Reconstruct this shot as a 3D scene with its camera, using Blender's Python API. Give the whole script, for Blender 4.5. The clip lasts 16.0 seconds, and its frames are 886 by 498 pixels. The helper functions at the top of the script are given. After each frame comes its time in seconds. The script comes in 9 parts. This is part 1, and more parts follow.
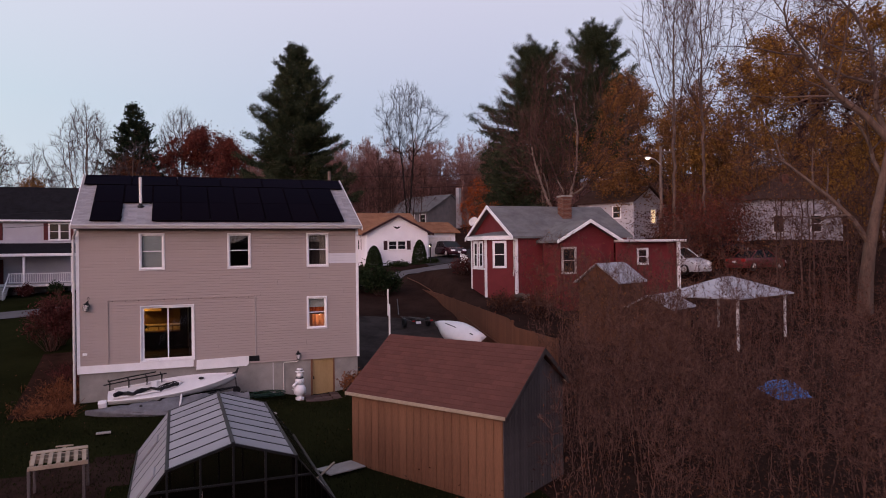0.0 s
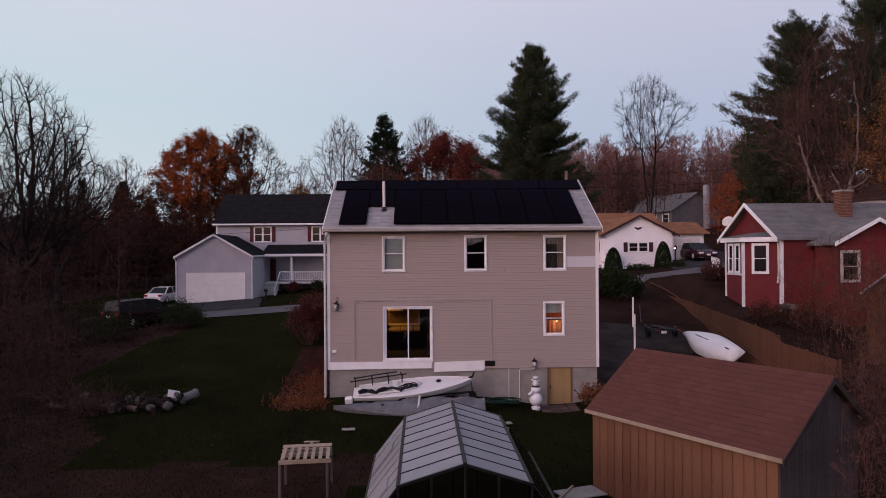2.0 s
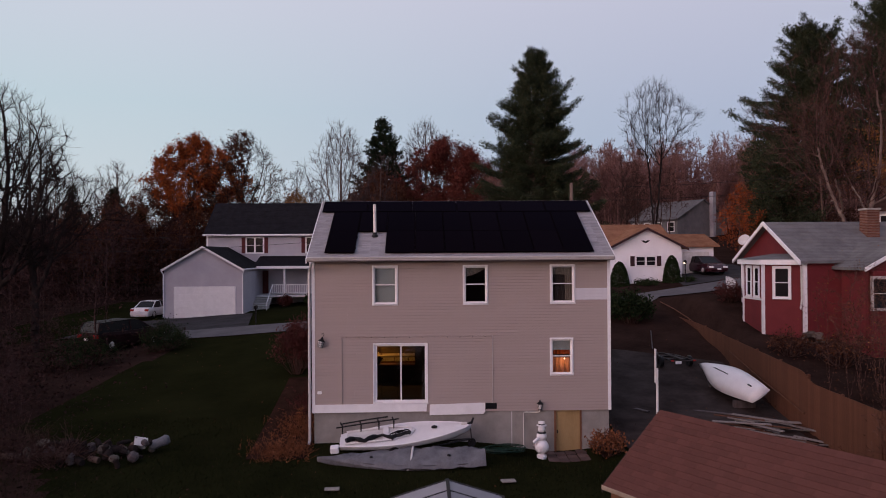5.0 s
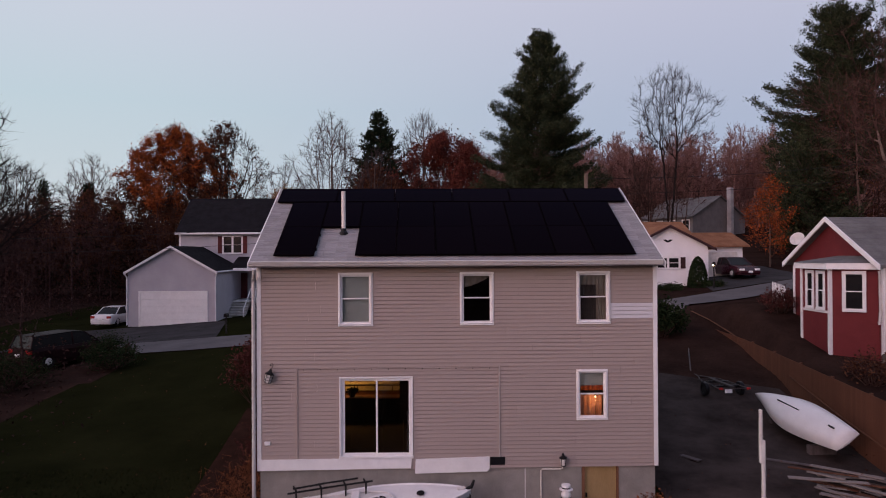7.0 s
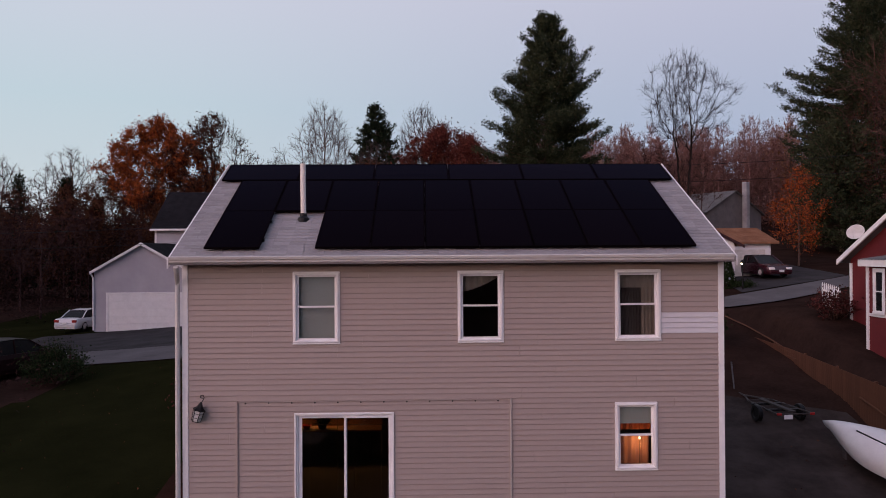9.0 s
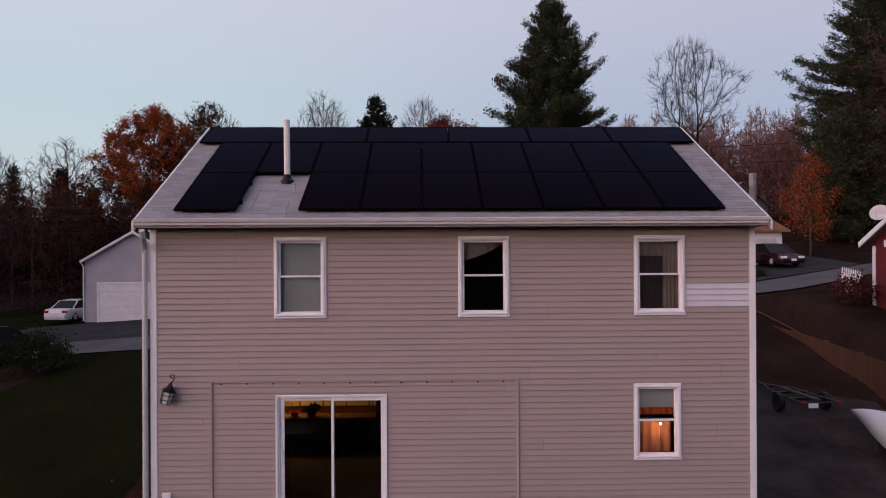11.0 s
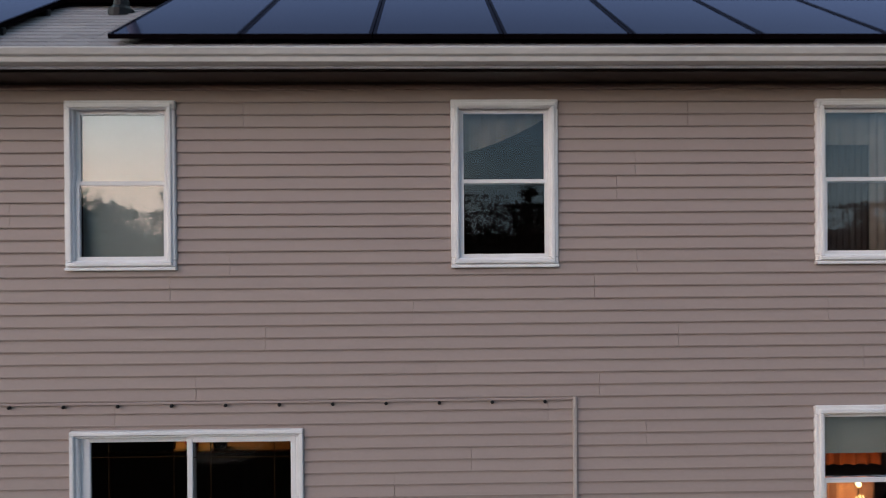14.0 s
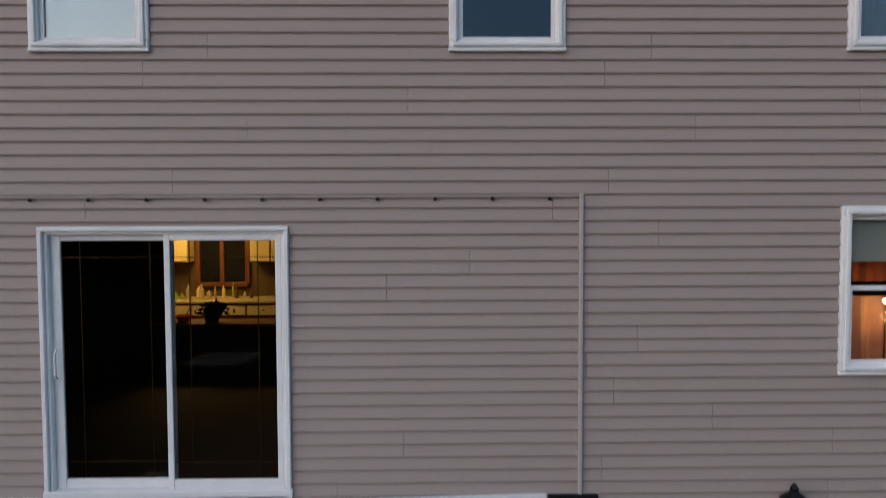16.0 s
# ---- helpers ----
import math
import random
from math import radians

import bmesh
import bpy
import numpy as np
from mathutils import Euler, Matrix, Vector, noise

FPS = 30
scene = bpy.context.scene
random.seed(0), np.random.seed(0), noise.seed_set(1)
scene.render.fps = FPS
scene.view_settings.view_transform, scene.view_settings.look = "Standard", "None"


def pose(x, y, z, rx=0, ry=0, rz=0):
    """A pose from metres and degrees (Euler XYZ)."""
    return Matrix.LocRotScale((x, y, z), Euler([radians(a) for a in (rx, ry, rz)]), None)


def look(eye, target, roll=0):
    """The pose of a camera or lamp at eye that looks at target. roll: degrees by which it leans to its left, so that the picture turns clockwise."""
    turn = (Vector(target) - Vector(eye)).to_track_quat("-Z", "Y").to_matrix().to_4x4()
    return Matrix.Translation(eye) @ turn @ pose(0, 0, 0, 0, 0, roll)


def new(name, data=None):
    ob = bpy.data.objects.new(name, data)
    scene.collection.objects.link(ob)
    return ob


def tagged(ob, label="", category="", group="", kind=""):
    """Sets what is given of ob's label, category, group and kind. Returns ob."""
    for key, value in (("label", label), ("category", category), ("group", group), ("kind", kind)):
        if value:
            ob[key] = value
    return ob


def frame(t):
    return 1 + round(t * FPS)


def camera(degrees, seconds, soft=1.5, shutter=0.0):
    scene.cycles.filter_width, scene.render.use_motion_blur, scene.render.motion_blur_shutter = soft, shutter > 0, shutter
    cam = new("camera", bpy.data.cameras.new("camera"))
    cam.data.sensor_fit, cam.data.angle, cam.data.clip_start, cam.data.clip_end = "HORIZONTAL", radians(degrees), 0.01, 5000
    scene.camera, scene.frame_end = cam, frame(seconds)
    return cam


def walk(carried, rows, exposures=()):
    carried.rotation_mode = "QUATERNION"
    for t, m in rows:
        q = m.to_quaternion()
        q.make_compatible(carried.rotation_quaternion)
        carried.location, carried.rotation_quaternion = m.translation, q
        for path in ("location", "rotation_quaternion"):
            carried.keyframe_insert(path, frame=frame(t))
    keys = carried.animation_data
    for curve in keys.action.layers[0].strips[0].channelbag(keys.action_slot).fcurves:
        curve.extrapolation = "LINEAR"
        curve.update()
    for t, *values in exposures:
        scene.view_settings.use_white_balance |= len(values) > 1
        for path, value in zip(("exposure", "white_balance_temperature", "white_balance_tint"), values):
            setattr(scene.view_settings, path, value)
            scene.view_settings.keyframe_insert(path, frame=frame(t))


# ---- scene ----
cam = camera(64.6, 16.0, soft=0.95, shutter=0.55)
PATH = [
    (0, (3.183, -28.273, 5.583), (3.894, -26.404, 5.587), -0.7),
    (0.5, (3.398, -27.333, 5.614), (4.109, -25.463, 5.618), -0.7),
    (1, (3.409, -26.962, 5.631), (3.821, -25.005, 5.639), -0.6),
    (1.5, (3.403, -26.895, 5.685), (3.66, -24.912, 5.695), -0.5),
    (2, (3.407, -26.805, 5.669), (3.467, -24.806, 5.682), -0.4),
    (2.5, (3.4, -26.747, 5.674), (3.459, -24.748, 5.685), -0.3),
    (3, (3.387, -26.718, 6.089), (3.446, -24.719, 6.101), -0.3),
    (3.5, (3.419, -26.709, 6.623), (3.478, -24.709, 6.638), -0.3),
    (4, (3.439, -26.558, 6.666), (3.498, -24.559, 6.681), -0.3),
    (4.2, (3.46, -26.296, 6.673), (3.519, -24.297, 6.688), -0.3),
    (6.3, (3.929, -20.259, 6.867), (3.988, -18.26, 6.879), -0.4),
    (6.5, (3.959, -19.725, 6.872), (4.018, -17.726, 6.884), -0.4),
    (7, (4.067, -18.179, 6.844), (4.125, -16.18, 6.856), -0.3),
    (7.5, (4.18, -16.23, 6.862), (4.237, -14.231, 6.874), -0.3),
    (8, (4.273, -14.575, 6.802), (4.33, -12.576, 6.813), -0.3),
    (8.2, (4.301, -14.128, 6.797), (4.358, -12.129, 6.808), -0.3),
    (10.3, (4.393, -13.081, 6.343), (4.448, -11.082, 6.354), -0.4),
    (10.5, (4.39, -12.911, 6.28), (4.445, -10.912, 6.291), -0.4),
    (11, (4.453, -12.039, 6.115), (4.505, -10.04, 6.119), -0.3),
    (11.5, (4.53, -10.98, 6.114), (4.579, -8.98, 6.112), -0.3),
    (12, (4.569, -10.489, 6.019), (4.618, -8.49, 6.013), -0.3),
    (12.5, (4.583, -9.689, 5.862), (4.64, -7.69, 5.839), -0.4),
    (13, (4.672, -8.387, 5.563), (4.726, -6.388, 5.537), -0.4),
    (13.5, (4.733, -6.751, 5.301), (4.792, -4.752, 5.283), -0.4),
    (14, (4.823, -5.8, 5.157), (4.868, -3.801, 5.147), -0.4),
    (14.5, (4.834, -5.475, 4.922), (4.88, -3.476, 4.904), -0.4),
    (15, (4.85, -5.383, 4.562), (4.894, -3.384, 4.54), -0.3),
    (15.5, (4.906, -5.36, 4.125), (4.937, -3.361, 4.075), -0.3),
    (16, (4.89, -5.385, 3.74), (4.921, -3.387, 3.643), -0.2),
]
walk(cam, [(t, look(eye, target, roll)) for t, eye, target, roll in PATH], exposures=((0.0, 0.18, 6820, 20), (1.5, 0.1, 6780, 19), (3.0, -0.05, 6760, 18), (12.5, -0.04, 6720, 17), (13.2, 0.04, 6640, 9), (14.0, 0.17, 6120, -13), (15.0, 0.06, 5680, -18), (15.5, 0.03, 5680, -18), (16.0, 0.0, 5680, -18)))

# ---------------------------------------------------------------- light
world = bpy.data.worlds.new("dusk_sky")
scene.world = world
world.use_nodes = True
wn = world.node_tree.nodes
sky = wn.new("ShaderNodeTexSky")
sky.sky_type = "NISHITA"
sky.sun_disc = False
sky.sun_elevation = radians(0.2)
sky.sun_rotation = radians(228.0)
sky.altitude = 200.0
sky.air_density = 1.0
sky.dust_density = 1.0
sky.ozone_density = 1.0
wl = world.node_tree.links.new


def sky_ramp(source, stops):
    """A colour ramp over the height above the horizon."""
    ramp = wn.new("ShaderNodeValToRGB")
    marks = ramp.color_ramp.elements
    while len(marks) < len(stops):
        marks.new(0.5)
    for mark, (at, colour) in zip(marks, stops):
        mark.position = at
    for mark, (at, colour) in zip(marks, stops):
        mark.color = (*colour, 1)
    wl(source, ramp.inputs["Fac"])
    return ramp.outputs["Color"]


def sky_blend(fac, a, b, blend="MIX"):
    mix = wn.new("ShaderNodeMix")
    mix.data_type, mix.blend_type = "RGBA", blend
    if hasattr(fac, "default_value"):
        wl(fac, mix.inputs["Factor"])
    else:
        mix.inputs["Factor"].default_value = fac
    wl(a, mix.inputs["A"])
    wl(b, mix.inputs["B"])
    return mix.outputs["Result"]


def sky_map(source, lo, hi):
    node = wn.new("ShaderNodeMapRange")
    node.interpolation_type = "SMOOTHSTEP"
    node.inputs["From Min"].default_value, node.inputs["From Max"].default_value = lo, hi
    wl(source, node.inputs["Value"])
    return node.outputs["Result"]


way = wn.new("ShaderNodeTexCoord").outputs["Generated"]
axes = wn.new("ShaderNodeSeparateXYZ")
wl(way, axes.inputs["Vector"])
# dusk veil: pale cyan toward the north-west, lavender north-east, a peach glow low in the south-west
west = sky_ramp(axes.outputs["Z"], ((0.0, (0.92, 0.88, 0.80)), (0.07, (0.78, 0.87, 0.84)), (0.2, (0.70, 0.85, 0.85)), (0.34, (0.80, 0.84, 0.88)), (0.6, (0.72, 0.75, 0.82)), (1.0, (0.56, 0.60, 0.78))))
east = sky_ramp(axes.outputs["Z"], ((0.0, (0.46, 0.58, 0.70)), (0.1, (0.49, 0.60, 0.72)), (0.2, (0.57, 0.64, 0.75)), (0.34, (0.70, 0.71, 0.80)), (0.6, (0.72, 0.75, 0.82)), (1.0, (0.56, 0.60, 0.78))))
south = sky_ramp(axes.outputs["Z"], ((0.0, (0.60, 0.55, 0.53)), (0.12, (0.50, 0.52, 0.56)), (0.3, (0.40, 0.47, 0.68)), (0.6, (0.50, 0.55, 0.78)), (1.0, (0.56, 0.60, 0.78))))
veil = sky_blend(sky_map(axes.outputs["X"], -0.5, 0.45), west, east)
veil = sky_blend(sky_map(axes.outputs["Y"], 0.1, -0.6), veil, south)
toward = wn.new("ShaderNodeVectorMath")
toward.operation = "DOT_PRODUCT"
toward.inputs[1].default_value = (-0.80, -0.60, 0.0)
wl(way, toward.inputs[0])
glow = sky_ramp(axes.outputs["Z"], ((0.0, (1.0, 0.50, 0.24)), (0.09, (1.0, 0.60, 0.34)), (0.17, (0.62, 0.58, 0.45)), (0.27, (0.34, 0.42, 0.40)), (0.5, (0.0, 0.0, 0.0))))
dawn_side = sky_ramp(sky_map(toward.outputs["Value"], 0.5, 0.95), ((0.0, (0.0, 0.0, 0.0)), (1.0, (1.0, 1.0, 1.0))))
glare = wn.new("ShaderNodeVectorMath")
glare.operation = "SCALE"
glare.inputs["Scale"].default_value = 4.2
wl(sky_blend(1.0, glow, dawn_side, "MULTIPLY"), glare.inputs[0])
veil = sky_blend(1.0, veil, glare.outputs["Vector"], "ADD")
gain = wn.new("ShaderNodeVectorMath")
gain.operation = "MULTIPLY"
gain.inputs[1].default_value = (5.95, 6.4, 7.1)
wl(veil, gain.inputs[0])
wn["Background"].inputs["Strength"].default_value = 0.133
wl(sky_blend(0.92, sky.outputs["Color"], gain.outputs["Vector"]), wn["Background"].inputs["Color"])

sun_data = bpy.data.lights.new("sun", "SUN")
sun_data.energy = 2.3
sun_data.angle = radians(75)
sun_data.color = (1.0, 0.58, 0.56)
sun = new("sun", sun_data)
sun.matrix_world = look((-44.6, -40.1, 13), (0, 0, 0))

# ---------------------------------------------------------------- materials


def material(name, low, high, rough=0.7, scale=2.0, fine=40.0, bump=0.15, metal=0.0, spread=0.0, stretch=(1, 1, 1), island=0.0, spec=0.2, third=None):
    """A surface with stains (coarse noise), grain (fine noise and bump) and, by spread or island, a tone of its own for each piece."""
    m = bpy.data.materials.new(name)
    m.use_nodes = True
    t = m.node_tree
    n, link = t.nodes, t.links.new
    bsdf = n["Principled BSDF"]
    co = n.new("ShaderNodeTexCoord")
    mp = n.new("ShaderNodeMapping")
    mp.inputs["Scale"].default_value = stretch
    link(co.outputs["Object"], mp.inputs["Vector"])
    big = n.new("ShaderNodeTexNoise")
    big.inputs["Scale"].default_value = scale
    big.inputs["Detail"].default_value = 6.0
    big.inputs["Roughness"].default_value = 0.65
    link(mp.outputs["Vector"], big.inputs["Vector"])
    small = n.new("ShaderNodeTexNoise")
    small.inputs["Scale"].default_value = fine
    small.inputs["Detail"].default_value = 4.0
    link(mp.outputs["Vector"], small.inputs["Vector"])
    ramp = n.new("ShaderNodeValToRGB")
    ramp.color_ramp.elements[0].position, ramp.color_ramp.elements[1].position = 0.3, 0.7
    ramp.color_ramp.elements[0].color = (*low, 1)
    ramp.color_ramp.elements[1].color = (*high, 1)
    if third:
        e = ramp.color_ramp.elements.new(0.85)
        e.color = (*third, 1)
    mixv = n.new("ShaderNodeMath")
    mixv.operation = "MULTIPLY_ADD"
    link(small.outputs["Fac"], mixv.inputs[0])
    mixv.inputs[1].default_value = 0.35
    link(big.outputs["Fac"], mixv.inputs[2])
    sub = n.new("ShaderNodeMath")
    sub.operation = "SUBTRACT"
    link(mixv.outputs[0], sub.inputs[0])
    sub.inputs[1].default_value = 0.175
    last = sub.outputs[0]
    for amount, node, socket in ((spread, "ShaderNodeObjectInfo", "Random"), (island, "ShaderNodeNewGeometry", "Random Per Island")):
        if amount:
            info = n.new(node)
            ma = n.new("ShaderNodeMath")
            ma.operation = "MULTIPLY_ADD"
            link(info.outputs[socket], ma.inputs[0])
            ma.inputs[1].default_value = amount
            link(last, ma.inputs[2])
            shift = n.new("ShaderNodeMath")
            shift.operation = "SUBTRACT"
            link(ma.outputs[0], shift.inputs[0])
            shift.inputs[1].default_value = amount / 2
            last = shift.outputs[0]
    link(last, ramp.inputs["Fac"])
    link(ramp.outputs["Color"], bsdf.inputs["Base Color"])
    bsdf.inputs["Roughness"].default_value = rough
    bsdf.inputs["Metallic"].default_value = metal
    bsdf.inputs["Specular IOR Level"].default_value = spec
    if bump:
        b = n.new("ShaderNodeBump")
        b.inputs["Strength"].default_value = bump
        b.inputs["Distance"].default_value = 0.01
        link(small.outputs["Fac"], b.inputs["Height"])
        link(b.outputs["Normal"], bsdf.inputs["Normal"])
    return m


def glass_material(name, tint, gloss=(1.0, 1.0, 1.0), ior=1.5):
    m = bpy.data.materials.new(name)
    m.use_nodes = True
    n, link = m.node_tree.nodes, m.node_tree.links.new
    n.remove(n["Principled BSDF"])
    mix = n.new("ShaderNodeMixShader")
    fres = n.new("ShaderNodeFresnel")
    fres.inputs["IOR"].default_value = ior
    clear = n.new("ShaderNodeBsdfTransparent")
    clear.inputs["Color"].default_value = (*tint, 1)
    shine = n.new("ShaderNodeBsdfGlossy")
    shine.inputs["Roughness"].default_value = 0.015
    shine.inputs["Color"].default_value = (*gloss, 1)
    link(fres.outputs["Fac"], mix.inputs["Fac"])
    link(clear.outputs[0], mix.inputs[1])
    link(shine.outputs[0], mix.inputs[2])
    link(mix.outputs[0], n["Material Output"].inputs["Surface"])
    return m


def coated_glass(name, colour, share):
    """Dark cells under an anti-reflective pane: a matt base under a weak gloss that grows toward grazing."""
    m = bpy.data.materials.new(name)
    m.use_nodes = True
    n, link = m.node_tree.nodes, m.node_tree.links.new
    n.remove(n["Principled BSDF"])
    info = n.new("ShaderNodeObjectInfo")
    tone = n.new("ShaderNodeMix")
    tone.data_type = "RGBA"
    tone.inputs["A"].default_value = (*colour, 1)
    tone.inputs["B"].default_value = (*[c * 1.5 for c in colour], 1)
    link(info.outputs["Random"], tone.inputs["Factor"])
    base = n.new("ShaderNodeBsdfDiffuse")
    link(tone.outputs["Result"], base.inputs["Color"])
    shine = n.new("ShaderNodeBsdfGlossy")
    shine.inputs["Roughness"].default_value = 0.12
    shine.inputs["Color"].default_value = (0.54, 0.58, 1.0, 1)
    mix = n.new("ShaderNodeMixShader")
    edge = n.new("ShaderNodeLayerWeight")
    edge.inputs["Blend"].default_value = 0.5
    power = n.new("ShaderNodeMath")
    power.operation = "POWER"
    power.inputs[1].default_value = 10.0
    link(edge.outputs["Facing"], power.inputs[0])
    scaled = n.new("ShaderNodeMath")
    scaled.operation = "MULTIPLY"
    scaled.use_clamp = True
    scaled.inputs[1].default_value = share
    link(power.outputs[0], scaled.inputs[0])
    link(scaled.outputs[0], mix.inputs["Fac"])
    link(base.outputs[0], mix.inputs[1])
    link(shine.outputs[0], mix.inputs[2])
    link(mix.outputs[0], n["Material Output"].inputs["Surface"])
    return m


def glow_material(name, colour, strength):
    m = bpy.data.materials.new(name)
    m.use_nodes = True
    b = m.node_tree.nodes["Principled BSDF"]
    b.inputs["Base Color"].default_value = (*colour, 1)
    b.inputs["Emission Color"].default_value = (*colour, 1)
    b.inputs["Emission Strength"].default_value = strength
    return m


GRASS = material("grass", (0.0068, 0.0078, 0.0032), (0.0142, 0.0152, 0.006), 1.0, 0.35, 14, 0.5, third=(0.024, 0.015, 0.008), spec=0.0)
LITTER = material("leaf_litter", (0.016, 0.0095, 0.0082), (0.035, 0.02, 0.016), 1.0, 0.5, 9, 0.6, third=(0.04, 0.021, 0.013), spec=0.0)
BLADES = material("grass_blades", (0.0072, 0.0094, 0.0032), (0.0165, 0.0195, 0.007), 1.0, 0.6, 20, 0.0, island=0.6, third=(0.03, 0.022, 0.012), spec=0.0)
SIDING = material("siding_vinyl_tan", (0.302, 0.245, 0.228), (0.337, 0.274, 0.255), 0.55, 0.4, 60, 0.05, spread=0.12, stretch=(0.4, 1, 0.8))
SIDING_LIGHT = material("siding_vinyl_unfaded", (0.50, 0.49, 0.53), (0.56, 0.55, 0.58), 0.55, 1, 60, 0.05)
WHITE = material("white_vinyl", (0.66, 0.65, 0.66), (0.76, 0.75, 0.76), 0.5, 3, 70, 0.05)
WHITE_OLD = material("white_weathered", (0.48, 0.46, 0.44), (0.66, 0.64, 0.63), 0.6, 3, 30, 0.15)
GUTTER = material("gutter_metal", (0.42, 0.40, 0.39), (0.56, 0.54, 0.53), 0.4, 2, 30, 0.05, stretch=(0.3, 1, 1))
SHINGLE = material("shingle_gray", (0.21, 0.20, 0.21), (0.32, 0.305, 0.32), 0.9, 4, 120, 0.6, spread=0.22, spec=0.05)
SHINGLE_RED = material("shingle_brick_red", (0.078, 0.032, 0.026), (0.112, 0.046, 0.037), 0.95, 2, 90, 0.7, spread=0.2, spec=0.1)
SHINGLE_BROWN = material("shingle_brown", (0.15, 0.07, 0.04), (0.25, 0.125, 0.075), 0.9, 1.5, 60, 0.6, island=0.4, spec=0.05)
SHINGLE_DARK = material("shingle_dark_brown", (0.035, 0.020, 0.017), (0.065, 0.038, 0.032), 0.9, 1.5, 60, 0.6, spec=0.05)
SHINGLE_BLACK = material("shingle_charcoal", (0.007, 0.0065, 0.008), (0.015, 0.014, 0.017), 0.9, 1.5, 60, 0.5, island=0.4, spec=0.05)
SHINGLE_OLD = material("shingle_old_gray", (0.085, 0.082, 0.084), (0.155, 0.15, 0.152), 0.9, 1.2, 60, 0.6, island=0.5, spec=0.05)
PANEL = coated_glass("solar_glass", (0.0026, 0.0016, 0.0024), 1.25)
PANEL_EDGE = coated_glass("anodised_black", (0.0026, 0.0016, 0.0022), 0.3)
BLACK_METAL = material("black_metal", (0.008, 0.008, 0.009), (0.018, 0.018, 0.02), 0.45, 4, 60, 0.1, metal=0.4)
CONCRETE = material("concrete", (0.19, 0.175, 0.16), (0.29, 0.27, 0.25), 0.9, 1.3, 35, 0.4)
PVC = material("white_pvc", (0.60, 0.56, 0.52), (0.74, 0.70, 0.66), 0.5, 5, 50, 0.05)
PLY = material("plywood_ochre", (0.26, 0.17, 0.075), (0.34, 0.23, 0.11), 0.7, 2, 30, 0.2, stretch=(1, 1, 0.3))
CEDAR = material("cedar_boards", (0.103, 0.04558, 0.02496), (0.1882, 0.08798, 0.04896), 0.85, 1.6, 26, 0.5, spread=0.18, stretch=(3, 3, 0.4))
# gray timber; on the shed gables it also carries their shade as colour
CEDAR_GRAY_SHADED = material("cedar_boards_gray_shaded", (0.045, 0.037, 0.038), (0.1, 0.082, 0.082), 0.85, 1.6, 26, 0.5, spread=0.14, stretch=(3, 3, 0.4))
SHEER_DARK = material("dark_sheer", (0.055, 0.05, 0.045), (0.085, 0.078, 0.07), 0.9, 3, 40, 0.1)
TRIM_TAN = material("faded_tan_trim", (0.36, 0.32, 0.30), (0.42, 0.375, 0.355), 0.6, 3, 40, 0.05)
FENCE_WOOD = material("fence_boards", (0.06435, 0.0264, 0.01485), (0.1114, 0.04785, 0.02805), 0.85, 1.3, 24, 0.4, spread=0.16, stretch=(3, 3, 0.4))
DARK_STEEL = material("rusty_steel", (0.022, 0.019, 0.019), (0.055, 0.046, 0.045), 0.7, 3, 40, 0.2)
MULCH = material("red_mulch", (0.016, 0.009, 0.007), (0.040, 0.019, 0.014), 1.0, 1.2, 30, 0.8, third=(0.05, 0.03, 0.02), spec=0.0)
CEDAR_DARK = material("cedar_dark_edge", (0.026, 0.020, 0.019), (0.055, 0.043, 0.041), 0.9, 1.6, 26, 0.4)
PALE_METAL = material("dull_pale_metal", (0.25, 0.25, 0.27), (0.40, 0.40, 0.43), 0.6, 1.2, 30, 0.1)
# brown dark enough to carry the shadow below the gutter
SOFFIT_SHADE = material("shaded_soffit", (0.055, 0.042, 0.035), (0.085, 0.066, 0.055), 0.6, 2, 40, 0.1)
RAW_WOOD = material("raw_lumber", (0.22, 0.165, 0.12), (0.32, 0.25, 0.185), 0.8, 2, 30, 0.3, spread=0.3)


def hazy_sheet(name, low, high, share):
    """Milky twin-wall plastic: part of the light goes through it."""
    m = material(name, low, high, 0.4, 1.2, 80, 0.05, spread=0.3, spec=0.4)
    n, link = m.node_tree.nodes, m.node_tree.links.new
    thru = n.new("ShaderNodeBsdfTranslucent")
    thru.inputs["Color"].default_value = (*high, 1)
    mix = n.new("ShaderNodeMixShader")
    mix.inputs["Fac"].default_value = share
    link(n["Principled BSDF"].outputs[0], mix.inputs[1])
    link(thru.outputs[0], mix.inputs[2])
    link(mix.outputs[0], n["Material Output"].inputs["Surface"])
    return m


POLY = hazy_sheet("polycarbonate", (0.26, 0.26, 0.285), (0.34, 0.34, 0.365), 0.25)
POLY_CLEAR = glass_material("polycarbonate_clear", (0.82, 0.80, 0.80), (0.8, 0.8, 0.8))
DOOR_GLASS = glass_material("door_glass", (0.8, 0.8, 0.8), (0.9, 0.92, 0.95), 1.38)
GLASS = glass_material("window_glass", (0.86, 0.88, 0.9), (0.86, 0.91, 1.0), 1.66)
GRILLE = material("brass_grille", (0.045, 0.028, 0.012), (0.08, 0.05, 0.02), 0.35, 4, 60, 0.05, metal=0.5)
HULL = material("white_gelcoat", (0.5676, 0.559, 0.5676), (0.6536, 0.645, 0.6536), 0.3, 1.5, 20, 0.03)
COVER = material("gray_boat_cover", (0.085, 0.085, 0.094), (0.155, 0.155, 0.168), 0.8, 3, 30, 0.4)
ASPHALT = material("asphalt", (0.034, 0.032, 0.033), (0.058, 0.055, 0.057), 1.0, 0.6, 80, 0.5, spec=0.0)
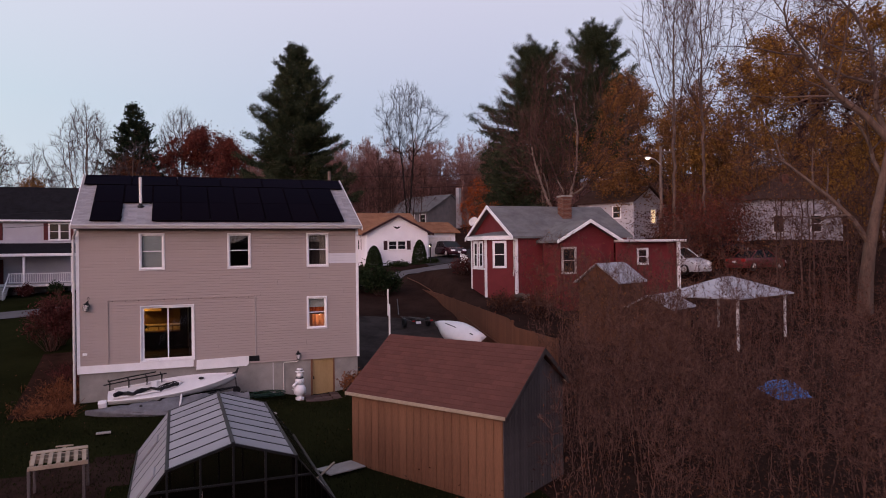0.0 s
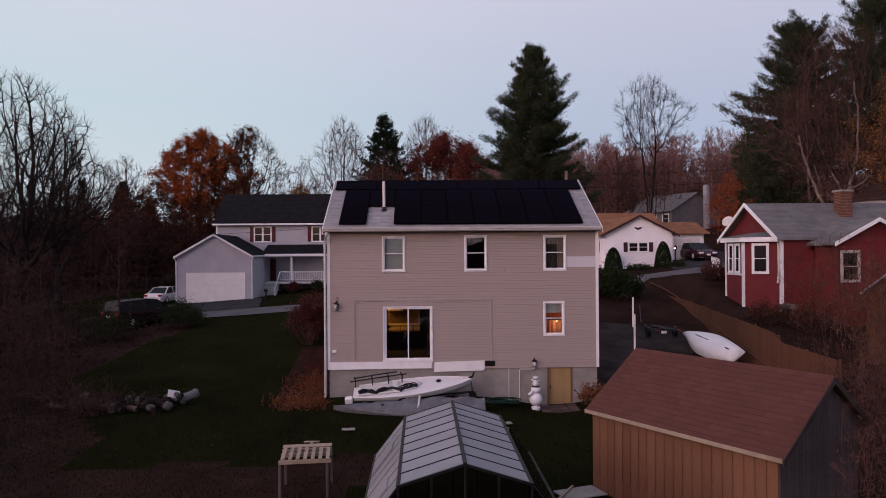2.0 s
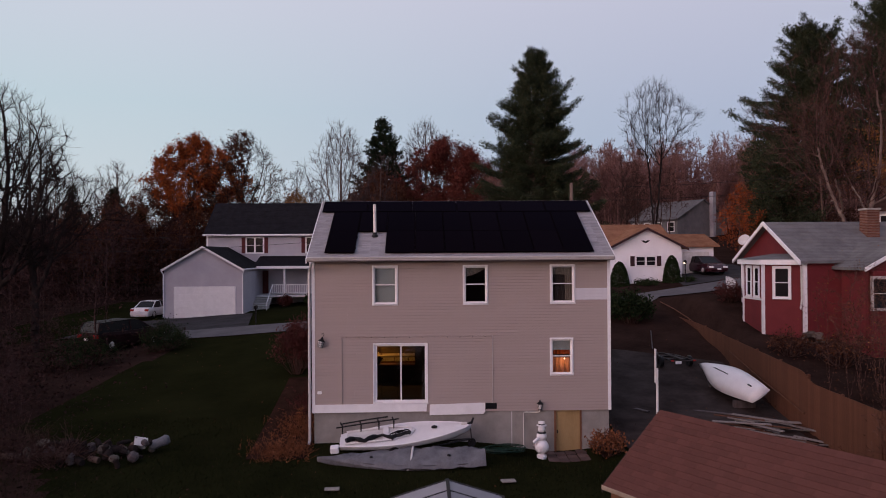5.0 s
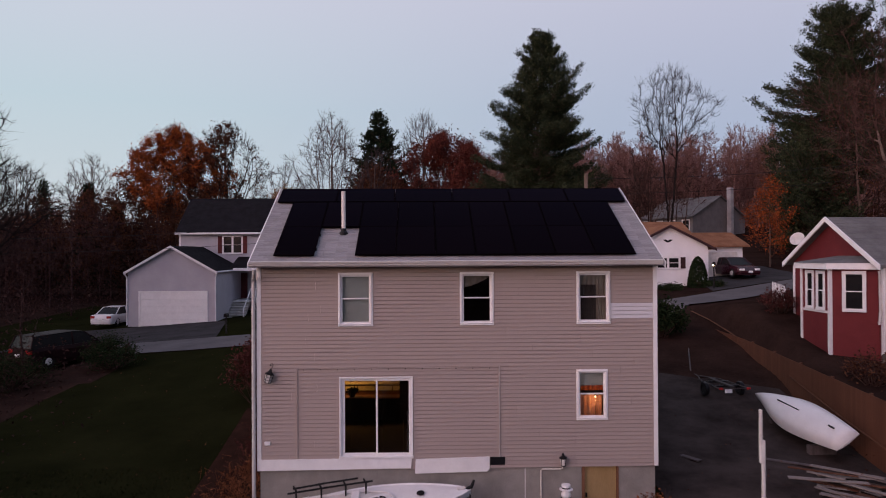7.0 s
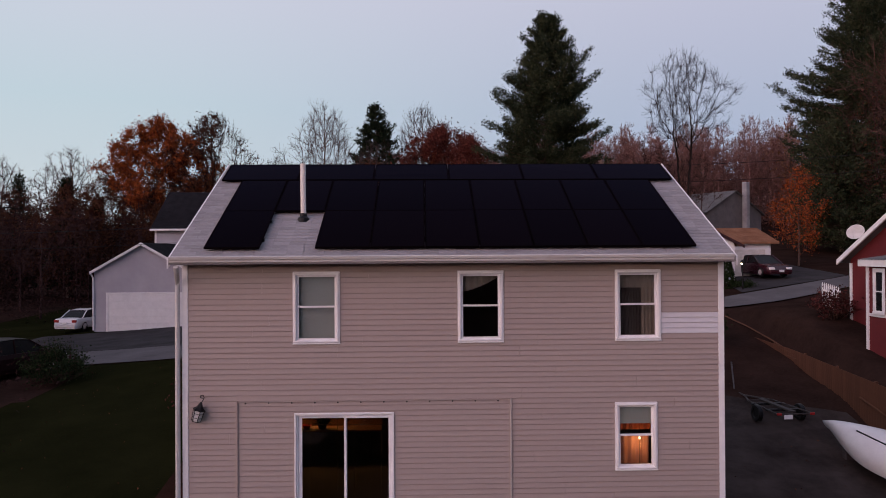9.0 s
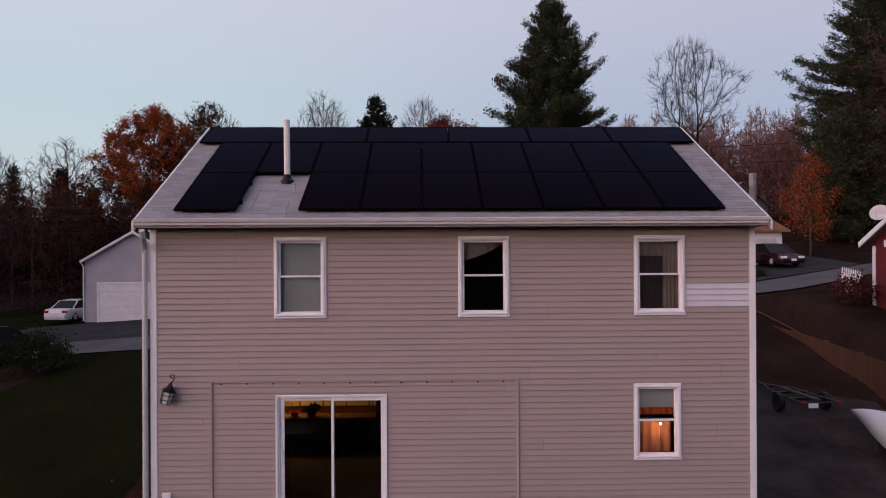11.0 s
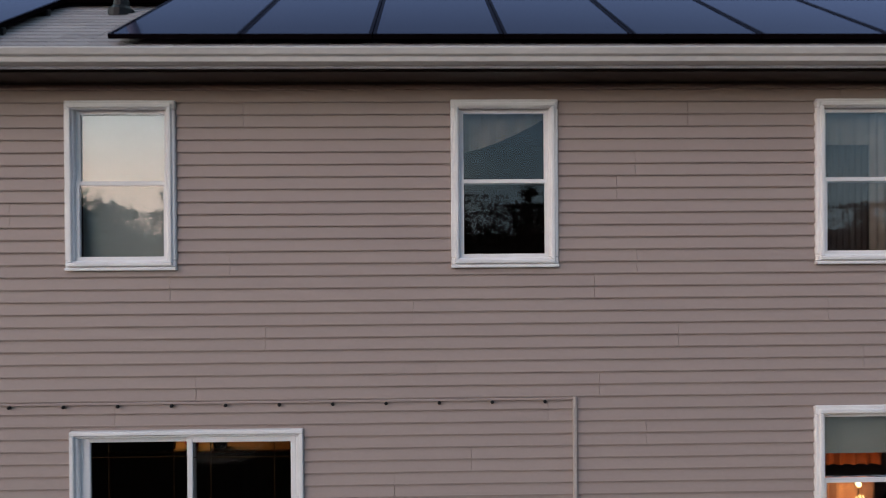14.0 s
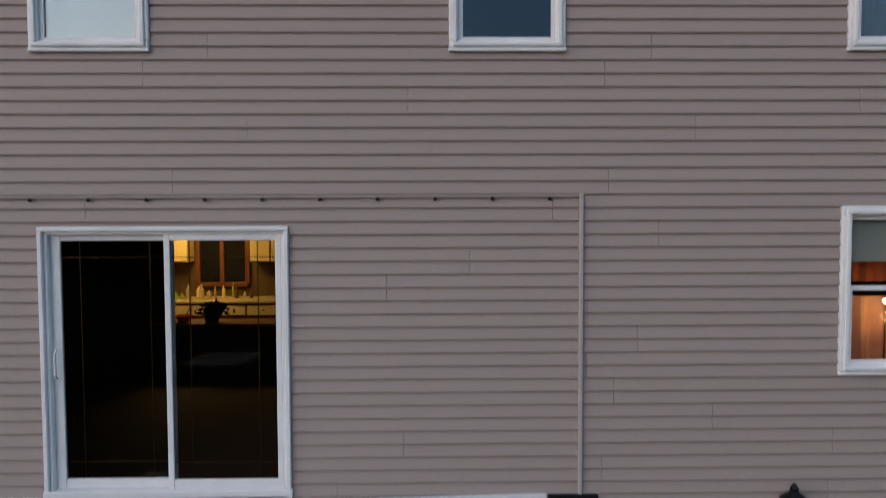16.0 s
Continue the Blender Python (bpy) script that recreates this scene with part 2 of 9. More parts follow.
DIRT = material("gravel_drive", (0.02112, 0.01628, 0.01496), (0.05984, 0.04752, 0.044), 1.0, 0.7, 50, 0.7, spec=0.0)
ROAD_MAT = material("street_asphalt", (0.085, 0.08, 0.083), (0.125, 0.118, 0.122), 1.0, 0.5, 80, 0.4, spec=0.0)
RED_PAINT = material("red_clapboard", (0.1, 0.013, 0.016), (0.138, 0.02, 0.023), 0.7, 1.0, 40, 0.15, spread=0.3)
GRAY_SIDING = material("lilac_gray_siding", (0.3534, 0.342, 0.3819), (0.4218, 0.4104, 0.4503), 0.6, 0.7, 40, 0.08, spread=0.2)
WHITE_SIDING = material("white_clapboard", (0.6912, 0.6804, 0.7128), (0.7992, 0.7884, 0.8208), 0.6, 0.7, 40, 0.08, spread=0.2)
MAROON = material("maroon_shutter", (0.07, 0.012, 0.014), (0.10, 0.02, 0.02), 0.6, 3, 40, 0.1)
DARK_SHUTTER = material("dark_shutter", (0.03, 0.014, 0.016), (0.05, 0.022, 0.024), 0.6, 3, 40, 0.1)
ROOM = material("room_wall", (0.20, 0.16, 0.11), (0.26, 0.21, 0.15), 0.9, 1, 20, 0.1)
# near-black walls: the rooms' lack of light is put into the colour
ROOM_UNLIT = material("unlit_room", (0.034, 0.025, 0.025), (0.054, 0.04, 0.039), 0.9, 1, 20, 0.1)
BLIND = material("roller_blind", (0.3529, 0.42, 0.3881), (0.4272, 0.5, 0.462), 0.8, 1.5, 30, 0.1)
CURTAIN = material("sheer_curtain", (0.20, 0.18, 0.14), (0.34, 0.31, 0.25), 0.9, 3, 40, 0.2)
BRICK = material("chimney_brick", (0.1, 0.042, 0.03), (0.17, 0.075, 0.054), 0.9, 3, 30, 0.4, spread=0.5)
STONE = material("field_stone", (0.07, 0.058, 0.048), (0.16, 0.135, 0.115), 0.9, 2, 20, 0.6, spread=0.8)
BARK = material("bark", (0.060, 0.039, 0.031), (0.135, 0.090, 0.072), 0.95, 3, 30, 0.8, stretch=(1, 1, 0.3))
BARK_DARK = material("bark_dark", (0.016, 0.012, 0.012), (0.034, 0.026, 0.024), 1.0, 3, 30, 0.8, stretch=(1, 1, 0.3), spec=0.0)
BARK_PALE = material("bark_pale", (0.1, 0.07, 0.058), (0.19, 0.14, 0.118), 0.95, 3, 30, 0.8, stretch=(1, 1, 0.3))
TWIG = material("twigs", (0.045, 0.026, 0.022), (0.1, 0.058, 0.05), 1.0, 1, 10, 0.0, island=0.5, spec=0.0)
TWIG_BRUSH = material("twigs_brush", (0.044, 0.023, 0.0185), (0.118, 0.064, 0.051), 1.0, 1, 10, 0.0, island=0.6, spec=0.0)
# distant twigs and brush, paled so that the colour carries the aerial haze
TWIG_FAR_HAZE = material("twigs_far_haze", (0.132, 0.06986, 0.0621), (0.2562, 0.1428, 0.1273), 1.0, 1, 10, 0.0, island=0.5, spec=0.0)
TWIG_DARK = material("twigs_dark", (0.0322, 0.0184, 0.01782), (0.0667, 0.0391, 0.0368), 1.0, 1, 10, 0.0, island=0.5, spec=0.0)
TWIG_GRAY = material("twigs_gray", (0.04, 0.03, 0.03), (0.078, 0.058, 0.058), 0.95, 1, 10, 0.0, island=0.4, spec=0.0)
NEEDLES = material("pine_needles", (0.019, 0.027, 0.017), (0.055, 0.066, 0.036), 0.8, 0.6, 10, 0.0, island=0.6, spec=0.0)
NEEDLES_DARK = material("spruce_needles", (0.008, 0.014, 0.009), (0.022, 0.032, 0.018), 0.8, 0.6, 10, 0.0, island=0.6, spec=0.0)
LEAF_ORANGE = material("oak_leaves_orange", (0.1298, 0.03068, 0.0118), (0.3304, 0.08496, 0.02596), 0.8, 0.5, 10, 0.0, island=0.8, spec=0.0)
LEAF_RED = material("maple_leaves_red", (0.06, 0.018, 0.014), (0.135, 0.04, 0.03), 0.8, 0.5, 10, 0.0, island=0.8, spec=0.0)
LEAF_GOLD = material("oak_leaves_gold", (0.1207, 0.05704, 0.01529), (0.2656, 0.138, 0.03496), 0.8, 0.5, 10, 0.0, island=0.8, spec=0.0)
LEAF_RUST = material("oak_leaves_rust", (0.103, 0.05152, 0.02128), (0.2296, 0.112, 0.04032), 0.8, 0.5, 10, 0.0, island=0.8, spec=0.0)
LEAF_BROWN = material("oak_leaves_brown", (0.042, 0.018, 0.012), (0.105, 0.045, 0.026), 0.8, 0.5, 10, 0.0, island=0.8, spec=0.0)
SHRUB = material("evergreen_shrub", (0.010, 0.018, 0.008), (0.028, 0.040, 0.018), 0.8, 0.8, 10, 0.0, island=0.6, spec=0.0)
SHRUB_RED = material("burning_bush", (0.042, 0.014, 0.013), (0.098, 0.032, 0.029), 0.8, 0.8, 10, 0.0, island=0.6, spec=0.0)
STRAW = material("dead_stems", (0.102, 0.0374, 0.018), (0.2295, 0.0918, 0.045), 0.9, 1.5, 12, 0.0, island=0.6, spec=0.0)
# brush leaves darkened in colour for the shade among the stems
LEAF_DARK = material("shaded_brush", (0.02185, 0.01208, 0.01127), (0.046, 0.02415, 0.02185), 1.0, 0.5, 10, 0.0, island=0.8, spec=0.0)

# ---------------------------------------------------------------- mesh helpers


class Geo:
    """Vertices and faces gathered before they become one mesh."""

    def __init__(self):
        self.v, self.f = [], []

    def add(self, verts, faces):
        k = len(self.v)
        self.v.extend(tuple(p) for p in verts)
        self.f.extend(tuple(i + k for i in face) for face in faces)
        return self

    def box(self, x0, y0, z0, x1, y1, z1, m=None):
        c = [(x, y, z) for z in (z0, z1) for x, y in ((x0, y0), (x1, y0), (x1, y1), (x0, y1))]
        if m is not None:
            c = [m @ Vector(p) for p in c]
        return self.add(c, [(0, 3, 2, 1), (4, 5, 6, 7), (0, 1, 5, 4), (1, 2, 6, 5), (2, 3, 7, 6), (3, 0, 4, 7)])

    def soft_box(self, x0, y0, z0, x1, y1, z1, b=0.01, m=None):
        """A box with chamfered edges."""
        lo, hi = (x0, y0, z0), (x1, y1, z1)
        verts, index = [], {}
        for sx in (0, 1):
            for sy in (0, 1):
                for sz in (0, 1):
                    s = (sx, sy, sz)
                    for axis in range(3):
                        p = [lo[a] + b if s[a] == 0 else hi[a] - b for a in range(3)]
                        p[axis] = lo[axis] if s[axis] == 0 else hi[axis]
                        index[s, axis] = len(verts)
                        verts.append(p)
        faces = []
        for axis in range(3):
            u, w = [a for a in range(3) if a != axis]
            for side in (0, 1):
                ring = []
                for du, dw in ((0, 0), (1, 0), (1, 1), (0, 1)):
                    s = [0, 0, 0]
                    s[axis], s[u], s[w] = side, du, dw
                    ring.append(index[tuple(s), axis])
                faces.append(ring)
            for du in (0, 1):
                for dw in (0, 1):
                    a, c = [0, 0, 0], [0, 0, 0]
                    a[u] = c[u] = du
                    a[w] = c[w] = dw
                    c[axis] = 1
                    a, c = tuple(a), tuple(c)
                    faces.append((index[a, u], index[c, u], index[c, w], index[a, w]))
        for s in [(i, j, k) for i in (0, 1) for j in (0, 1) for k in (0, 1)]:
            faces.append((index[s, 0], index[s, 1], index[s, 2]))
        if m is not None:
            verts = [m @ Vector(p) for p in verts]
        return self.add(verts, faces)

    def prism(self, outline, start, step):
        """An outline (points in space) pushed along step."""
        n = len(outline)
        a = [Vector(p) + Vector(start) for p in outline]
        b = [p + Vector(step) for p in a]
        return self.add(a + b, [tuple(range(n))[::-1], tuple(range(n, 2 * n))] + [(i, (i + 1) % n, n + (i + 1) % n, n + i) for i in range(n)])

    def tube(self, points, radii, sides=8, caps=True):
        pts = [Vector(p) for p in points]
        if not hasattr(radii, "__len__"):
            radii = [radii] * len(pts)
        rings = []
        for i, p in enumerate(pts):
            d = (pts[min(i + 1, len(pts) - 1)] - pts[max(i - 1, 0)]).normalized()
            u = d.cross(Vector((0, 0, 1)) if abs(d.z) < 0.9 else Vector((1, 0, 0))).normalized()
            w = d.cross(u)
            rings += [p + (u * math.cos(2 * math.pi * k / sides) + w * math.sin(2 * math.pi * k / sides)) * radii[i] for k in range(sides)]
        faces = [(i * sides + k, i * sides + (k + 1) % sides, (i + 1) * sides + (k + 1) % sides, (i + 1) * sides + k) for i in range(len(pts) - 1) for k in range(sides)]
        if caps:
            faces += [tuple(range(sides)), tuple(range((len(pts) - 1) * sides, len(pts) * sides))[::-1]]
        return self.add(rings, faces)

    def lathe(self, profile, centre, sides=20):
        """Radius and height pairs turned round a vertical line."""
        x, y, z = centre
        v = [(x + r * math.cos(2 * math.pi * k / sides), y + r * math.sin(2 * math.pi * k / sides), z + h) for r, h in profile for k in range(sides)]
        f = [(i * sides + k, i * sides + (k + 1) % sides, (i + 1) * sides + (k + 1) % sides, (i + 1) * sides + k) for i in range(len(profile) - 1) for k in range(sides)]
        f += [tuple(range(sides))[::-1], tuple(range((len(profile) - 1) * sides, len(profile) * sides))]
        return self.add(v, f)

    def loft(self, rings, caps=True, closed=True):
        n = len(rings[0])
        v = [p for ring in rings for p in ring]
        f = [(i * n + k, i * n + (k + 1) % n, (i + 1) * n + (k + 1) % n, (i + 1) * n + k) for i in range(len(rings) - 1) for k in range(n if closed else n - 1)]
        if caps:
            f += [tuple(range(n))[::-1], tuple(range((len(rings) - 1) * n, len(rings) * n))]
        return self.add(v, f)

    def mesh(self, name, smooth=False):
        me = bpy.data.meshes.new(name)
        me.from_pydata([tuple(p) for p in self.v], [], self.f)
        bm = bmesh.new()
        bm.from_mesh(me)
        bmesh.ops.recalc_face_normals(bm, faces=bm.faces)
        bm.to_mesh(me)
        bm.free()
        if smooth:
            me.shade_smooth()
        return me


def part(name, geo, mat, parent=None, label="", smooth=False, kind=""):
    """Links a Geo, or a finished mesh, as one object under a thing or under a part."""
    me = geo.mesh(name, smooth) if isinstance(geo, Geo) else geo
    if not me.materials:
        me.materials.append(mat)
    ob = new(name, me)
    ob.parent = parent
    return tagged(ob, label=label, kind=kind)


def thing(name, label, category, group="", kind="", at=None):
    ob = new(name)
    ob.empty_display_size = 0.2
    if at is not None:
        ob.matrix_world = at
    return tagged(ob, label, category, group, kind)


def step(a, b, x):
    t = min(1.0, max(0.0, (x - a) / (b - a)))
    return t * t * (3 - 2 * t)


# ---------------------------------------------------------------- ground


def fence_x(y):
    return 17.35 + 0.1 * (max(-6.0, min(y, 13.0)) - 1.0)


def ground_z(x, y):
    z = 0.22 + 0.045 * max(-34.0, min(y, 0.0)) + 0.064 * max(0.0, min(y, 20.0))
    z += step(0, 20, y) * 0.067 * (max(-25.0, min(x, 50.0)) + 10)
    z += (0.03 + 0.05 * step(-5, 20, x)) * max(0.0, min(y, 130.0) - 20)
    z -= 0.46 * math.exp(-(((x - 8.4) / 1.9) ** 2) - ((y + 0.6) / 1.8) ** 2)
    far = math.hypot(x, y - 20)
    z += (4 + (4 + 5 * step(-30, -110, x) + 10 * step(0, 40, x)) * step(0, 60, y) + 5 * noise.noise((x * 0.008, y * 0.008, 3))) * step(110, 240, far) + 0.02 * max(0.0, far - 240)
    fx = fence_x(y)
    z += 1.35 * step(fx + 0.05, fx + 0.6, x) * step(-14, -2, y) * (1 - step(14, 24, y))
    z += 0.03 * noise.noise((x * 0.4, y * 0.4, 0))
    return z


def axis_steps(lo, hi, fine, far):
    """Grid lines: even between lo and hi, then wider and wider up to far."""
    out = list(np.arange(lo, hi + fine / 2, fine))
    d, p = fine, hi
    while p < far:
        d *= 1.3
        p += d
        out.append(p)
    d, p = fine, lo
    while p > -far:
        d *= 1.3
        p -= d
        out.insert(0, p)
    return out


def build_ground():
    xs, ys = axis_steps(-32, 44, 0.5, 1500), axis_steps(-36, 44, 0.5, 1500)
    v = [(x, y, ground_z(x, y)) for y in ys for x in xs]
    n = len(xs)
    f = [(j * n + i, j * n + i + 1, (j + 1) * n + i + 1, (j + 1) * n + i) for j in range(len(ys) - 1) for i in range(n - 1)]
    me = bpy.data.meshes.new("ground")
    me.from_pydata(v, [], f)
    me.shade_smooth()
    me.materials.append(GRASS)
    me.materials.append(LITTER)
    for p in me.polygons:
        x, y, _ = p.center
        wob = 1.5 * noise.noise((x * 0.3, y * 0.3, 7))
        edge = -11.5 + 5 * step(4, -6, y) if y > -30 else -6.5
        lawn = edge + wob * 0.5 < x < 11.5 and (-7.2 + wob * 0.6 < y < 20.5 or -17 < y < 0 and x > 1.5 + wob) or -30 < x < 9 and 25 < y < 55
        p.material_index = 0 if lawn else 1
    ob = part("ground", me, GRASS)
    tagged(ob, "dark green autumn lawn sloping up to the street", "ground", kind="structure")


def draped(name, outline, mat, lift, label, category, n=24):
    """A four-cornered patch that follows the ground."""
    a, b, c, d = [Vector(p) for p in outline]
    g = Geo()
    v = []
    for j in range(n + 1):
        for i in range(n + 1):
            s, t = i / n, j / n
            p = (a * (1 - s) + b * s) * (1 - t) + (d * (1 - s) + c * s) * t
            v.append((p.x, p.y, ground_z(p.x, p.y) + lift))
    g.add(v, [(j * (n + 1) + i, j * (n + 1) + i + 1, (j + 1) * (n + 1) + i + 1, (j + 1) * (n + 1) + i) for j in range(n) for i in range(n)])
    return tagged(part(name, g, mat, smooth=True), label, category, kind="structure")


build_ground()
draped("road", ((-15.2, 20.5), (16, 20.5), (16, 25.5), (-20, 25.0)), ROAD_MAT, 0.05, "pale gray asphalt street in front of the houses", "road", 60)
draped("road_bend", ((8, 15.6), (36, 29.6), (36, 32.0), (8, 20.0)), ROAD_MAT, 0.07, "pale gray asphalt street climbing past the white house", "road", 40)
draped("garage_apron", ((-22, 25.1), (-8.6, 25.1), (-10.4, 34.1), (-21, 34.1)), ASPHALT, 0.06, "dark asphalt driveway apron before the garage", "driveway")
draped("neighbour_drive", ((22.8, 26.6), (31, 29.9), (31, 37.0), (24.6, 37.0)), ASPHALT, 0.09, "dark asphalt driveway beside the white house", "driveway")
draped("garden_bed", ((-2.1, -1.6), (-0.2, -1.6), (-0.2, 8.6), (-2.6, 8.6)), MULCH, 0.04, "reddish brown mulch bed along the house wall", "garden bed")
draped("gravel_drive", ((10.6, -3.5), (17.2, -3.5), (17.8, 8.5), (10.5, 12.5)), DIRT, 0.045, "dark gravel and dirt driveway beside the tan house", "driveway", 40)

# ---------------------------------------------------------------- tan house
HX0, HX1, HD = -0.19, 10.17, 7.32
RIDGE_Y, RIDGE_Z, SLOPE = 3.66, 8.87, 0.548
COURSE, PHASE = 0.1018, 4.915
SIDE_Z0, SIDE_Z1 = 1.27, 6.55


def roof_z(y):
    return RIDGE_Z - SLOPE * abs(y - RIDGE_Y)


def cut_runs(lo, hi, holes):
    """What is left of a run from lo to hi once the holes are taken out."""
    runs = [(lo, hi)]
    for a, b in holes:
        runs = [r for s, e in runs for r in ((s, min(e, a)), (max(s, b), e)) if r[1] - r[0] > 0.02]
    return runs


def wall_with_holes(name, x0, x1, z0, z1, y0, y1, holes, mat, parent):
    """A wall along x, with openings that go through it."""
    g = Geo()
    xs = sorted({x0, x1, *[h[0] for h in holes], *[h[1] for h in holes]})
    for a, b in zip(xs, xs[1:]):
        mid = (a + b) / 2
        for s, e in cut_runs(z0, z1, [(h[2], h[3]) for h in holes if h[0] < mid < h[1]]):
            g.box(a, y0, s, b, y1, e)
    return part(name, g, mat, parent)


def clapboards(parent, x0, x1, z0, z1, y, holes, course, phase, mat, rng, joint=3.6, special=None, proud=0.021):
    """Lapped boards along x that face -y; each run of a course is a piece of its own."""
    k0, k1 = math.floor((z0 - phase) / course), math.ceil((z1 - phase) / course)
    cache = {}
    joints = []
    for k in range(k0, k1):
        a, b = max(z0, phase + k * course), min(z1, phase + (k + 1) * course)
        if b - a < 0.01:
            continue
        if k % 2 == 0 or not joints:
            joints, p = [], x0 + rng.uniform(0.5, joint)
            while p < x1 - 0.5:
                joints.append(p)
                p += joint + rng.uniform(-0.3, 0.3)
        for s, e in cut_runs(x0, x1, [(h[0], h[1]) for h in holes if h[2] < a + 0.06 and h[3] > b - 0.06]):
            cuts = [s] + [j for j in joints if s + 0.2 < j < e - 0.2] + [e]
            for u, w in zip(cuts, cuts[1:]):
                key = (round(w - u, 3), round(b - a, 4))
                if key not in cache:
                    g = Geo()
                    h = b - a
                    outline = [(0, 0, 0), (0, -proud, 0), (0, -proud - 0.002, 0.008), (0, -proud * 0.9, h * 0.3), (0, -0.004, h), (0, 0, h)]
                    g.prism(outline, (0.0015, 0, 0), (w - u - 0.003, 0, 0))
                    cache[key] = g.mesh("siding_board")
                m = mat
                ob = part("siding_board", cache[key], m, parent)
                ob.location = (u, y, a)
                if special and special(u, w, a, b):
                    ob.data = ob.data.copy()
                    ob.data.materials.clear()
                    ob.data.materials.append(SIDING_LIGHT)


def double_hung(parent, x0, x1, z0, z1, y, trim=0.075, frame_mat=None, split=0.49):
    """A two-sash window in a wall that faces -y, with trim, sashes, rails, sill and panes."""
    fm = frame_mat or WHITE
    w = part("window", Geo().soft_box(x0 - 0.004, y - 0.048, z0 - 0.006, x1 + 0.004, y + 0.02, z0 + 0.02, 0.005), fm, parent)
    g = Geo()
    g.soft_box(x0, y - 0.04, z1 - trim, x1, y + 0.03, z1, 0.008)
    g.soft_box(x0, y - 0.04, z0 + 0.02, x1, y + 0.03, z0 + trim, 0.008)
    g.soft_box(x0, y - 0.04, z0 + trim, x0 + trim, y + 0.03, z1 - trim, 0.008)
    g.soft_box(x1 - trim, y - 0.04, z0 + trim, x1, y + 0.03, z1 - trim, 0.008)
    for lo_x, hi_x, lo_z, hi_z in ((x0 + 0.028, x1 - 0.028, z1 - 0.062, z1 - 0.028), (x0 + 0.028, x1 - 0.028, z0 + 0.03, z0 + 0.062), (x0 + 0.028, x0 + 0.062, z0 + 0.062, z1 - 0.062), (x1 - 0.062, x1 - 0.028, z0 + 0.062, z1 - 0.062)):
        g.soft_box(lo_x, y - 0.058, lo_z, hi_x, y - 0.036, hi_z, 0.006)
    part("window_frame", g, fm, w)
    zm = z0 + (z1 - z0) * (1 - split)
    a, b = x0 + trim, x1 - trim
    for lo, hi, depth in ((z0 + trim, zm + 0.02, 0.012), (zm - 0.02, z1 - trim, 0.035)):
        s = Geo()
        r = 0.032
        s.box(a, y + depth - 0.02, lo, a + r, y + depth + 0.015, hi)
        s.box(b - r, y + depth - 0.02, lo, b, y + depth + 0.015, hi)
        s.box(a + r, y + depth - 0.02, lo, b - r, y + depth + 0.015, lo + r)
        s.box(a + r, y + depth - 0.02, hi - r, b - r, y + depth + 0.015, hi)
        part("sash", s, fm, w)
        p = part("pane", Geo().box(a + r, y + depth - 0.004, lo + r, b - r, y + depth, hi - r), GLASS, w)
        p.visible_shadow = False
    return w


def room_box(name, x0, x1, y0, y1, z0, z1, mat, parent, closed=True):
    """The inside of a room: floor, ceiling and three walls as thin slabs, open to the facade."""
    g = Geo()
    t = 0.05
    g.box(x0, y0, z0 - t, x1, y1, z0)
    g.box(x0, y0, z1, x1, y1, z1 + t)
    g.box(x0 - t, y0, z0, x0, y1, z1)
    g.box(x1, y0, z0, x1 + t, y1, z1)
    if closed:
        g.box(x0, y1, z0, x1, y1 + t, z1)
    return part(name, g, mat, parent)


WINDOWS = ((1.88, 2.775, 4.976, 6.356), (5.022, 5.907, 4.978, 6.357), (8.064, 8.953, 4.985, 6.358), (8.048, 8.871, 2.49, 3.80))
DOOR = (1.90, 3.794, 1.57, 3.66)


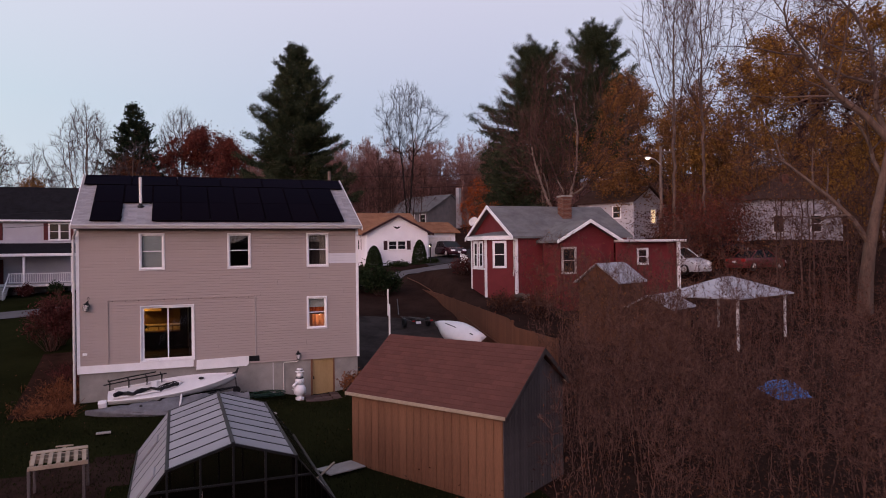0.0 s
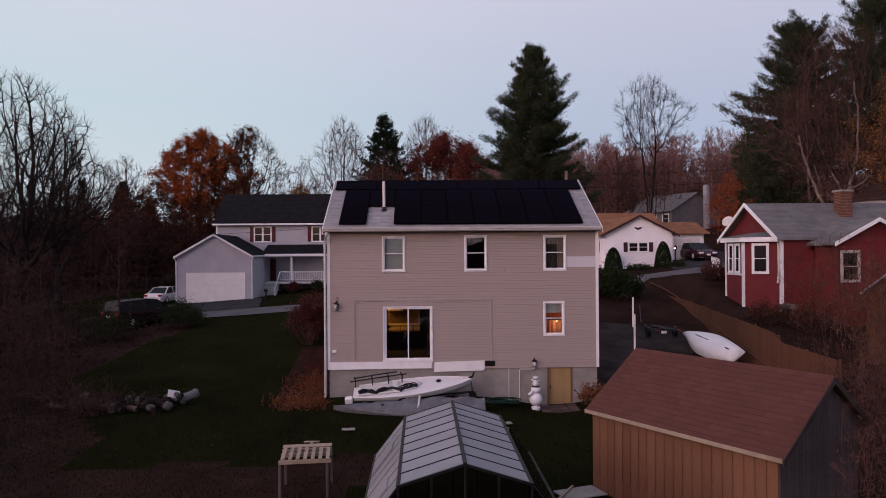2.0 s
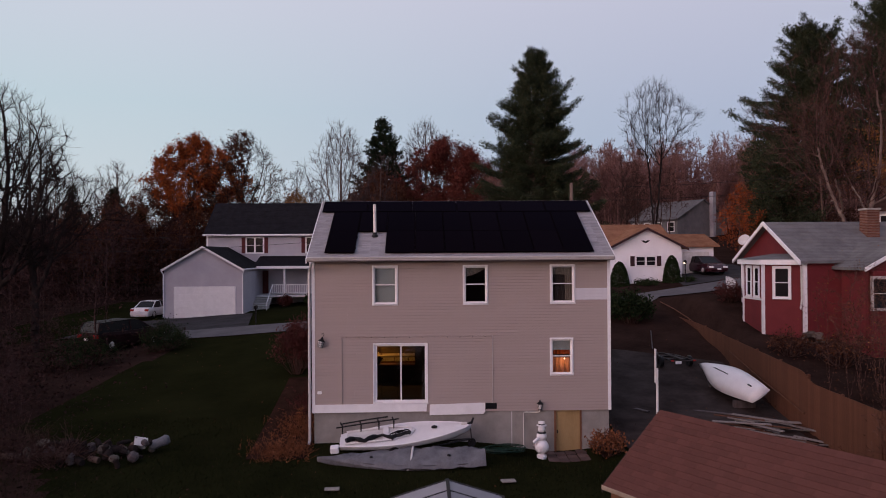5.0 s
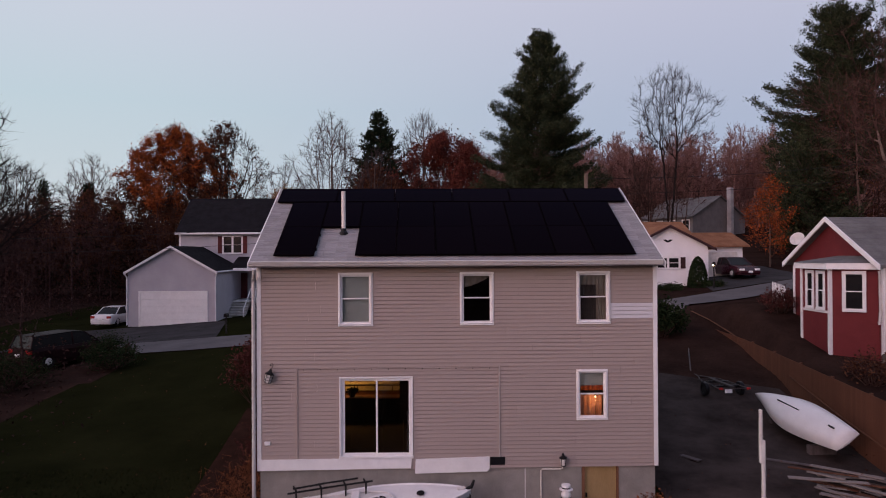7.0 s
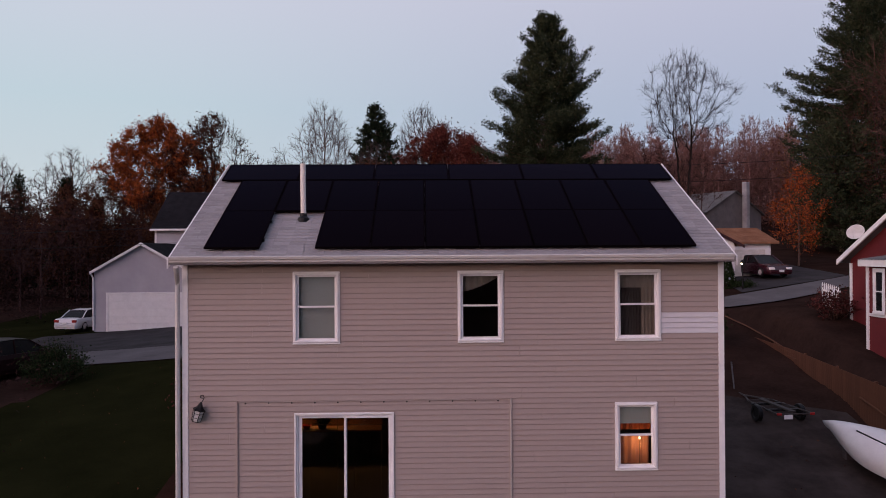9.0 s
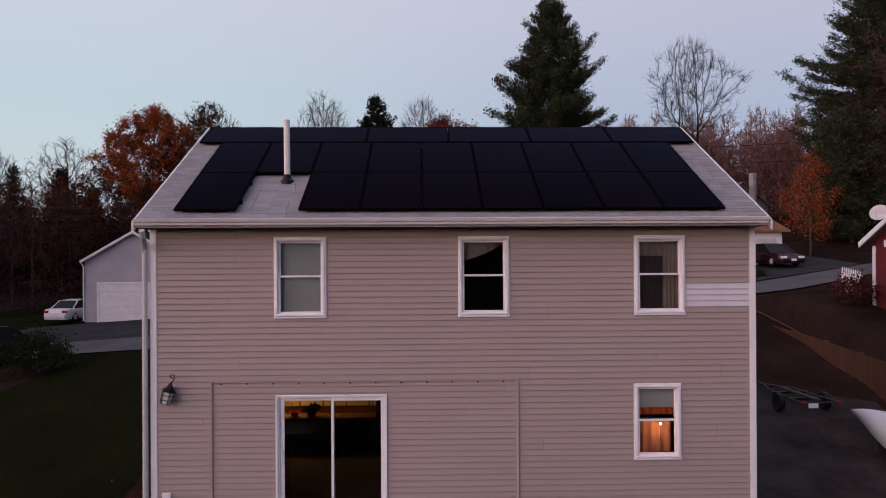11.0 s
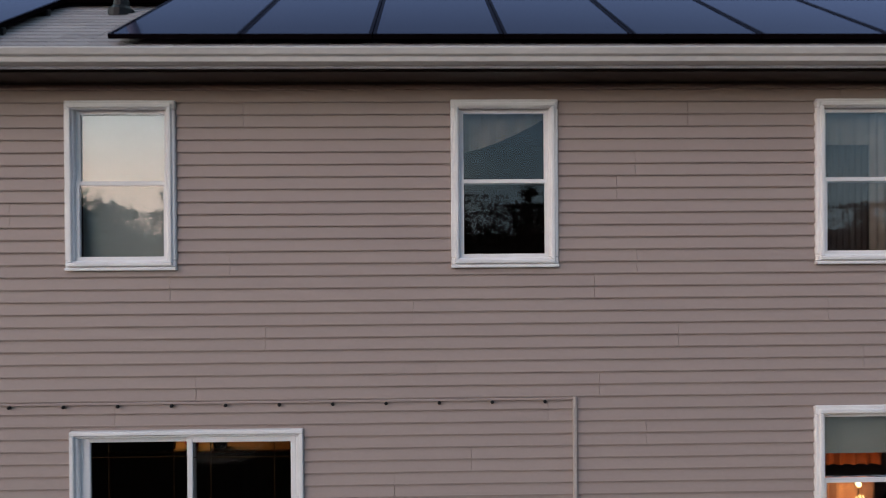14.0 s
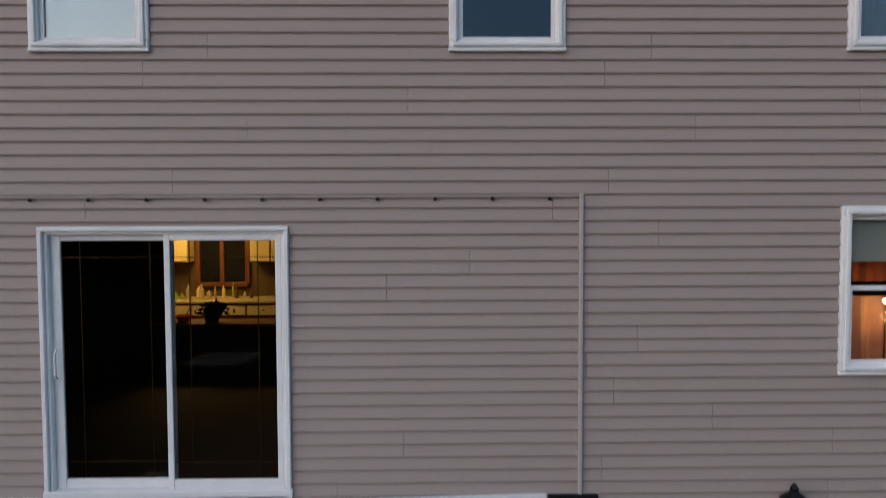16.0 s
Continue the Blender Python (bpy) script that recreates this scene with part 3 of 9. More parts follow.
def tan_house():
    house = thing("tan_house", "two-storey tan vinyl-sided house with solar panels on its roof", "house")
    rng = random.Random(4)
    openings = [(a + 0.03, b - 0.03, c + 0.03, d - 0.03) for a, b, c, d in WINDOWS] + [(DOOR[0] + 0.03, DOOR[1] - 0.03, DOOR[2] + 0.03, DOOR[3] - 0.03)]
    wall = wall_with_holes("back_wall", HX0 + 0.02, HX1 - 0.02, SIDE_Z0, SIDE_Z1, 0.0, 0.16, openings, SIDING, house)
    for nm, x in (("side_wall", HX0 + 0.02), ("side_wall", HX1 - 0.18)):
        g = Geo()
        g.prism([(x, 0.16, SIDE_Z0), (x, HD, SIDE_Z0), (x, HD, 6.5), (x, RIDGE_Y, RIDGE_Z - 0.12), (x, 0.16, 6.92)], (0, 0, 0), (0.16, 0, 0))
        part(nm, g, SIDING, house)
    part("front_wall", Geo().box(HX0 + 0.18, HD - 0.16, SIDE_Z0, HX1 - 0.18, HD, 6.5), SIDING, house)
    # foundation with a cellar doorway
    for box in ((HX0 + 0.05, 0.03, -1.2, 8.19, 0.28, SIDE_Z0), (9.15, 0.03, -1.2, HX1 - 0.05, 0.28, SIDE_Z0), (8.19, 0.03, -1.2, 9.15, 0.28, -0.26), (HX0 + 0.05, 0.28, -1.2, HX0 + 0.3, HD - 0.3, SIDE_Z0),
                (HX1 - 0.3, 0.28, -1.2, HX1 - 0.05, HD - 0.3, SIDE_Z0), (HX0 + 0.05, HD - 0.3, -1.2, HX1 - 0.05, HD - 0.05, SIDE_Z0)):
        part("foundation_wall", Geo().soft_box(*box, 0.008), CONCRETE, house, "bare gray concrete foundation wall")
    cd = part("cellar_door", Geo().soft_box(8.26, 0.07, -0.25, 9.10, 0.11, 1.25, 0.006), PLY, house, "ochre plywood cellar door")
    part("door_jamb", Geo().box(8.19, 0.0, -0.26, 8.26, 0.12, 1.268), CEDAR, cd)
    part("door_jamb", Geo().box(9.10, 0.0, -0.26, 9.15, 0.12, 1.268), CEDAR, cd)
    part("latch", Geo().soft_box(8.29, 0.045, 0.45, 8.33, 0.07, 0.57, 0.004), BLACK_METAL, cd)
    # corner boards, downspout, eave
    for x in (HX0 - 0.02, HX1 - 0.09):
        part("corner_board", Geo().soft_box(x, -0.03, SIDE_Z0, x + 0.11, 0.1, SIDE_Z1, 0.006), WHITE, house)
    part("downspout", Geo().tube([(-0.16, -0.5, 6.47), (-0.17, -0.42, 6.36), (-0.27, -0.10, 6.2), (-0.28, -0.07, 6.1), (-0.28, -0.07, 0.35), (-0.30, -0.2, 0.24)], 0.048, 8), GUTTER, house, "pale metal downspout")
    # soffit board, with the eave's shade put into its colour
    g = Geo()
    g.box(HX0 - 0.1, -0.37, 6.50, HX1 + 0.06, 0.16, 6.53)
    part("soffit", g, SOFFIT_SHADE, house, "soffit painted dark brown for the shade under the eave")
    g = Geo()
    g.prism([(0, -0.40, 6.66), (0, -0.43, 6.66), (0, -0.53, 6.655), (0, -0.54, 6.645), (0, -0.525, 6.60), (0, -0.505, 6.585), (0, -0.50, 6.55), (0, -0.46, 6.53), (0, -0.42, 6.53), (0, -0.40, 6.54)], (-0.285, 0, 0), (10.47, 0, 0))
    part("gutter", g, GUTTER, house, "long white metal gutter along the eave")
    part("fascia", Geo().box(-0.28, -0.398, 6.525, 10.22, -0.372, 6.66), WHITE_OLD, house)
    # roof
    for a, b, nm in ((-0.45, RIDGE_Y, "roof"), (RIDGE_Y, HD + 0.45, "roof")):
        g = Geo()
        za, zb = roof_z(a), roof_z(b)
        g.prism([(0, a, za - 0.012), (0, b, zb - 0.012), (0, b, zb - 0.11), (0, a, za - 0.11)], (-0.31, 0, 0), (10.55, 0, 0))
        r = part(nm, g, SHINGLE, house, "gray asphalt shingle roof slope")
        if a < 0:
            slope = r
    for x in (-0.335, 10.245):
        g = Geo()
        g.prism([(0, -0.47, roof_z(-0.47) + 0.0), (0, RIDGE_Y, RIDGE_Z + 0.0), (0, RIDGE_Y, RIDGE_Z - 0.17), (0, -0.47, roof_z(-0.47) - 0.17)], (x, 0, 0), (0.025, 0, 0))
        part("rake_board", g, WHITE, house)
    clapboards(wall, HX0 + 0.09, HX1 - 0.09, SIDE_Z0, SIDE_Z1 - 0.06, 0.0, [(a, b, c, d) for a, b, c, d in WINDOWS] + [DOOR], COURSE, PHASE, SIDING, rng,
               special=lambda u, w, a, b: u > 8.9 and a > 5.09 and b < 5.54)
    # shingle courses that stay in view round the panels
    tabs = {}
    ca, sa = math.cos(math.atan(SLOPE)), math.sin(math.atan(SLOPE))
    tilt = Matrix.Rotation(math.atan(SLOPE), 4, "X")
    expo = 0.128
    rows = int((RIDGE_Y + 0.45) / ca / expo)
    for k in range(rows):
        y = -0.45 + k * expo * ca
        runs = [(-0.31, 0.62), (9.3, 10.24)] + ([(1.2, 2.52)] if y < 1.35 else []) + ([(2.52, 9.3)] if y < -0.15 else []) + ([(0.62, 1.2)] if y < -0.15 else [])
        for s, e in runs:
            p = s - (0.15 if k % 2 else 0.0) if s < 0 else s
            while p < e - 0.02:
                w = 0.305 + rng.uniform(-0.01, 0.01)
                u, v = max(s, p), min(e, p + w)
                p += w
                if v - u < 0.03:
                    continue
                key = round(v - u, 2)
                if key not in tabs:
                    tabs[key] = Geo().box(0.003, 0, -0.012, key - 0.003, expo * 1.1, -0.002).box(0.003, 0, -0.002, key - 0.003, 0.02, 0.004).mesh("shingle")
                ob = part("shingle", tabs[key], SHINGLE, slope)
                ob.matrix_local = Matrix.Translation((u, y, roof_z(y) + 0.006)) @ tilt
    # openings and what stands behind them
    for i, (a, b, c, d) in enumerate(WINDOWS):
        double_hung(house, a, b, c, d, -0.004)
    door = part("sliding_door", Geo().soft_box(DOOR[0] - 0.01, -0.05, DOOR[2] - 0.02, DOOR[1] + 0.01, 0.03, DOOR[2] + 0.05, 0.006), WHITE, house, "white-framed sliding glass patio door")
    g = Geo()
    x0, x1, z0, z1 = DOOR
    # casing, then a jamb set back from it, then the two leaves one behind the other
    t = 0.062
    for inset, w, y in ((0.0, 0.036, -0.05), (0.036, 0.026, -0.022)):
        g.soft_box(x0 + inset, y, z1 - inset - w, x1 - inset, 0.06, z1 - inset, 0.006)
        g.soft_box(x0 + inset, y, z0 + 0.05, x0 + inset + w, 0.06, z1 - inset - w, 0.006)
        g.soft_box(x1 - inset - w, y, z0 + 0.05, x1 - inset, 0.06, z1 - inset - w, 0.006)
    part("door_frame", g, WHITE, door)
    xm = 2.86
    for a, b, y, stile in ((x0 + t, xm + 0.035, 0.04, 0.075), (xm - 0.02, x1 - t, 0.005, 0.045)):
        g = Geo()
        g.soft_box(a, y - 0.018, z0 + 0.05, a + stile, y + 0.018, z1 - t, 0.004)
        g.soft_box(b - 0.045, y - 0.018, z0 + 0.05, b, y + 0.018, z1 - t, 0.004)
        g.soft_box(a + stile, y - 0.016, z1 - t - 0.045, b - 0.045, y + 0.016, z1 - t, 0.004)
        g.soft_box(a + stile, y - 0.016, z0 + 0.05, b - 0.045, y + 0.016, z0 + 0.125, 0.004)
        leaf = part("door_leaf", g, WHITE, door)
        p0, p1, q0, q1 = a + stile, b - 0.045, z0 + 0.125, z1 - t - 0.045
        p = part("pane", Geo().box(p0, y - 0.004, q0, p1, y, q1), DOOR_GLASS, leaf)
        p.visible_shadow = False
        g = Geo()
        for x in (p0 + 0.14, p1 - 0.14):
            g.soft_box(x - 0.004, y + 0.006, q0, x + 0.004, y + 0.012, q1, 0.001)
        for z in (q0 + 0.13, q1 - 0.13):
            g.soft_box(p0, y + 0.006, z - 0.004, p1, y + 0.0115, z + 0.004, 0.001)
        part("grille", g, GRILLE, leaf, "thin brass grille bars inside the pane")
    part("door_handle", Geo().tube([(x0 + t + 0.04, 0.0, z0 + 0.92), (x0 + t + 0.04, -0.03, z0 + 0.95), (x0 + t + 0.04, -0.03, z0 + 1.12), (x0 + t + 0.04, 0.0, z0 + 1.15)], 0.01, 8), WHITE, door)
    room_box("dining_room", 0.25, 7.2, 0.17, 4.4, 1.5, 3.95, ROOM_UNLIT, house, False)
    part("partition", Geo().box(3.3, 4.4, 1.5, 7.2, 4.45, 3.95).box(-0.1, 4.4, 1.5, 1.15, 4.45, 3.95), ROOM_UNLIT, house)
    facade_fittings(house)
    return house


def folds(x0, x1, z0, z1, y, waves, depth, swag=0.0):
    """A hanging cloth with folds; swag lifts its lower edge towards one side."""
    g = Geo()
    n = waves * 6
    rows = 6
    v = []
    for j in range(rows + 1):
        for i in range(n + 1):
            f = i / n
            x = x0 + (x1 - x0) * f
            low = z0 + swag * f ** 1.5
            v.append((x, y + depth * math.sin(f * waves * 2 * math.pi) * (0.4 + 0.6 * (1 - j / rows)), low + (z1 - low) * j / rows))
    g.add(v, [(j * (n + 1) + i, j * (n + 1) + i + 1, (j + 1) * (n + 1) + i + 1, (j + 1) * (n + 1) + i) for j in range(rows) for i in range(n)])
    return g


def facade_fittings(house):
    for x0, x1 in ((HX0 + 0.25, 3.8), (3.9, 7.0), (7.1, HX1 - 0.25)):
        room_box("upstairs_room", x0, x1, 0.17, 3.4, 4.3, 6.45, ROOM_UNLIT, house)
    room_box("lit_room", 7.3, HX1 - 0.25, 0.17, 3.2, 1.5, 3.95, ROOM, house)
    # flashing left from a taken-down deck
    g = Geo().prism([(-0.17, 0, 1.28), (3.74, 0, 1.30), (3.76, 0, 1.57), (-0.17, 0, 1.56)], (0, -0.05, 0), (0, 0.03, 0))
    part("flashing", g, WHITE, house, "white flashing strip at the siding foot")
    g = Geo().prism([(3.84, 0, 1.16), (5.70, 0, 1.19), (5.77, 0, 1.26), (5.77, 0, 1.57), (3.86, 0, 1.53)], (0, -0.055, 0), (0, 0.03, 0))
    part("flashing", g, WHITE, house, "white flashing strip at the siding foot")
    part("vent_hole", Geo().soft_box(5.79, -0.04, 1.35, 6.18, -0.002, 1.56, 0.01), BLACK_METAL, house)
    # channel that framed the old deck roof
    g = Geo().soft_box(0.80, -0.035, 3.872, 6.05, -0.012, 3.892, 0.004)
    ledge = part("channel", g, SIDING, house)
    bolt = Geo().lathe([(0.016, 0), (0.016, 0.012), (0.008, 0.016)], (0, 0, 0), 6).mesh("bolt")
    for k in range(12):
        b = part("bolt", bolt, BLACK_METAL, ledge)
        b.matrix_local = Matrix.Translation((0.98 + k * 0.437, -0.03, 3.862)) @ Matrix.Rotation(math.pi / 2, 4, "X")
    for x, z0 in ((0.82, 1.58), (6.035, 1.56)):
        part("channel", Geo().soft_box(x - 0.016, -0.045, z0, x + 0.016, -0.014, 3.90, 0.006), TRIM_TAN if x > 3 else SIDING, house)
    part("outlet_box", Geo().soft_box(-0.02, -0.06, 1.93, 0.13, -0.01, 2.03, 0.012), WHITE, house, "small white outdoor outlet box")
    part("conduit", Geo().tube([(7.67, -0.03, 1.36), (7.67, -0.03, 1.24), (7.62, -0.03, 1.22), (7.15, -0.01, 1.22), (7.11, -0.01, 1.18), (7.11, -0.01, -0.2)], 0.018, 6), PVC, house)
    part("crack_strip", Geo().box(6.69, 0.022, 0.05, 6.72, 0.031, 1.24), GUTTER, house)
    # roller blind, curtains
    (a, b, c, d) = WINDOWS[0]
    part("roller_blind", Geo().box(a + 0.08, 0.10, c + 0.08, b - 0.08, 0.105, d - 0.06), BLIND, house, "pale roller blind drawn down")
    (a, b, c, d) = WINDOWS[1]
    part("valance", folds(a + 0.06, b - 0.06, d - 0.42, d - 0.05, 0.14, 5, 0.015, 0.30), CURTAIN, house, "pale swag valance")
    (a, b, c, d) = WINDOWS[2]
    part("curtain", folds(b - 0.34, b - 0.06, c + 0.05, d - 0.05, 0.13, 4, 0.02), CURTAIN, house, "sheer beige curtain")
    part("curtain", folds(a + 0.06, a + 0.14, c + 0.05, d - 0.05, 0.13, 2, 0.02), CURTAIN, house, "sheer beige curtain")
    part("valance", folds(a + 0.06, b - 0.06, d - 0.36, d - 0.05, 0.16, 6, 0.015), CURTAIN, house)
    part("sheer", folds(a + 0.06, b - 0.06, c + 0.05, d - 0.05, 0.24, 14, 0.012), SHEER_DARK, house, "dark sheer behind the curtains")
    (a, b, c, d) = WINDOWS[3]
    part("roller_blind", Geo().box(a + 0.08, 0.10, d - 0.44, b - 0.08, 0.105, d - 0.06), BLIND, house, "pale roller blind half drawn")
    part("curtain", folds(a + 0.03, b - 0.03, c + 0.0, d - 0.75, 0.42, 5, 0.03), DRAPE, house, "orange brown drape in a lit room")
    part("valance", folds(a + 0.0, b - 0.0, d - 0.62, d - 0.3, 0.36, 7, 0.02), DRAPE_RED, house)


DRAPE = material("orange_drape", (0.42, 0.19, 0.12), (0.60, 0.32, 0.22), 0.9, 4, 30, 0.1)
DRAPE_RED = material("red_valance", (0.40, 0.085, 0.02), (0.52, 0.13, 0.04), 0.9, 4, 30, 0.1)
tan_house()


def solar_panels():
    array = thing("solar_array", "black framed solar panels mounted on the gray shingle roof", "solar panels")
    tilt = math.atan(SLOPE)
    ca = math.cos(tilt)
    shared = {}

    def panel(u0, u1, y0, y1):
        w, h = u1 - u0 - 0.008, (y1 - y0) / ca - 0.003
        key = (round(w, 2), round(h, 2))
        if key not in shared:
            g = Geo()
            f, e = 0.026, 0.009
            g.box(0, 0, -0.035, w, e, 0.004)
            g.box(0, h - e, -0.035, w, h, 0.004)
            g.box(0, e, -0.035, f, h - e, 0.004)
            g.box(w - f, e, -0.035, w, h - e, 0.004)
            shared[key] = g.mesh("panel_frame"), Geo().box(f, e, -0.03, w - f, h - e, 0.0).mesh("panel_glass")
        fr = part("solar_panel", shared[key][0], PANEL_EDGE, array)
        fr.matrix_world = Matrix.Translation((u0 + 0.004, y0, roof_z(y0) + 0.105)) @ Matrix.Rotation(tilt, 4, "X") @ Matrix.Translation((0, 0.0015, 0))
        part("panel_glass", shared[key][1], PANEL, fr)

    for k in range(9):
        u0 = 0.27 + k * 1.0333
        if k != 1:
            panel(u0, u0 + 1.0333, -0.27, 1.135)
        panel(u0, u0 + 1.0333, 1.135, 2.54)
    for k in range(6):
        u0 = -0.2 + k * 1.722
        panel(u0, u0 + 1.722, 2.58, 3.40)
    for y in (0.1, 0.8, 1.5, 2.2, 2.8, 3.2):
        x0, x1 = (0.3, 9.5) if y < 2.5 else (-0.1, 10.0)
        for s, e in cut_runs(x0, x1, [(1.32, 2.38)] if y < 1.1 else []):
            g = Geo().prism([(0, y, roof_z(y) + 0.0), (0, y + 0.04, roof_z(y + 0.04)), (0, y + 0.04, roof_z(y + 0.04) + 0.066), (0, y, roof_z(y) + 0.066)], (s, 0, 0), (e - s, 0, 0))
            part("rail", g, BLACK_METAL, array)


solar_panels()

# ---------------------------------------------------------------- neighbouring houses


def gable_roof(parent, axis, c0, c1, a, b, eave, peak, mat, thick=0.12, label="", seed=1, name="roof", course=0.14):
    """Two slopes of lapped shingle courses over a span a..b; the ridge runs along axis ('x' or 'y') from c0 to c1."""
    mid = (a + b) / 2
    for lo, hi in ((a, mid), (b, mid)):
        rise = (peak - eave) / abs(mid - a)
        n = max(2, int(math.hypot(mid - a, peak - eave) / course))
        prof = [(lo, eave - thick)]
        for k in range(n):
            s, e = lo + (hi - lo) * k / n, lo + (hi - lo) * (k + 1) / n
            prof += [(s, eave + rise * abs(s - lo) + 0.014), (e, eave + rise * abs(e - lo))]
        prof.append((hi, peak - thick))
        pts = [(0, p, q) for p, q in prof] if axis == "x" else [(p, 0, q) for p, q in prof]
        g = Geo().prism(pts, (c0, 0, 0) if axis == "x" else (0, c0, 0), (c1 - c0, 0, 0) if axis == "x" else (0, c1 - c0, 0))
        part(name, g, mat, parent, label)


def gable_wall(parent, axis, at, a, b, z0, eave, peak, mat, thick=0.15, course=0.16, name="gable_wall"):
    """A gable end made of lapped boards: at is its plane, a..b its span."""
    mid = (a + b) / 2
    n = int((peak - z0) / course)
    sgn = -1 if thick > 0 else 1
    rings = []
    for k in range(n + 1):
        lo, hi = z0 + k * course, min(peak, z0 + (k + 1) * course)
        if hi - lo < 0.01:
            continue
        for z, p in ((lo, 0.02 * sgn), (hi, 0.004 * sgn)):
            h = (b - a) / 2 if z <= eave else (b - a) / 2 * max(0.004, (peak - z) / (peak - eave))
            ring = [(mid - h, p), (mid + h, p), (mid + h, thick), (mid - h, thick)]
            rings.append([(u, at + w, z) for u, w in ring] if axis == "y" else [(at + w, u, z) for u, w in ring])
    g = Geo().loft(rings)
    return part(name, g, mat, parent)


def plain_wall(parent, x0, y0, x1, y1, z0, z1, mat, course=0.16, thick=0.15, name="wall"):
    """A straight wall of lapped boards from (x0, y0) to (x1, y1); the outside is on the right of that way."""
    d = Vector((x1 - x0, y1 - y0, 0))
    length = d.length
    d.normalize()
    out = Vector((d.y, -d.x, 0))
    n = max(1, round((z1 - z0) / course))
    prof = [(-thick, z0)]
    for k in range(n):
        lo, hi = z0 + (z1 - z0) * k / n, z0 + (z1 - z0) * (k + 1) / n
        prof += [(0.02, lo), (0.004, hi)]
    prof.append((-thick, z1))
    g = Geo().prism([Vector((x0, y0, z)) + out * o for o, z in prof], (0, 0, 0), d * length)
    return part(name, g, mat, parent)


def window_on(parent, x, y, z0, z1, width, turn, frame_mat=None, shutters=None, twin=False, trim=0.09):
    """A framed window set on a wall; (x, y) is the middle of its foot, turn the wall's angle (0 faces -y)."""
    fm = frame_mat or WHITE
    h = z1 - z0
    m = Matrix.Translation((x, y, z0)) @ Matrix.Rotation(radians(turn), 4, "Z")
    w = width / 2
    g = Geo()
    g.soft_box(-w - trim, -0.05, h, w + trim, 0.0, h + trim, 0.008)
    g.soft_box(-w - trim, -0.07, -trim, w + trim, 0.0, 0, 0.008)
    g.soft_box(-w - trim, -0.05, 0, -w, 0.0, h, 0.008)
    g.soft_box(w, -0.05, 0, w + trim, 0.0, h, 0.008)
    win = part("window", g, fm, parent)
    win.matrix_local = m
    spans = [(-w, -0.04), (0.04, w)] if twin else [(-w, w)]
    if twin:
        part("mullion", Geo().box(-0.04, -0.045, 0, 0.04, -0.002, h), fm, win)
    for a, b in spans:
        s = Geo()
        for lo, hi, yy in ((0, h / 2 + 0.02, -0.03), (h / 2 - 0.02, h, -0.018)):
            s.box(a, yy - 0.012, lo, a + 0.04, yy + 0.012, hi)
            s.box(b - 0.04, yy - 0.012, lo, b, yy + 0.012, hi)
            s.box(a + 0.04, yy - 0.012, lo, b - 0.04, yy + 0.012, lo + 0.04)
            s.box(a + 0.04, yy - 0.012, hi - 0.04, b - 0.04, yy + 0.012, hi)
        part("sash", s, fm, win)
        part("pane", Geo().box(a + 0.03, -0.012, 0.03, b - 0.03, -0.006, h - 0.03), DARK_GLASS, win)
    if shutters:
        for s in (-1, 1):
            x0 = s * (w + trim + 0.02)
            x1 = x0 + s * 0.34
            g = Geo().soft_box(min(x0, x1), -0.045, -0.03, max(x0, x1), -0.003, h + 0.03, 0.008)
            for k in range(int(h / 0.09)):
                g.box(min(x0, x1) + 0.05, -0.055, 0.03 + k * 0.09, max(x0, x1) - 0.05, -0.044, 0.08 + k * 0.09)
            part("shutter", g, shutters, win)
    return win


DARK_GLASS = material("dark_pane", (0.008, 0.008, 0.009), (0.014, 0.014, 0.016), 0.12, 1, 10, 0.0, spec=0.35)


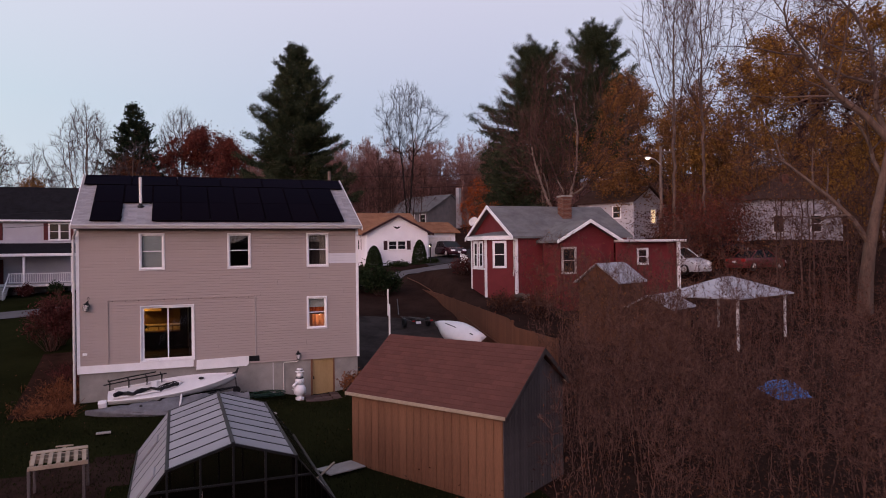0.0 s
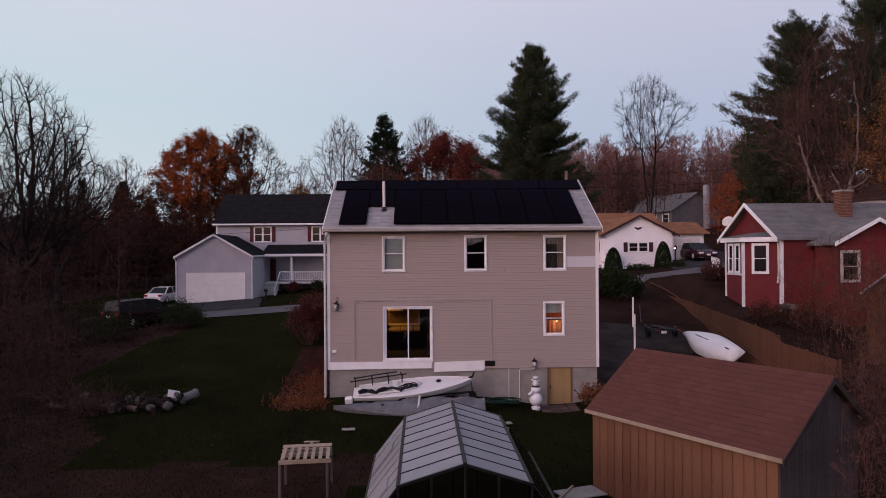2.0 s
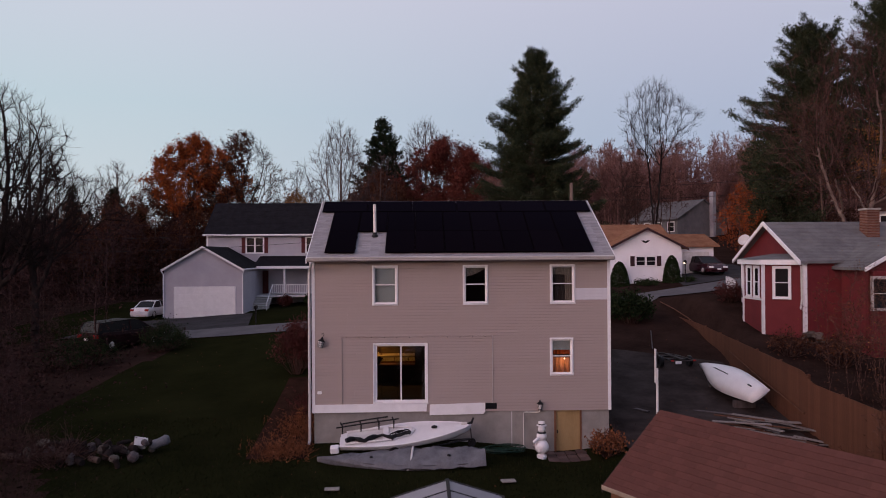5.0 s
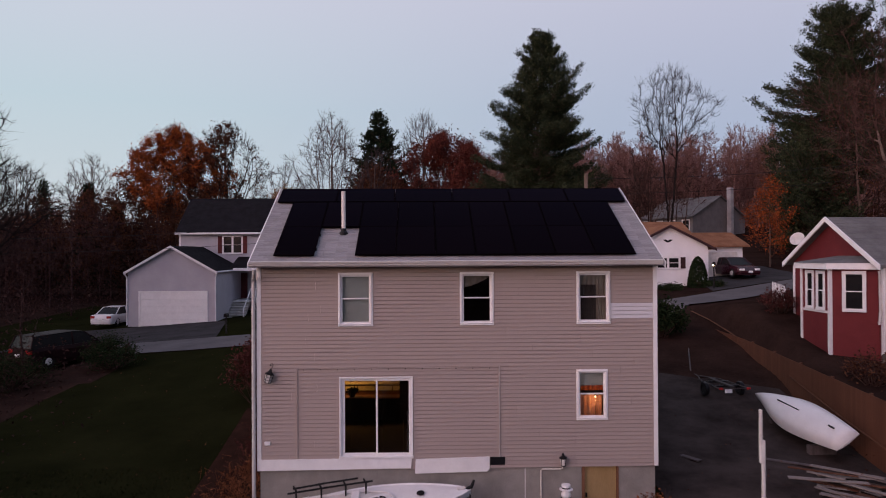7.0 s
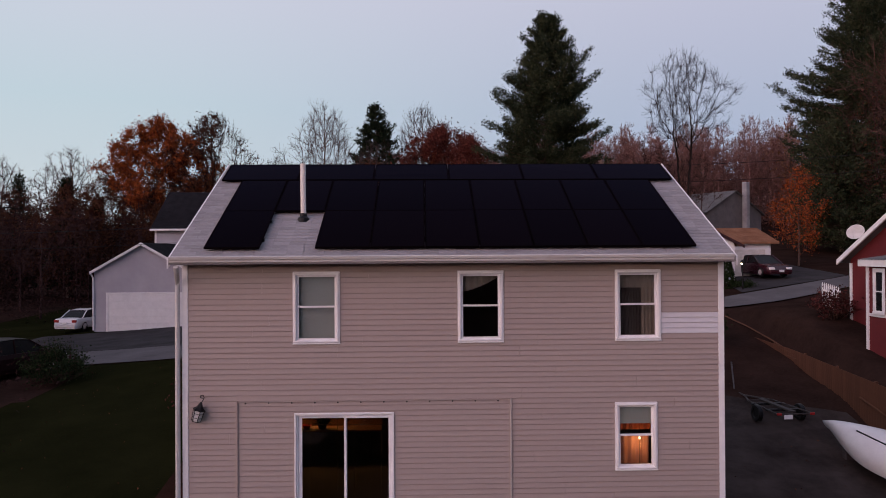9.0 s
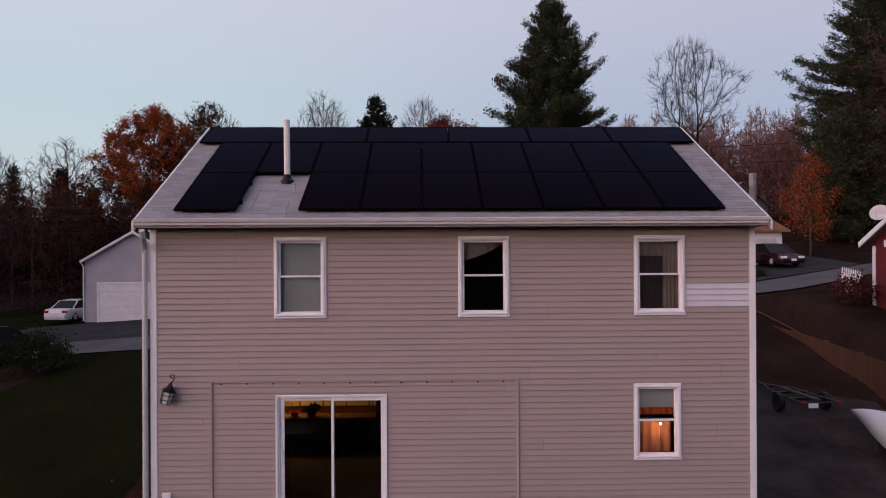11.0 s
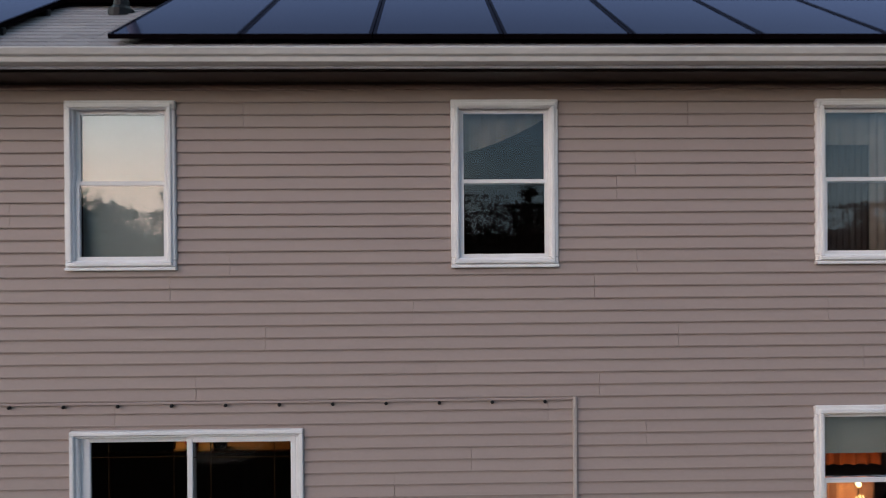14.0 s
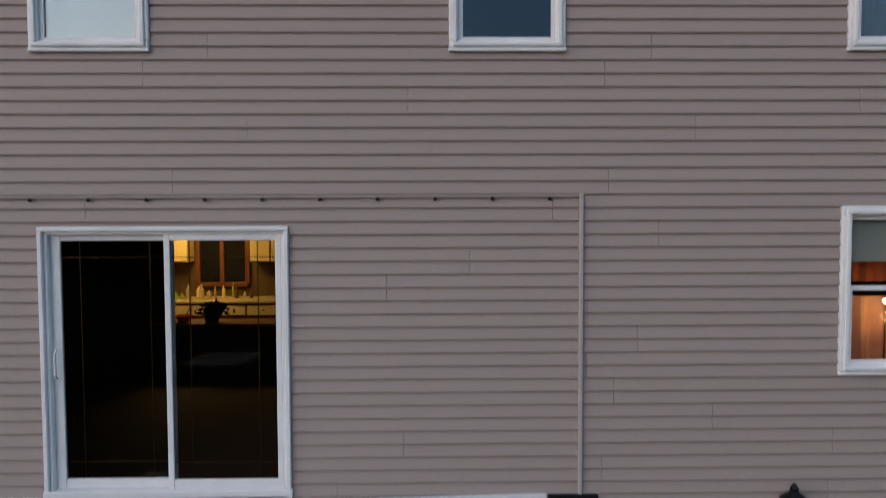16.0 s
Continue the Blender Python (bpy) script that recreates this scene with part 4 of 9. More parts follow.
def gray_house():
    h = thing("gray_house", "lilac-gray two-storey house with a two-car garage and porch", "house")
    base = 1.55
    # garage wing
    gx0, gx1, gy = -17.7, -11.3, 34.2
    gable_wall(h, "y", gy, gx0, gx1, base, 5.6, 7.38, GRAY_SIDING, name="garage_wall")
    plain_wall(h, gx1, gy + 0.15, gx1, 41.6, base, 5.6, GRAY_SIDING, name="garage_side")
    plain_wall(h, gx0, 41.6, gx0, gy + 0.15, base, 5.6, GRAY_SIDING, name="garage_side")
    gable_roof(h, "y", gy - 0.25, 43.5, gx0 - 0.14, gx1 + 0.14, 5.62, 7.5, SHINGLE_BLACK)
    mid = (gx0 + gx1) / 2
    for s in (-1, 1):
        g = Geo()
        a, b = mid + s * 3.38, mid
        g.prism([(a, 0, 5.58), (b, 0, 7.51), (b, 0, 7.33), (a, 0, 5.40)], (0, gy - 0.30, 0), (0, 0.05, 0))
        part("rake_board", g, WHITE, h)
        part("downspout", Geo().tube([(mid + s * 3.38, gy - 0.2, 5.5), (mid + s * 3.3, gy - 0.1, 5.28), (mid + s * 3.24, gy - 0.07, 5.15), (mid + s * 3.24, gy - 0.07, base + 0.1)], 0.05, 6), WHITE, h)
        part("gutter", Geo().tube([(mid + s * 3.38, gy - 0.2, 5.55), (mid + s * 3.38, 41.5, 5.55)], 0.07, 6), WHITE, h)
    door = part("garage_door", Geo().box(-16.75, gy - 0.03, base + 0.02, -12.0, gy - 0.012, 4.02), WHITE, h, "white sectional garage door")
    for k in range(5):
        part("door_panel", Geo().soft_box(-16.75, gy - 0.055, base + 0.03 + k * 0.49, -12.0, gy - 0.03, base + 0.505 + k * 0.49, 0.012), WHITE, door)
    g = Geo()
    g.soft_box(-16.9, gy - 0.07, base, -16.75, gy - 0.012, 4.16, 0.01)
    g.soft_box(-12.0, gy - 0.07, base, -11.85, gy - 0.012, 4.16, 0.01)
    g.soft_box(-16.75, gy - 0.07, 4.02, -12.0, gy - 0.012, 4.16, 0.01)
    part("door_trim", g, WHITE, h)
    # main body
    x0, x1, y0, y1 = -16.45, -5.0, 41.6, 49.0
    plain_wall(h, x0, y0, x1, y0, base, 8.7, GRAY_SIDING)
    for x, t in ((x0, 0.15), (x1, -0.15)):
        gable_wall(h, "x", x, y0, y1, base, 8.7, 11.75, GRAY_SIDING, thick=t)
    plain_wall(h, x1, y1, x0, y1, base, 8.7, GRAY_SIDING)
    gable_roof(h, "x", x0 - 0.25, x1 + 0.25, y0 - 0.35, y1 + 0.35, 8.65, 11.85, SHINGLE_BLACK)
    part("gutter", Geo().soft_box(x0 - 0.25, y0 - 0.47, 8.52, x1 + 0.25, y0 - 0.35, 8.68, 0.02), WHITE, h)
    part("corner_board", Geo().box(x0 - 0.03, y0 - 0.03, base, x0 + 0.12, y0 + 0.1, 8.6), WHITE, h)
    part("corner_board", Geo().box(x1 - 0.12, y0 - 0.03, base, x1 + 0.03, y0 + 0.1, 8.6), WHITE, h)
    for x in (-12.0, -6.45, -9.2):
        window_on(h, x, y0 - 0.02, 6.95, 8.35, 1.55, 0, WHITE, MAROON if x != -9.2 else None, twin=True) if x != -9.2 else None
    # porch with roof, posts, rails and steps
    px0, px1, py = -11.2, -5.0, 39.0
    n = 10
    prof = [(py - 0.3, 5.63)]
    for k in range(n):
        for j, lift in ((k, 0.014), (k + 1, 0.0)):
            prof.append((py - 0.3 + (y0 - py + 0.3) * j / n, 5.75 + 0.9 * j / n + lift))
    prof.append((y0, 6.53))
    g = Geo().prism([(0, p, q) for p, q in prof], (px0 - 0.3, 0, 0), (px1 - px0 + 0.6, 0, 0))
    part("porch_roof", g, SHINGLE_BLACK, h)
    part("porch_beam", Geo().soft_box(px0, py - 0.35, 5.5, px1 + 0.2, py - 0.2, 5.74, 0.02), WHITE, h)
    part("porch_floor", Geo().soft_box(px0, py - 0.2, 2.95, px1, y0 - 0.02, 3.14, 0.02), WHITE_OLD, h)
    for x in (-8.75, -5.15):
        part("porch_post", Geo().soft_box(x - 0.09, py - 0.15, base - 0.2, x + 0.09, py + 0.03, 5.52, 0.015), WHITE, h)
    for a, b in ((-9.9, -8.84), (-8.66, -5.24)):
        rail = part("porch_rail", Geo().soft_box(a, py - 0.1, 4.02, b, py - 0.02, 4.1, 0.01).soft_box(a, py - 0.1, 3.3, b, py - 0.02, 3.36, 0.01), WHITE, h)
        n = int((b - a) / 0.16)
        bal = Geo().box(-0.022, -0.022, 0, 0.022, 0.022, 0.68).mesh("baluster")
        for k in range(n):
            part("baluster", bal, WHITE, rail).location = (a + (k + 0.5) * (b - a) / n, py - 0.06, 3.35)
    g = Geo()
    g.soft_box(-11.75, y0 - 0.08, 3.15, -10.75, y0 - 0.03, 5.25, 0.01)
    part("front_door", g, MAROON, h, "dark maroon front door")
    tread = Geo().soft_box(-0.75, 0, 0, 0.75, 0.32, 0.06, 0.01).box(-0.75, 0.28, -0.14, 0.75, 0.3, 0.0).mesh("step")
    for k in range(8):
        part("step", tread, WHITE_OLD, h).location = (-10.6, 36.5 + k * 0.3, base + 0.15 + k * 0.185)
    for x in (-11.38, -9.82):
        part("stair_rail", Geo().tube([(x, 36.5, 2.6), (x, 38.9, 4.05)], 0.045, 6).tube([(x, 36.5, base), (x, 36.5, 2.65)], 0.05, 6), WHITE, h)
    return h


gray_house()


def white_house():
    h = thing("white_house", "low white clapboard house with a brown roof", "house")
    base = 4.2
    gable_wall(h, "y", 30.2, 18.42, 24.0, base, 7.2, 8.62, WHITE_SIDING)
    gable_roof(h, "y", 29.85, 36, 18.0, 24.42, 7.12, 8.72, SHINGLE_BROWN)
    for s in (-1, 1):
        part("rake_board", Geo().prism([(21.21 + s * 3.25, 0, 7.08), (21.21, 0, 8.73), (21.21, 0, 8.55), (21.21 + s * 3.25, 0, 6.9)], (0, 29.8, 0), (0, 0.05, 0)), DARK_SHUTTER, h)
    plain_wall(h, 24.0, 30.35, 24.0, 38.0, base, 7.2, WHITE_SIDING)
    plain_wall(h, 18.42, 32.0, 18.42, 30.35, base, 7.2, WHITE_SIDING)
    plain_wall(h, 10.5, 32.0, 18.4, 32.0, base - 0.6, 7.2, WHITE_SIDING)
    plain_wall(h, 10.5, 40.0, 10.5, 32.0, base - 0.6, 7.2, WHITE_SIDING)
    gable_roof(h, "x", 10.2, 24.3, 31.7, 40.3, 7.3, 9.2, SHINGLE_BROWN)
    window_on(h, 21.15, 30.18, 5.72, 6.45, 1.55, 0, WHITE, DARK_SHUTTER, twin=True)
    window_on(h, 18.0, 31.98, 5.75, 6.6, 0.5, 0, WHITE, DARK_SHUTTER)
    part("eagle_ornament", Geo().add([(20.8, 30.15, 7.7), (21.0, 30.15, 7.72), (21.15, 30.15, 7.63), (21.3, 30.15, 7.72), (21.5, 30.15, 7.7), (21.3, 30.15, 7.55), (21.15, 30.15, 7.5), (21.0, 30.15, 7.55),
                                      (20.8, 30.18, 7.7), (21.0, 30.18, 7.72), (21.15, 30.18, 7.63), (21.3, 30.18, 7.72), (21.5, 30.18, 7.7), (21.3, 30.18, 7.55), (21.15, 30.18, 7.5), (21.0, 30.18, 7.55)],
                                     [tuple(range(8)), tuple(range(15, 7, -1))] + [(i, (i + 1) % 8, 8 + (i + 1) % 8, 8 + i) for i in range(8)]), BLACK_METAL, h)
    # garage wing
    gable_roof(h, "x", 24.2, 28.2, 32.8, 39.2, 7.3, 8.35, SHINGLE_BROWN)
    plain_wall(h, 24.0, 33.2, 27.8, 33.2, base + 0.3, 7.25, WHITE_SIDING, name="garage_wall")
    plain_wall(h, 27.8, 33.2, 27.8, 38.8, base + 0.3, 7.25, WHITE_SIDING, name="garage_side")
    d = part("garage_door", Geo().box(25.2, 33.14, base + 0.4, 27.4, 33.17, 6.8), WHITE_OLD, h)
    for k in range(4):
        part("door_panel", Geo().soft_box(25.2, 33.11, base + 0.42 + k * 0.54, 27.4, 33.14, base + 0.94 + k * 0.54, 0.015), WHITE_OLD, d)
    part("side_door", Geo().soft_box(24.2, 33.12, base + 0.4, 24.95, 33.16, 6.6, 0.01), DARK_SHUTTER, h)
    return h


white_house()


def red_house():
    h = thing("red_house", "dark red clapboard cottage with white trim and gray roof", "house")
    base, x0 = 2.45, 21.15
    y0, y1 = 7.3, 13.6
    gable_wall(h, "x", x0, y0, y1, base, 6.4, 8.12, RED_PAINT)
    plain_wall(h, x0 + 0.1, y0, 28.6, y0, base, 6.4, RED_PAINT)
    plain_wall(h, 28.6, y1, x0 + 0.1, y1, base, 6.4, RED_PAINT)
    gable_wall(h, "x", 28.6, y0, y1, base, 6.4, 8.12, RED_PAINT, thick=-0.15)
    gable_roof(h, "x", x0 - 0.35, 28.85, y0 - 0.25, y1 + 0.25, 6.33, 8.25, SHINGLE_OLD)
    for s in (-1, 1):
        mid = (y0 + y1) / 2
        part("rake_board", Geo().prism([(0, mid + s * 3.45, 6.34), (0, mid, 8.28), (0, mid, 8.08), (0, mid + s * 3.45, 6.14)], (x0 - 0.4, 0, 0), (0.06, 0, 0)), WHITE, h)
    for y in (y0, y1 - 0.1):
        part("corner_board", Geo().box(x0 - 0.04, y - 0.03, base, x0 + 0.1, y + 0.13, 6.2), WHITE, h)
    # bay
    bay = [(x0, 7.6), (19.75, 8.4), (19.75, 10.35), (x0, 11.1)]
    for (ax, ay), (bx, by) in zip(bay[1:], bay):
        plain_wall(h, ax, ay, bx, by, base - 0.1, 6.15, RED_PAINT, name="bay_wall")
    low, high = (6.15, 6.38), (6.39, 6.66)
    rim = [(x0, 7.35), (19.5, 8.22), (19.5, 10.55), (x0, 11.4)]
    part("bay_cornice", Geo().loft([[(x, y, z) for x, y in rim] for z in low]), WHITE, h)
    part("bay_roof", Geo().loft([[(x - 0.04 if x < 20 else x, y, high[0]) for x, y in rim], [(x0, 8.6, high[1]), (x0 - 0.1, 8.7, high[1]), (x0 - 0.1, 10.0, high[1]), (x0, 10.1, high[1])]]), SHINGLE_OLD, h)
    for x, y in bay[1:3]:
        part("corner_board", Geo().box(x - 0.06, y - 0.06, base - 0.1, x + 0.06, y + 0.06, 6.15), WHITE, h)
    a = math.degrees(math.atan2(bay[0][1] - bay[1][1], bay[0][0] - bay[1][0]))
    window_on(h, 20.42, 7.96, 4.62, 6.0, 0.62, a, WHITE)
    window_on(h, 19.72, 8.95, 4.62, 6.0, 0.42, -90, WHITE)
    window_on(h, 19.72, 9.72, 4.62, 6.0, 0.42, -90, WHITE)
    window_on(h, 20.42, 10.78, 4.62, 6.0, 0.62, -90 - (90 + a), WHITE)
    part("apron_panel", Geo().soft_box(19.70, 8.48, 4.44, 19.735, 10.27, 4.54, 0.008), WHITE, h)
    part("pipe", Geo().tube([(21.05, 7.42, 6.1), (21.05, 7.38, 4.6), (20.95, 7.3, 4.1)], 0.04, 6), GUTTER, h)
    # cross gable toward the yard, entry and flat-roofed wing
    gable_wall(h, "y", 5.2, 22.75, 26.2, base - 0.3, 6.15, 7.05, RED_PAINT)
    gable_roof(h, "y", 4.85, 9.6, 22.4, 26.55, 6.05, 7.18, SHINGLE_OLD)
    for s in (-1, 1):
        part("rake_board", Geo().prism([(24.475 + s * 2.1, 0, 6.06), (24.475, 0, 7.2), (24.475, 0, 7.02), (24.475 + s * 2.1, 0, 5.88)], (0, 4.78, 0), (0, 0.06, 0)), WHITE, h)
    plain_wall(h, 22.75, 7.1, 22.75, 5.35, base - 0.3, 6.1, RED_PAINT)
    part("entry_wall", Geo().soft_box(22.8, 4.9, base - 0.3, 25.2, 5.16, 5.9, 0.02), RED_PAINT, h, "red painted enclosed entry")
    window_on(h, 23.1, 4.88, 4.3, 5.6, 0.75, 0, TRIM_TAN)
    plain_wall(h, 26.2, 4.9, 30.3, 4.9, base - 0.3, 5.9, RED_PAINT, name="wing_wall")
    plain_wall(h, 30.3, 4.9, 30.3, 7.6, base - 0.3, 5.9, RED_PAINT, name="wing_wall")
    part("wing_roof", Geo().soft_box(26.3, 4.35, 5.92, 30.6, 9.0, 6.06, 0.03), WHITE_OLD, h)
    part("wing_post", Geo().box(30.05, 4.45, base - 0.3, 30.2, 4.6, 5.92), WHITE, h)
    window_on(h, 27.9, 4.88, 4.72, 5.5, 0.6, 0, WHITE)
    chimney(h, 25.5, 9.3, 7.2, 8.75, 0.6)
    # stone footing
    rng = random.Random(8)
    foot = part("footing", Geo().box(20.9, 6.95, base - 0.8, 24.4, 7.12, base), CONCRETE, h)
    for k in range(26):
        s = rng.uniform(0.16, 0.3)
        g = Geo().soft_box(-s, -0.08, -s * 0.6, s, 0.08, s * 0.6, s * 0.3)
        part("stone", g, STONE, foot).location = (21.0 + rng.random() * 0.9, 7.0, base - 0.5 + rng.random() * 1.1)
    return h


def chimney(parent, x, y, z0, z1, w):
    c = part("chimney", Geo().box(x - w / 2 + 0.01, y - w / 2 + 0.01, z0, x + w / 2 - 0.01, y + w / 2 - 0.01, z1), CONCRETE, parent, "red brick chimney")
    cell = Geo().soft_box(0, 0, 0, w / 3 - 0.012, 0.05, 0.066, 0.004).mesh("brick")
    k, z = 0, z0
    while z < z1 - 0.05:
        for side in range(4):
            m = Matrix.Translation((x, y, z)) @ Matrix.Rotation(side * math.pi / 2, 4, "Z")
            for i in range(3):
                part("brick", cell, BRICK, c).matrix_local = m @ Matrix.Translation((-w / 2 + i * w / 3 + (0.03 if k % 2 else 0), -w / 2 - 0.012, 0))
        z += 0.078
        k += 1
    part("cap", Geo().soft_box(x - w / 2 - 0.06, y - w / 2 - 0.06, z1, x + w / 2 + 0.06, y + w / 2 + 0.06, z1 + 0.1, 0.02), CONCRETE, c)


red_house()


def far_house(name, label, x, y, z, w, d, h, rise, turn, wall_mat, roof_mat, windows=(), chim=None):
    """A distant house: a body with a gable roof, windows and perhaps a chimney; (x, y) is the middle of its front."""
    t = thing(name, label, "house", at=pose(x, y, z, 0, 0, turn))
    plain_wall(t, -w / 2, 0, w / 2, 0, -1.5, h, wall_mat, 0.2)
    plain_wall(t, w / 2, d, -w / 2, d, -1.5, h, wall_mat, 0.2)
    for s, th in ((-1, 0.15), (1, -0.15)):
        gable_wall(t, "x", s * w / 2, 0, d, -1.5, h, h + rise, wall_mat, thick=th, course=0.2)
    gable_roof(t, "x", -w / 2 - 0.3, w / 2 + 0.3, -0.35, d + 0.35, h - 0.1, h + rise, roof_mat, course=0.25)
    for wx, z0, z1, ww in windows:
        window_on(t, wx, -0.02, z0, z1, ww, 0, WHITE)
    if chim:
        part("chimney", Geo().soft_box(chim[0] - 0.3, chim[1] - 0.3, 0, chim[0] + 0.3, chim[1] + 0.3, chim[2], 0.03), PALE_METAL, t)
    return t


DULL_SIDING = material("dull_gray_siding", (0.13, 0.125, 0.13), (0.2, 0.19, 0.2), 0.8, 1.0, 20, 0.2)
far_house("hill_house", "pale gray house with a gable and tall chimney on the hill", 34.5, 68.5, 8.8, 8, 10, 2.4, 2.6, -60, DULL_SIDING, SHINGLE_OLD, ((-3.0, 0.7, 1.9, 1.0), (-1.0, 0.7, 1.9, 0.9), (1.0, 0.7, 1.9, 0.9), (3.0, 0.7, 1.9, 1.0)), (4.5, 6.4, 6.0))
cape = far_house("cape_house", "pale gray house with a dark roof and one lit window", 46.3, 36.0, 8.0, 7, 6, 2.6, 1.6, -67, GRAY_SIDING, SHINGLE_DARK, ((-2, 0.8, 2.0, 0.9), (1.5, 0.8, 2.0, 0.9)))
lit = window_on(cape, 3.52, 3.9, 0.2, 1.7, 0.9, 90, WHITE)
part("lit_pane", Geo().box(-0.40, -0.034, 0.06, 0.40, -0.031, 1.44), glow_material("window_glow", (1.0, 0.72, 0.42), 0.9), lit)
far_house("street_house", "low white house beyond the street trees", 57.0, 42.0, 8.6, 6, 6, 2.4, 1.2, -20, WHITE_SIDING, SHINGLE_BLACK, ((-2, 0.8, 1.9, 0.9), (0.2, 0.8, 1.9, 0.9), (1.9, 0.8, 1.9, 0.9)))


def hip_house():
    t = thing("hip_house", "weathered pale gray house with a dark brown hip roof", "house", at=pose(53.3, 16.9, 5.7, 0, 0, -21))
    w, d, e, top = 3.5, 7.0, 4.0, 6.2
    plain_wall(t, -w, 0, w, 0, -1.5, e, GRAY_SIDING, 0.2)
    plain_wall(t, w, 0.15, w, d, -1.5, e, GRAY_SIDING, 0.2)
    plain_wall(t, w, d, -w, d, -1.5, e, GRAY_SIDING, 0.2)
    plain_wall(t, -w, d, -w, 0.15, -1.5, e, GRAY_SIDING, 0.2)
    o = 0.35
    c = [(-w - o, -o), (w + o, -o), (w + o, d + o), (-w - o, d + o)]
    r = [(-0.4, d / 2), (1.6, d / 2)]
    for pts in (((c[0], e), (c[1], e), (r[1], top), (r[0], top)), ((c[1], e), (c[2], e), (r[1], top)), ((c[2], e), (c[3], e), (r[0], top), (r[1], top)), ((c[3], e), (c[0], e), (r[0], top))):
        up = [(p[0], p[1], z) for p, z in pts]
        n = len(up)
        part("roof", Geo().add(up + [(x, y, z - 0.12) for x, y, z in up], [tuple(range(n)), tuple(range(n, 2 * n))[::-1]] + [(i, (i + 1) % n, n + (i + 1) % n, n + i) for i in range(n)]), SHINGLE_DARK, t)
    for x in (-2.0, 1.2):
        window_on(t, x, -0.02, 1.1, 2.5, 0.9, 0, WHITE)
    part("chimney", Geo().soft_box(-0.6, 2.2, 4.5, 0.0, 2.8, 6.3, 0.03), BRICK, t)


hip_house()
far_house("gray_far_house", "gray-green sided house half hidden by trees", 63.0, 13.2, 6.0, 6, 6, 4.2, 2.6, -60, GRAY_SIDING, SHINGLE_BLACK, ((-2, 1.2, 2.6, 1.0), (1.5, 1.2, 2.6, 1.0)))

# ---------------------------------------------------------------- trees and shrubs


def seg_mesh(name, segs, sides=3):
    """One mesh of tapered rods; segs holds rows of x0 y0 z0 x1 y1 z1 r0 r1."""
    s = np.asarray(segs, float)
    p0, p1, r0, r1 = s[:, :3], s[:, 3:6], s[:, 6], s[:, 7]
    d = p1 - p0
    d /= np.linalg.norm(d, axis=1, keepdims=True) + 1e-9
    ref = np.where(np.abs(d[:, 2:3]) < 0.9, [[0.0, 0.0, 1.0]], [[1.0, 0.0, 0.0]])
    u = np.cross(d, ref)
    u /= np.linalg.norm(u, axis=1, keepdims=True) + 1e-9
    w = np.cross(d, u)
    ang = 2 * np.pi * np.arange(sides) / sides
    off = u[:, None] * np.cos(ang)[None, :, None] + w[:, None] * np.sin(ang)[None, :, None]
    v = np.concatenate([p0[:, None] + off * r0[:, None, None], p1[:, None] + off * r1[:, None, None]], 1).reshape(-1, 3)
    k = np.arange(sides)
    quad = np.stack([k, (k + 1) % sides, sides + (k + 1) % sides, sides + k], 1)
    f = (np.arange(len(s))[:, None, None] * 2 * sides + quad[None]).reshape(-1, 4)
    return raw_mesh(name, v, f)


def raw_mesh(name, v, f):
    me = bpy.data.meshes.new(name)
    me.vertices.add(len(v))
    me.vertices.foreach_set("co", np.ascontiguousarray(v, dtype=np.float32).ravel())
    me.loops.add(f.size)
    me.loops.foreach_set("vertex_index", np.ascontiguousarray(f, dtype=np.int32).ravel())
    me.polygons.add(len(f))
    me.polygons.foreach_set("loop_start", np.arange(0, f.size, f.shape[1], dtype=np.int32))
    me.polygons.foreach_set("loop_total", np.full(len(f), f.shape[1], dtype=np.int32))
    me.update(calc_edges=True)
    return me


def leaf_mesh(name, centres, size, rng, long=1.0, axis=None, far=False):
    """Many small bent leaves (two triangles sharing a fold; far ones a single triangle) at the given places."""
    c = np.asarray(centres, float)
    n = len(c)
    if axis is None:
        a = rng.normal(size=(n, 3))
    else:
        a = np.asarray(axis, float) + rng.normal(size=(n, 3)) * 0.35
    a /= np.linalg.norm(a, axis=1, keepdims=True)
    b = np.cross(a, rng.normal(size=(n, 3)))
    b /= np.linalg.norm(b, axis=1, keepdims=True) + 1e-9
    s = size * rng.uniform(0.6, 1.3, (n, 1))
    up = np.cross(a, b) * s * 0.25
    if far:
        v = np.stack([c - a * s * long, c + b * s * 0.8 + up, c + a * s * long], 1).reshape(-1, 3)
        return raw_mesh(name, v, np.arange(3 * n).reshape(-1, 3))
    v = np.stack([c - a * s * long, c + b * s * 0.6 + up, c + a * s * long, c - b * s * 0.6 + up], 1).reshape(-1, 3)
    f = np.arange(n)[:, None] * 4 + np.array([[0, 1, 2, 3]])
    tri = np.concatenate([f[:, [0, 1, 2]], f[:, [0, 2, 3]]])
    return raw_mesh(name, v, tri)


